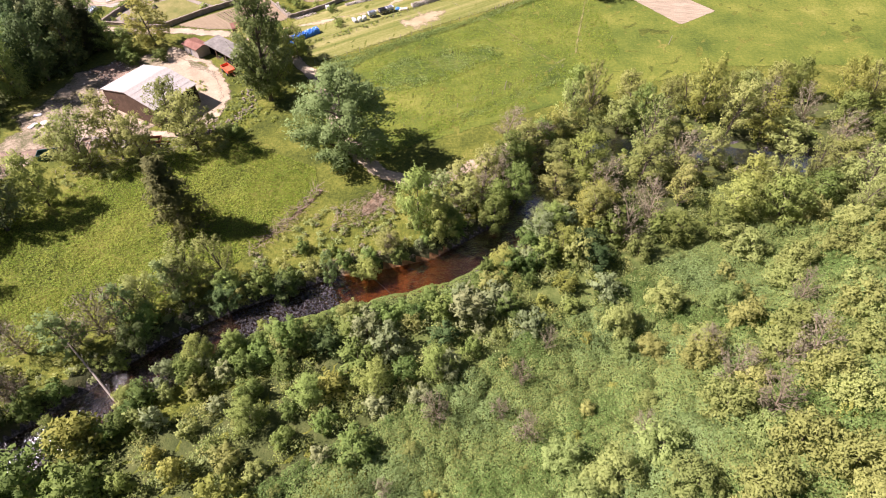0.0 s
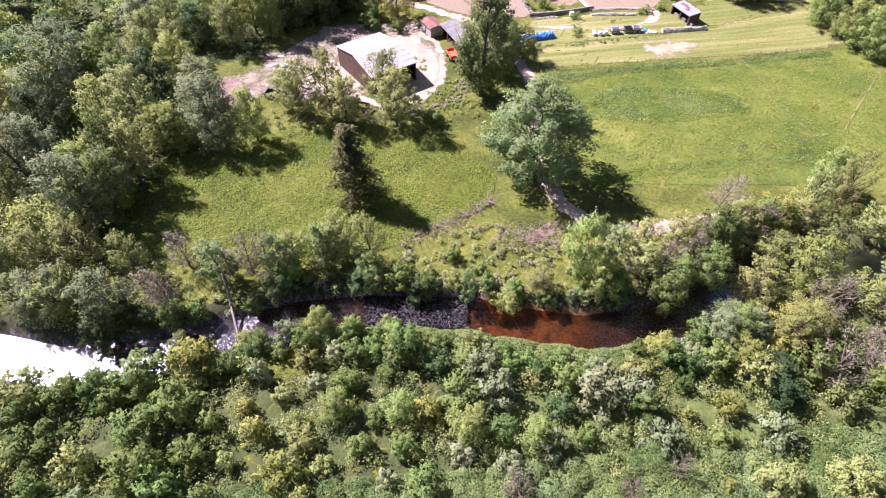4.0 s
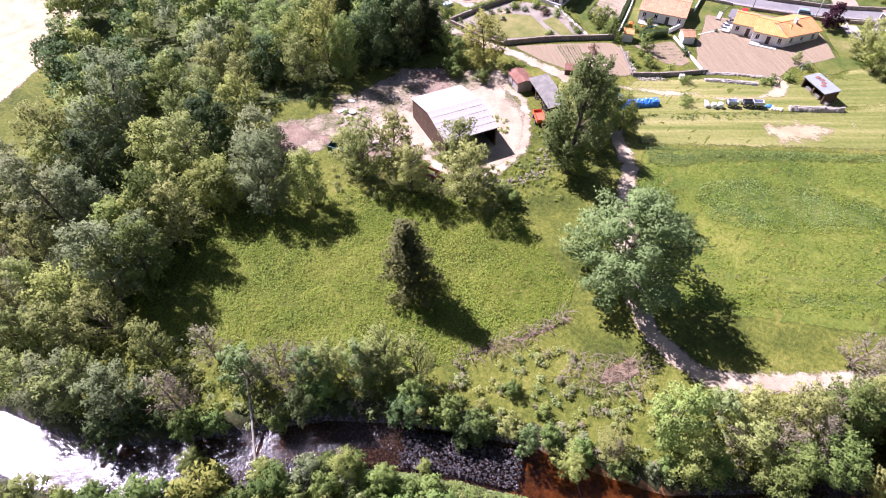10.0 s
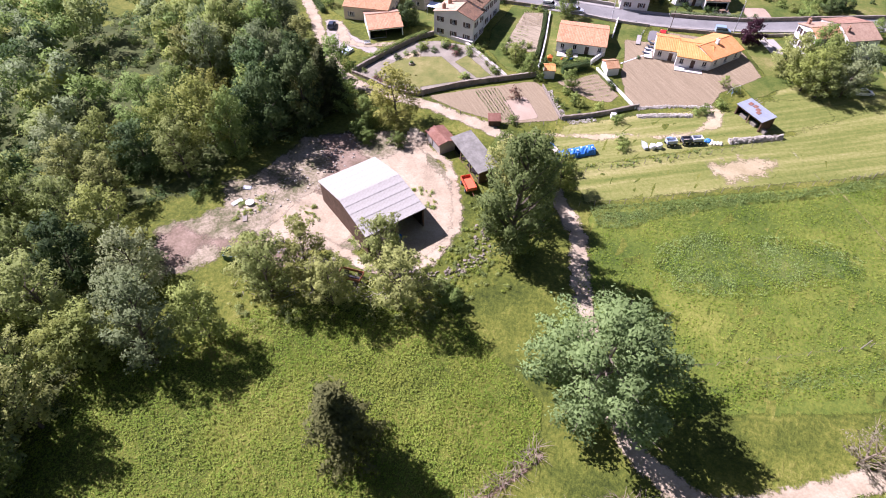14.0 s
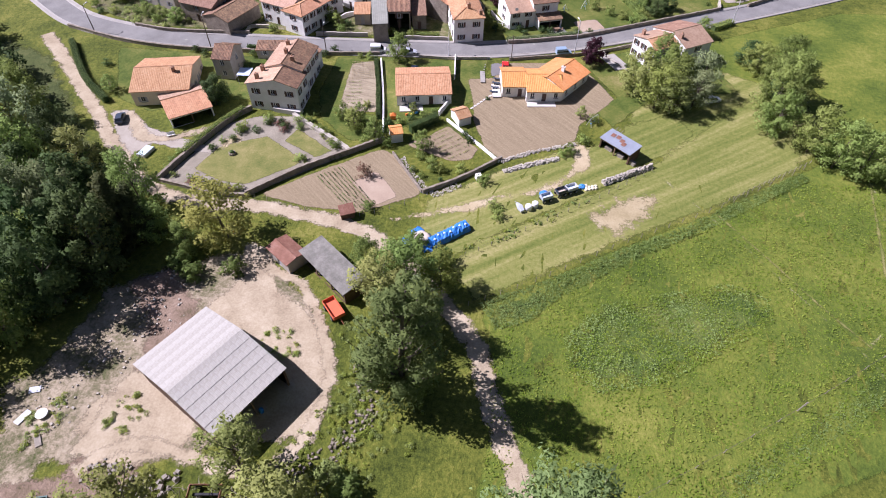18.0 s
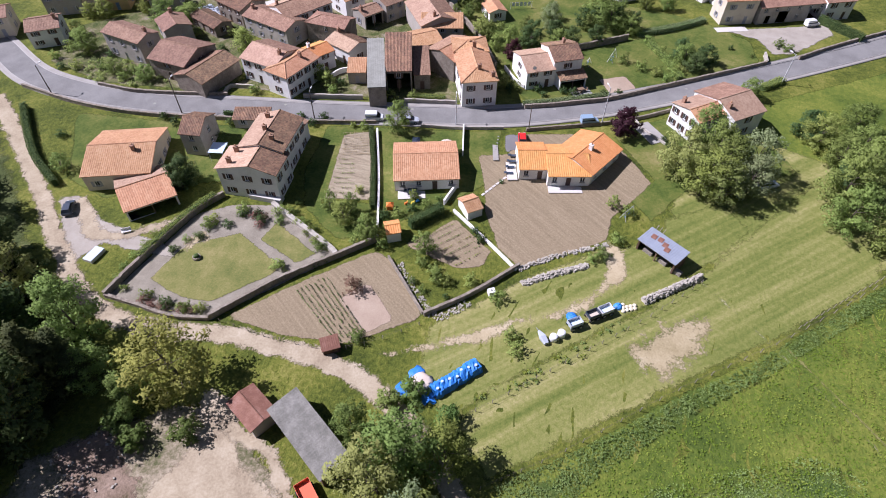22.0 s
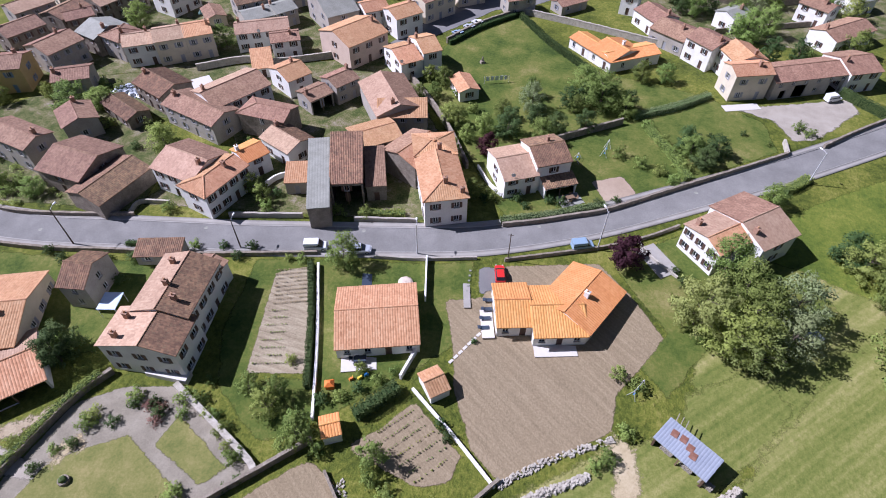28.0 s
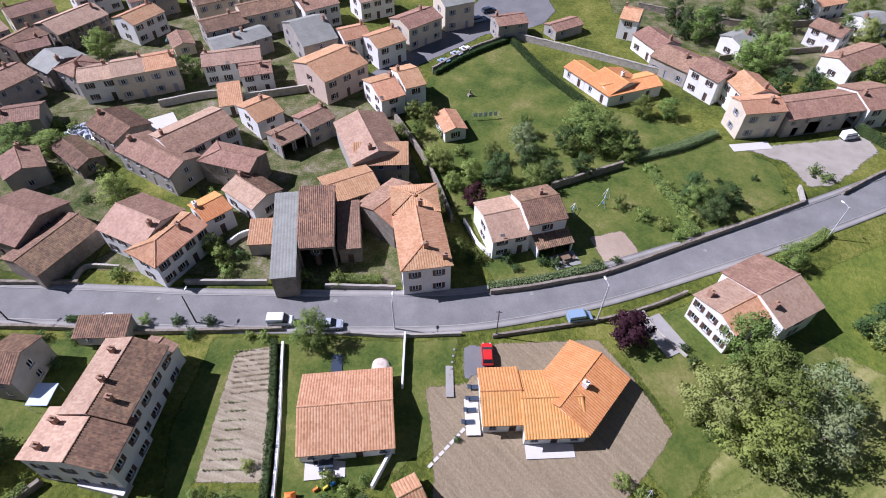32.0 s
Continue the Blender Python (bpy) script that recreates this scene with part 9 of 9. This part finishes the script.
tree('bush', -65.4, 167.5, 1.0, 1.1)
tree('bush', -63.2, 166.5, 1.0, 1.1)
tree('bush', -71.9, 172.8, 1.0, 1.1)
tree('redbush', -55.8, 157.6, 2.0, 2.6)
tree('bush', -53.4, 167.9, 1.3, 1.8)
tree('bush', -43.6, 163.3, 1.3, 1.8)
tree('bush', -41.2, 161.1, 1.3, 1.8)
tree('bush', -45.6, 164.6, 1.3, 1.8)
tree('garden', -45.8, 167.4, 2.6, 5.2)
tree('garden', -56.3, 170.4, 2.2, 4.6)
tree('garden', -60.8, 175.1, 2.2, 4.6)
tree('garden', -64.8, 175.2, 2.2, 4.6)
tree('dark', -13.2, 254.4, 2.6, 5)
tree('dark', -8.3, 253.5, 2.6, 5)
tree('dark', -4.3, 251.2, 2.6, 5)
tree('broad', -31.6, 245.0, 2.4, 5)
tree('broad', -25.4, 254.3, 2.4, 5)
tree('broad', -35.5, 239.1, 2.4, 5)
tree('broad', -41.1, 241.1, 2.4, 5)
tree('bush', -0.3, 244.9, 1.6, 2.0)
tree('bush', 1.8, 240.0, 1.6, 2.0)
tree('bush', 3.7, 235.4, 1.6, 2.0)
tree('bush', 4.4, 232.0, 1.6, 2.0)
tree('bush', -0.3, 229.1, 1.6, 2.0)
tree('bush', 32.1, 247.7, 1.6, 2.0)
tree('dark', 12.1, 236.4, 3.0, 4.5)
tree('dark', 8.9, 232.5, 3.0, 4.5)
tree('dark', 6.9, 239.4, 3.0, 4.5)
tree('dark_bush', -28.3, 218.1, 1.2, 1.5)
tree('dark_bush', -20.0, 218.1, 1.2, 1.5)
tree('dark_bush', -34.3, 217.4, 1.2, 1.5)
tree('dark_bush', 44.0, 282.7, 1.2, 1.5)
tree('dark_bush', 42.7, 275.6, 1.2, 1.5)
tree('broad', 28.8, 206.0, 4.2, 7)
tree('broad', 30.9, 200.1, 4.2, 7)
tree('broad', 36.2, 203.7, 4.2, 7)
tree('broad', 33.6, 193.6, 4.2, 7)
tree('broad', 38.3, 212.2, 4.2, 7)
tree('dark', 30.6, 193.2, 3.5, 6)
tree('dark', 27.8, 209.2, 3.5, 6)
tree('broad', -101.4, 228.3, 2.2, 4)
tree('broad', -148.9, 237.1, 2.2, 4)
tree('broad', -145.9, 227.8, 2.2, 4)
tree('bush', -144.8, 215.5, 1.5, 2)
tree('bush', -143.9, 220.4, 1.5, 2)
tree('bush', -138.6, 218.7, 1.5, 2)
tree('bush', -130.8, 212.7, 1.5, 2)
tree('bush', -137.0, 211.9, 1.5, 2)
tree('bush', -122.8, 212.6, 1.5, 2)
tree('bush', -123.5, 209.3, 1.5, 2)
tree('bush', -76.3, 215.2, 1.5, 2)
tree('bush', -91.3, 208.2, 1.5, 2)
tree('bush', -129.8, 238.1, 1.5, 2)
tree('bush', -125.5, 247.7, 1.5, 2)
tree('bush', -106.8, 232.7, 1.5, 2)
tree('bush', -73.6, 210.4, 1.5, 2)
tree('bush', -60.5, 211.1, 1.5, 2)
tree('bush', -55.6, 210.7, 1.5, 2)
tree('bush', -82.8, 228.1, 1.5, 2)
tree('dark_bush', -140.7, 211.5, 1.2, 1.6)
tree('dark_bush', -132.2, 218.3, 1.2, 1.6)
tree('dark_bush', -106.3, 225.2, 1.2, 1.6)
tree('dark_bush', -73.0, 214.6, 1.2, 1.6)
tree('dark_bush', -107.1, 196.3, 1.2, 1.6)
tree('dark_bush', -92.2, 191.7, 1.2, 1.6)
tree('dark_bush', -92.4, 196.3, 1.2, 1.6)
tree('dark_bush', -104.1, 195.0, 1.2, 1.6)
tree('dark_bush', -74.8, 198.4, 1.2, 1.6)
tree('dark_bush', -126.2, 187.8, 1.2, 1.6)
tree('dark_bush', -96.9, 195.8, 1.2, 1.6)
tree('garden', -94.6, 178.8, 2.2, 4)
tree('garden', -120.2, 178.5, 2.2, 4)
tree('dark', -94.1, 178.8, 2.8, 6)
tree('dark', -100.3, 134.5, 5, 11)
tree('dark', -103.5, 141.0, 4, 8)
tree('conifer', -94.6, 136.8, 4, 10)
tree('broad', -88.4, 136.5, 4, 7.5)
tree('shrub', -81.7, 130.9, 2.4, 3)
tree('shrub', -78.2, 129.0, 2.4, 3)
tree('shrub', -71.9, 130.7, 2.4, 3)
tree('shrub', -45.8, 138.5, 2.4, 3)
tree('shrub', -43.0, 140.6, 2.4, 3)
tree('shrub', -37.7, 137.2, 2.4, 3)
tree('shrub', -47.0, 133.4, 2.4, 3)
tree('shrub', -42.8, 131.0, 2.4, 3)
tree('bush', -12.6, 174.5, 1.5, 1.8)
tree('bush', -10.2, 181.6, 1.5, 1.8)
tree('bush', -32.4, 159.2, 1.5, 1.8)
tree('bush', -30.1, 151.9, 1.5, 1.8)
tree('bush', -29.2, 150.0, 1.5, 1.8)
tree('bush', -53.1, 148.6, 1.5, 1.8)
tree('dark', -94.3, 177.0, 3.0, 7)
tree('broad', -77.8, 215.0, 2.2, 4.5)
tree('broad', -36.1, 217.9, 2.2, 4.5)
tree('broad', -51.0, 249.6, 2.2, 4.5)
tree('broad', -41.5, 230.5, 2.2, 4.5)
tree('broad', -8.0, 254.3, 2.2, 4.5)
tree('broad', -15.9, 249.0, 2.2, 4.5)
tree('bush', -7.7, 234.2, 1.6, 2.2)
tree('bush', -3.7, 231.1, 1.6, 2.2)
tree('bush', 2.0, 226.7, 1.6, 2.2)
tree('bush', 4.8, 230.3, 1.6, 2.2)
tree('bush', -33.0, 218.2, 1.6, 2.2)
tree('bush', -42.3, 252.8, 1.6, 2.2)
tree('bush', -38.1, 246.6, 1.6, 2.2)
tree('bush', 45.8, 283.3, 1.6, 2.2)
tree('bush', -115.6, 231.9, 1.6, 2.2)
tree('bush', -120.9, 246.5, 1.6, 2.2)
tree('dark', -17.0, 251.1, 2.6, 5)
tree('dark', -13.8, 243.0, 2.6, 5)
tree('dark', -19.9, 240.4, 2.6, 5)
tree('dark', -24.5, 243.9, 2.6, 5)
# ---- woods and scrub ----
def off_pool(x, y):
    """Keeps the south bank clear along the open reach of the river."""
    return not (-34 < x < 15 and y < 62 + 0.75 * x * (x > 0) and float(along(RIVER, np.array(x), np.array(y))) < (6.6 if -20 < x < 6 else 5.4))


FOREST = [(-119.6, 53.5), (-203.0, 101.7), (-184.6, 139.9), (-150.7, 159.7), (-108.4, 156.7), (-88.5, 139.6), (-88.9, 128.6), (-98.8, 113.2), (-97.3, 101.1), (-105.4, 92.4), (-95.4, 78.9), (-86.2, 64.7), (-83.4, 57.1), (-90.1, 49.2), (-103.9, 44.5)]
fill(FOREST, 7.2, ["tall", "light", "broad", "dark", "yellow", "broad", "light", "yellow", "grey", "dark"], (1.0, 1.35), "trees of the wood", 11, lambda x, y: x > -124)
canopy("distant_wood", FOREST, 4.6, (2.4, 4.4), (8, 14), 230, 0.5, ("leaf_broad", "leaf_light", "leaf_grey", "leaf_yellow", "leaf_dark"), "crowns of the wood farther off", "wood", 35, lambda x, y: x < -122)
FOREST_LANE = [(-176.9, 201.9), (-141.9, 191.3), (-114.7, 162.2), (-98.8, 144.9), (-95.0, 134.8), (-119.2, 128.8)]
fill(FOREST_LANE, 6.8, ["broad", "dark", "tall", "dark", "conifer", "yellow"], (1.0, 1.35), "trees of the wood", 12, lambda x, y: x > -132 and float(along(LANE, np.array(x), np.array(y))) > 11)
canopy("distant_wood", FOREST_LANE, 4.6, (2.4, 4.0), (7, 12), 200, 0.5, ("leaf_broad", "leaf_dark"), "crowns of the wood beyond the lane", "wood", 36, lambda x, y: x < -130)
WOOD_EDGE = [(-128, 16), (-104, 26), (-90, 30), (-80, 29), (-77, 35), (-83, 43), (-82, 50), (-85, 57), (-104, 46), (-128, 52)]
fill(WOOD_EDGE, 6.0, ["tall", "light", "grey", "feather", "yellow"], (0.85, 1.15), "trees of the wood", 21)
for x, y, r, h in ((13.5, 79.5, 4.2, 9), (21.5, 79.5, 4.2, 8.5), (23, 87, 4.4, 9), (15, 87.5, 4, 8), (25, 97, 4.2, 8), (19.5, 94, 3.8, 8), (9.5, 75.5, 3.2, 7), (19.5, 71, 3.4, 6)):
    tree("light" if x > 20 else "broad", x, y, r, h, group="riverside trees")
for name, poly in (("forest_floor", FOREST), ("forest_floor", FOREST_LANE), ("forest_floor", WOOD_EDGE), ("thicket_floor", [(-79, 9), (-66, 18), (-51, 27), (-40, 34), (-30, 41), (-18, 47.5), (-6, 52), (6, 57), (18, 66), (30, 74), (44, 72), (30, 56), (14, 46), (0, 36), (-12, 26), (-30, 14), (-50, 2), (-66, -10), (-95, -10)]), ("hillside_floor", [(-6, 53), (6, 57), (20, 66), (60, 88), (130, 84), (130, 20), (60, -15), (0, -30), (-60, -25), (-50, 2), (-30, 14), (-12, 26)]), ("thicket_floor", [(19, 77), (14, 90), (28, 104), (62, 117), (110, 112), (140, 92), (100, 72), (60, 70), (30, 66)])):
    patch(name, poly, "scrub_floor" if name == "hillside_floor" else "forest_floor", "dark leaf litter and low growth under trees", 0.12 if name == "hillside_floor" else 0.03, 2.0)
SCRUB = [(-79, 9), (-66, 19), (-51, 28.5), (-40, 35), (-30, 42), (-18, 48), (-6, 52), (6, 57), (18, 66), (30, 74), (40, 70), (30, 58), (14, 48), (0, 38), (-12, 28), (-30, 18), (-50, 6), (-66, -6)]
fill(SCRUB, 4.3, ["shrub", "shrub", "shrub", "shrub_light", "shrub_grey", "shrub", "shrub_yellow", "shrub_dark"], (0.75, 1.9), "riverside shrubs", 13, off_pool)
HILLSIDE = [(30, 44), (45, 58), (70, 84), (92, 80), (66, 44), (48, 20), (40, 18), (40, 34)]
fill(HILLSIDE, 6.0, ["thicket", "sapling", "thicket", "shrub_light"], (0.8, 1.25), "hillside shrubs", 14)
for x, y in [(18.6, 21.9), (23.7, 24.5), (14.9, 18.3), (24.3, 19.4), (14.2, 25.9)]:
    tree("sapling", x, y, 3.1, 5.2, group="hillside shrubs")
for x, y in [(34.3, 38.8), (42.8, 45.4), (45.4, 40.9), (41.9, 30.9), (56.1, 57.8), (52.8, 42.1), (32.2, 29.2), (34.5, 22.3), (29.1, 17.5), (35.9, 18.8), (35.0, 53.1), (26.9, 48.8), (62.4, 59.0)]:
    tree("thicket", x, y, 3.4, 5.6, group="hillside shrubs")
for x, y in [(44.1, 35.4), (35.7, 27.6), (35.1, 34.2)]:
    tree("bare", x, y, 2.8, 7.5, group="hillside shrubs")
HILL_FOOT = [(-40, 9), (-22, 16), (0, 17), (22, 15), (38, 10), (48, 22), (58, 42), (44, 58), (22, 50), (8, 40), (-6, 32), (-20, 25), (-38, 14)]
fill(HILL_FOOT, 4.6, ["shrub_light", "sapling", "thicket", "shrub_yellow", "thicket", "shrub_light", "bare"], (0.4, 0.75), "hillside shrubs", 24)
EAST_WOOD = [(20, 78), (14, 90), (28, 104), (62, 117), (110, 112), (140, 92), (100, 72), (60, 70), (30, 66)]
fill(EAST_WOOD, 6.6, ["light", "feather", "yellow", "feather", "bare", "broad", "light"], (0.75, 1.1), "riverside trees", 15)
BANK = [(-108, 20), (-84, 25), (-66, 33), (-52, 42), (-42, 51), (-34, 58), (-38, 61), (-54, 50), (-74, 40), (-108, 34)]
fill(BANK, 6.4, ["feather", "bare", "bare", "feather", "light"], (0.7, 1.05), "riverside trees", 16)
BANK_EAST = [(-28, 58), (-14, 63), (-2, 66.5), (8, 74), (13, 83), (4, 80), (-8, 73), (-18, 69), (-27, 64)]
fill(BANK_EAST, 4.2, ["shrub_light", "shrub_light", "shrub_grey", "shrub_yellow", "shrub", "bare"], (0.45, 0.85), "riverside shrubs", 17)
NORTH_EDGE = [(-66, 26.5), (-56, 32), (-46, 40), (-37, 48.5), (-26, 55.5), (-14, 60), (-3, 64), (7, 71), (12, 79), (8, 79), (0, 70), (-8, 66), (-20, 62), (-32, 56), (-43, 47), (-55, 38), (-66, 32)]
fill(NORTH_EDGE, 3.6, ["shrub", "shrub", "shrub_dark", "shrub_light"], (0.8, 1.4), "riverside shrubs", 18, near=3.6)
SOUTH_EDGE = [(-66, 18), (-56, 25.5), (-47, 35), (-40, 42), (-32, 47.5), (-22, 52), (-8, 56.5), (2, 59), (10, 64.5), (17, 71), (22, 78), (25, 76), (18, 63), (8, 55), (-6, 50), (-20, 46), (-32, 40), (-44, 30), (-54, 21)]
fill(SOUTH_EDGE, 2.3, ["shrub", "shrub", "shrub_light", "shrub", "shrub_grey"], (0.7, 1.25), "riverside shrubs", 19, off_pool, near=2.9)
canopy("yard_weeds", [(-80, 84), (-70, 80), (-56, 88), (-44, 94), (-42, 102), (-52, 98), (-64, 93), (-76, 93)], 1.0, (0.35, 0.9), (0.3, 1.0), 16, 0.2, ("leaf_weed", "leaf_light", "leaf_broad"), "rank weeds and brambles below the farm", "weeds", 37)
stones("junk", [(-122, 247), (-116, 245.5), (-110, 244)], 4.0, 0.5, 90, "car_silver", "scrap metal and stored goods in a yard", (0.3, 1.0), seed=15)
stones("junk", [(-78, 97), (-72, 96), (-66, 96.5)], 3.5, 0.25, 70, "dead_wood", "stacked timber and scrap below the barn", (0.2, 0.7), seed=16)


def sticks(name, poly, count, length, mat, label, seed, top=0.5):
    """Loose brushwood: many thin bent sticks lying about."""
    rng = np.random.RandomState(seed)
    px, py = [p[0] for p in poly], [p[1] for p in poly]
    x, y = rng.uniform(min(px), max(px), count * 4), rng.uniform(min(py), max(py), count * 4)
    ok = inside(poly, x, y)
    x, y = x[ok][:count], y[ok][:count]
    b2 = Build()
    for i in range(len(x)):
        a, q = rng.uniform(0, 6.28), rng.uniform(*length)
        z = float(gz(x[i], y[i])) + 0.08 + rng.uniform(0, top)
        d = Vector((math.cos(a), math.sin(a), rng.uniform(-0.25, 0.5)))
        p = Vector((x[i], y[i], z))
        b2.tube([p, p + d * q * 0.5 + Vector(rng.normal(size=3)) * 0.1, p + d * q], [0.05, 0.035, 0.012], 3)
    return tagged(new(name, b2.mesh(name, mat)), label, "brushwood", kind="stuff")


sticks("brushwood", [(-34.5, 65), (-29.5, 73.5), (-25.5, 82), (-23.5, 82), (-27, 72.5), (-32, 65)], 260, (0.6, 2.4), "twig_bark", "grey-brown brushwood heaped along a bank", 51, 0.7)
sticks("brushwood", [(-21, 70), (-19.5, 76.5), (-15, 80), (-10, 81.5), (-9.5, 76), (-14, 72)], 320, (0.6, 2.4), "twig_bark", "grey-brown brushwood on bare reddish earth", 52, 0.7)
sticks("brushwood", [(-78, 84), (-64, 90), (-48, 97), (-46, 101), (-60, 97), (-78, 95)], 260, (0.5, 2.0), "dead_wood", "scattered dead branches below the farmyard", 53, 0.4)
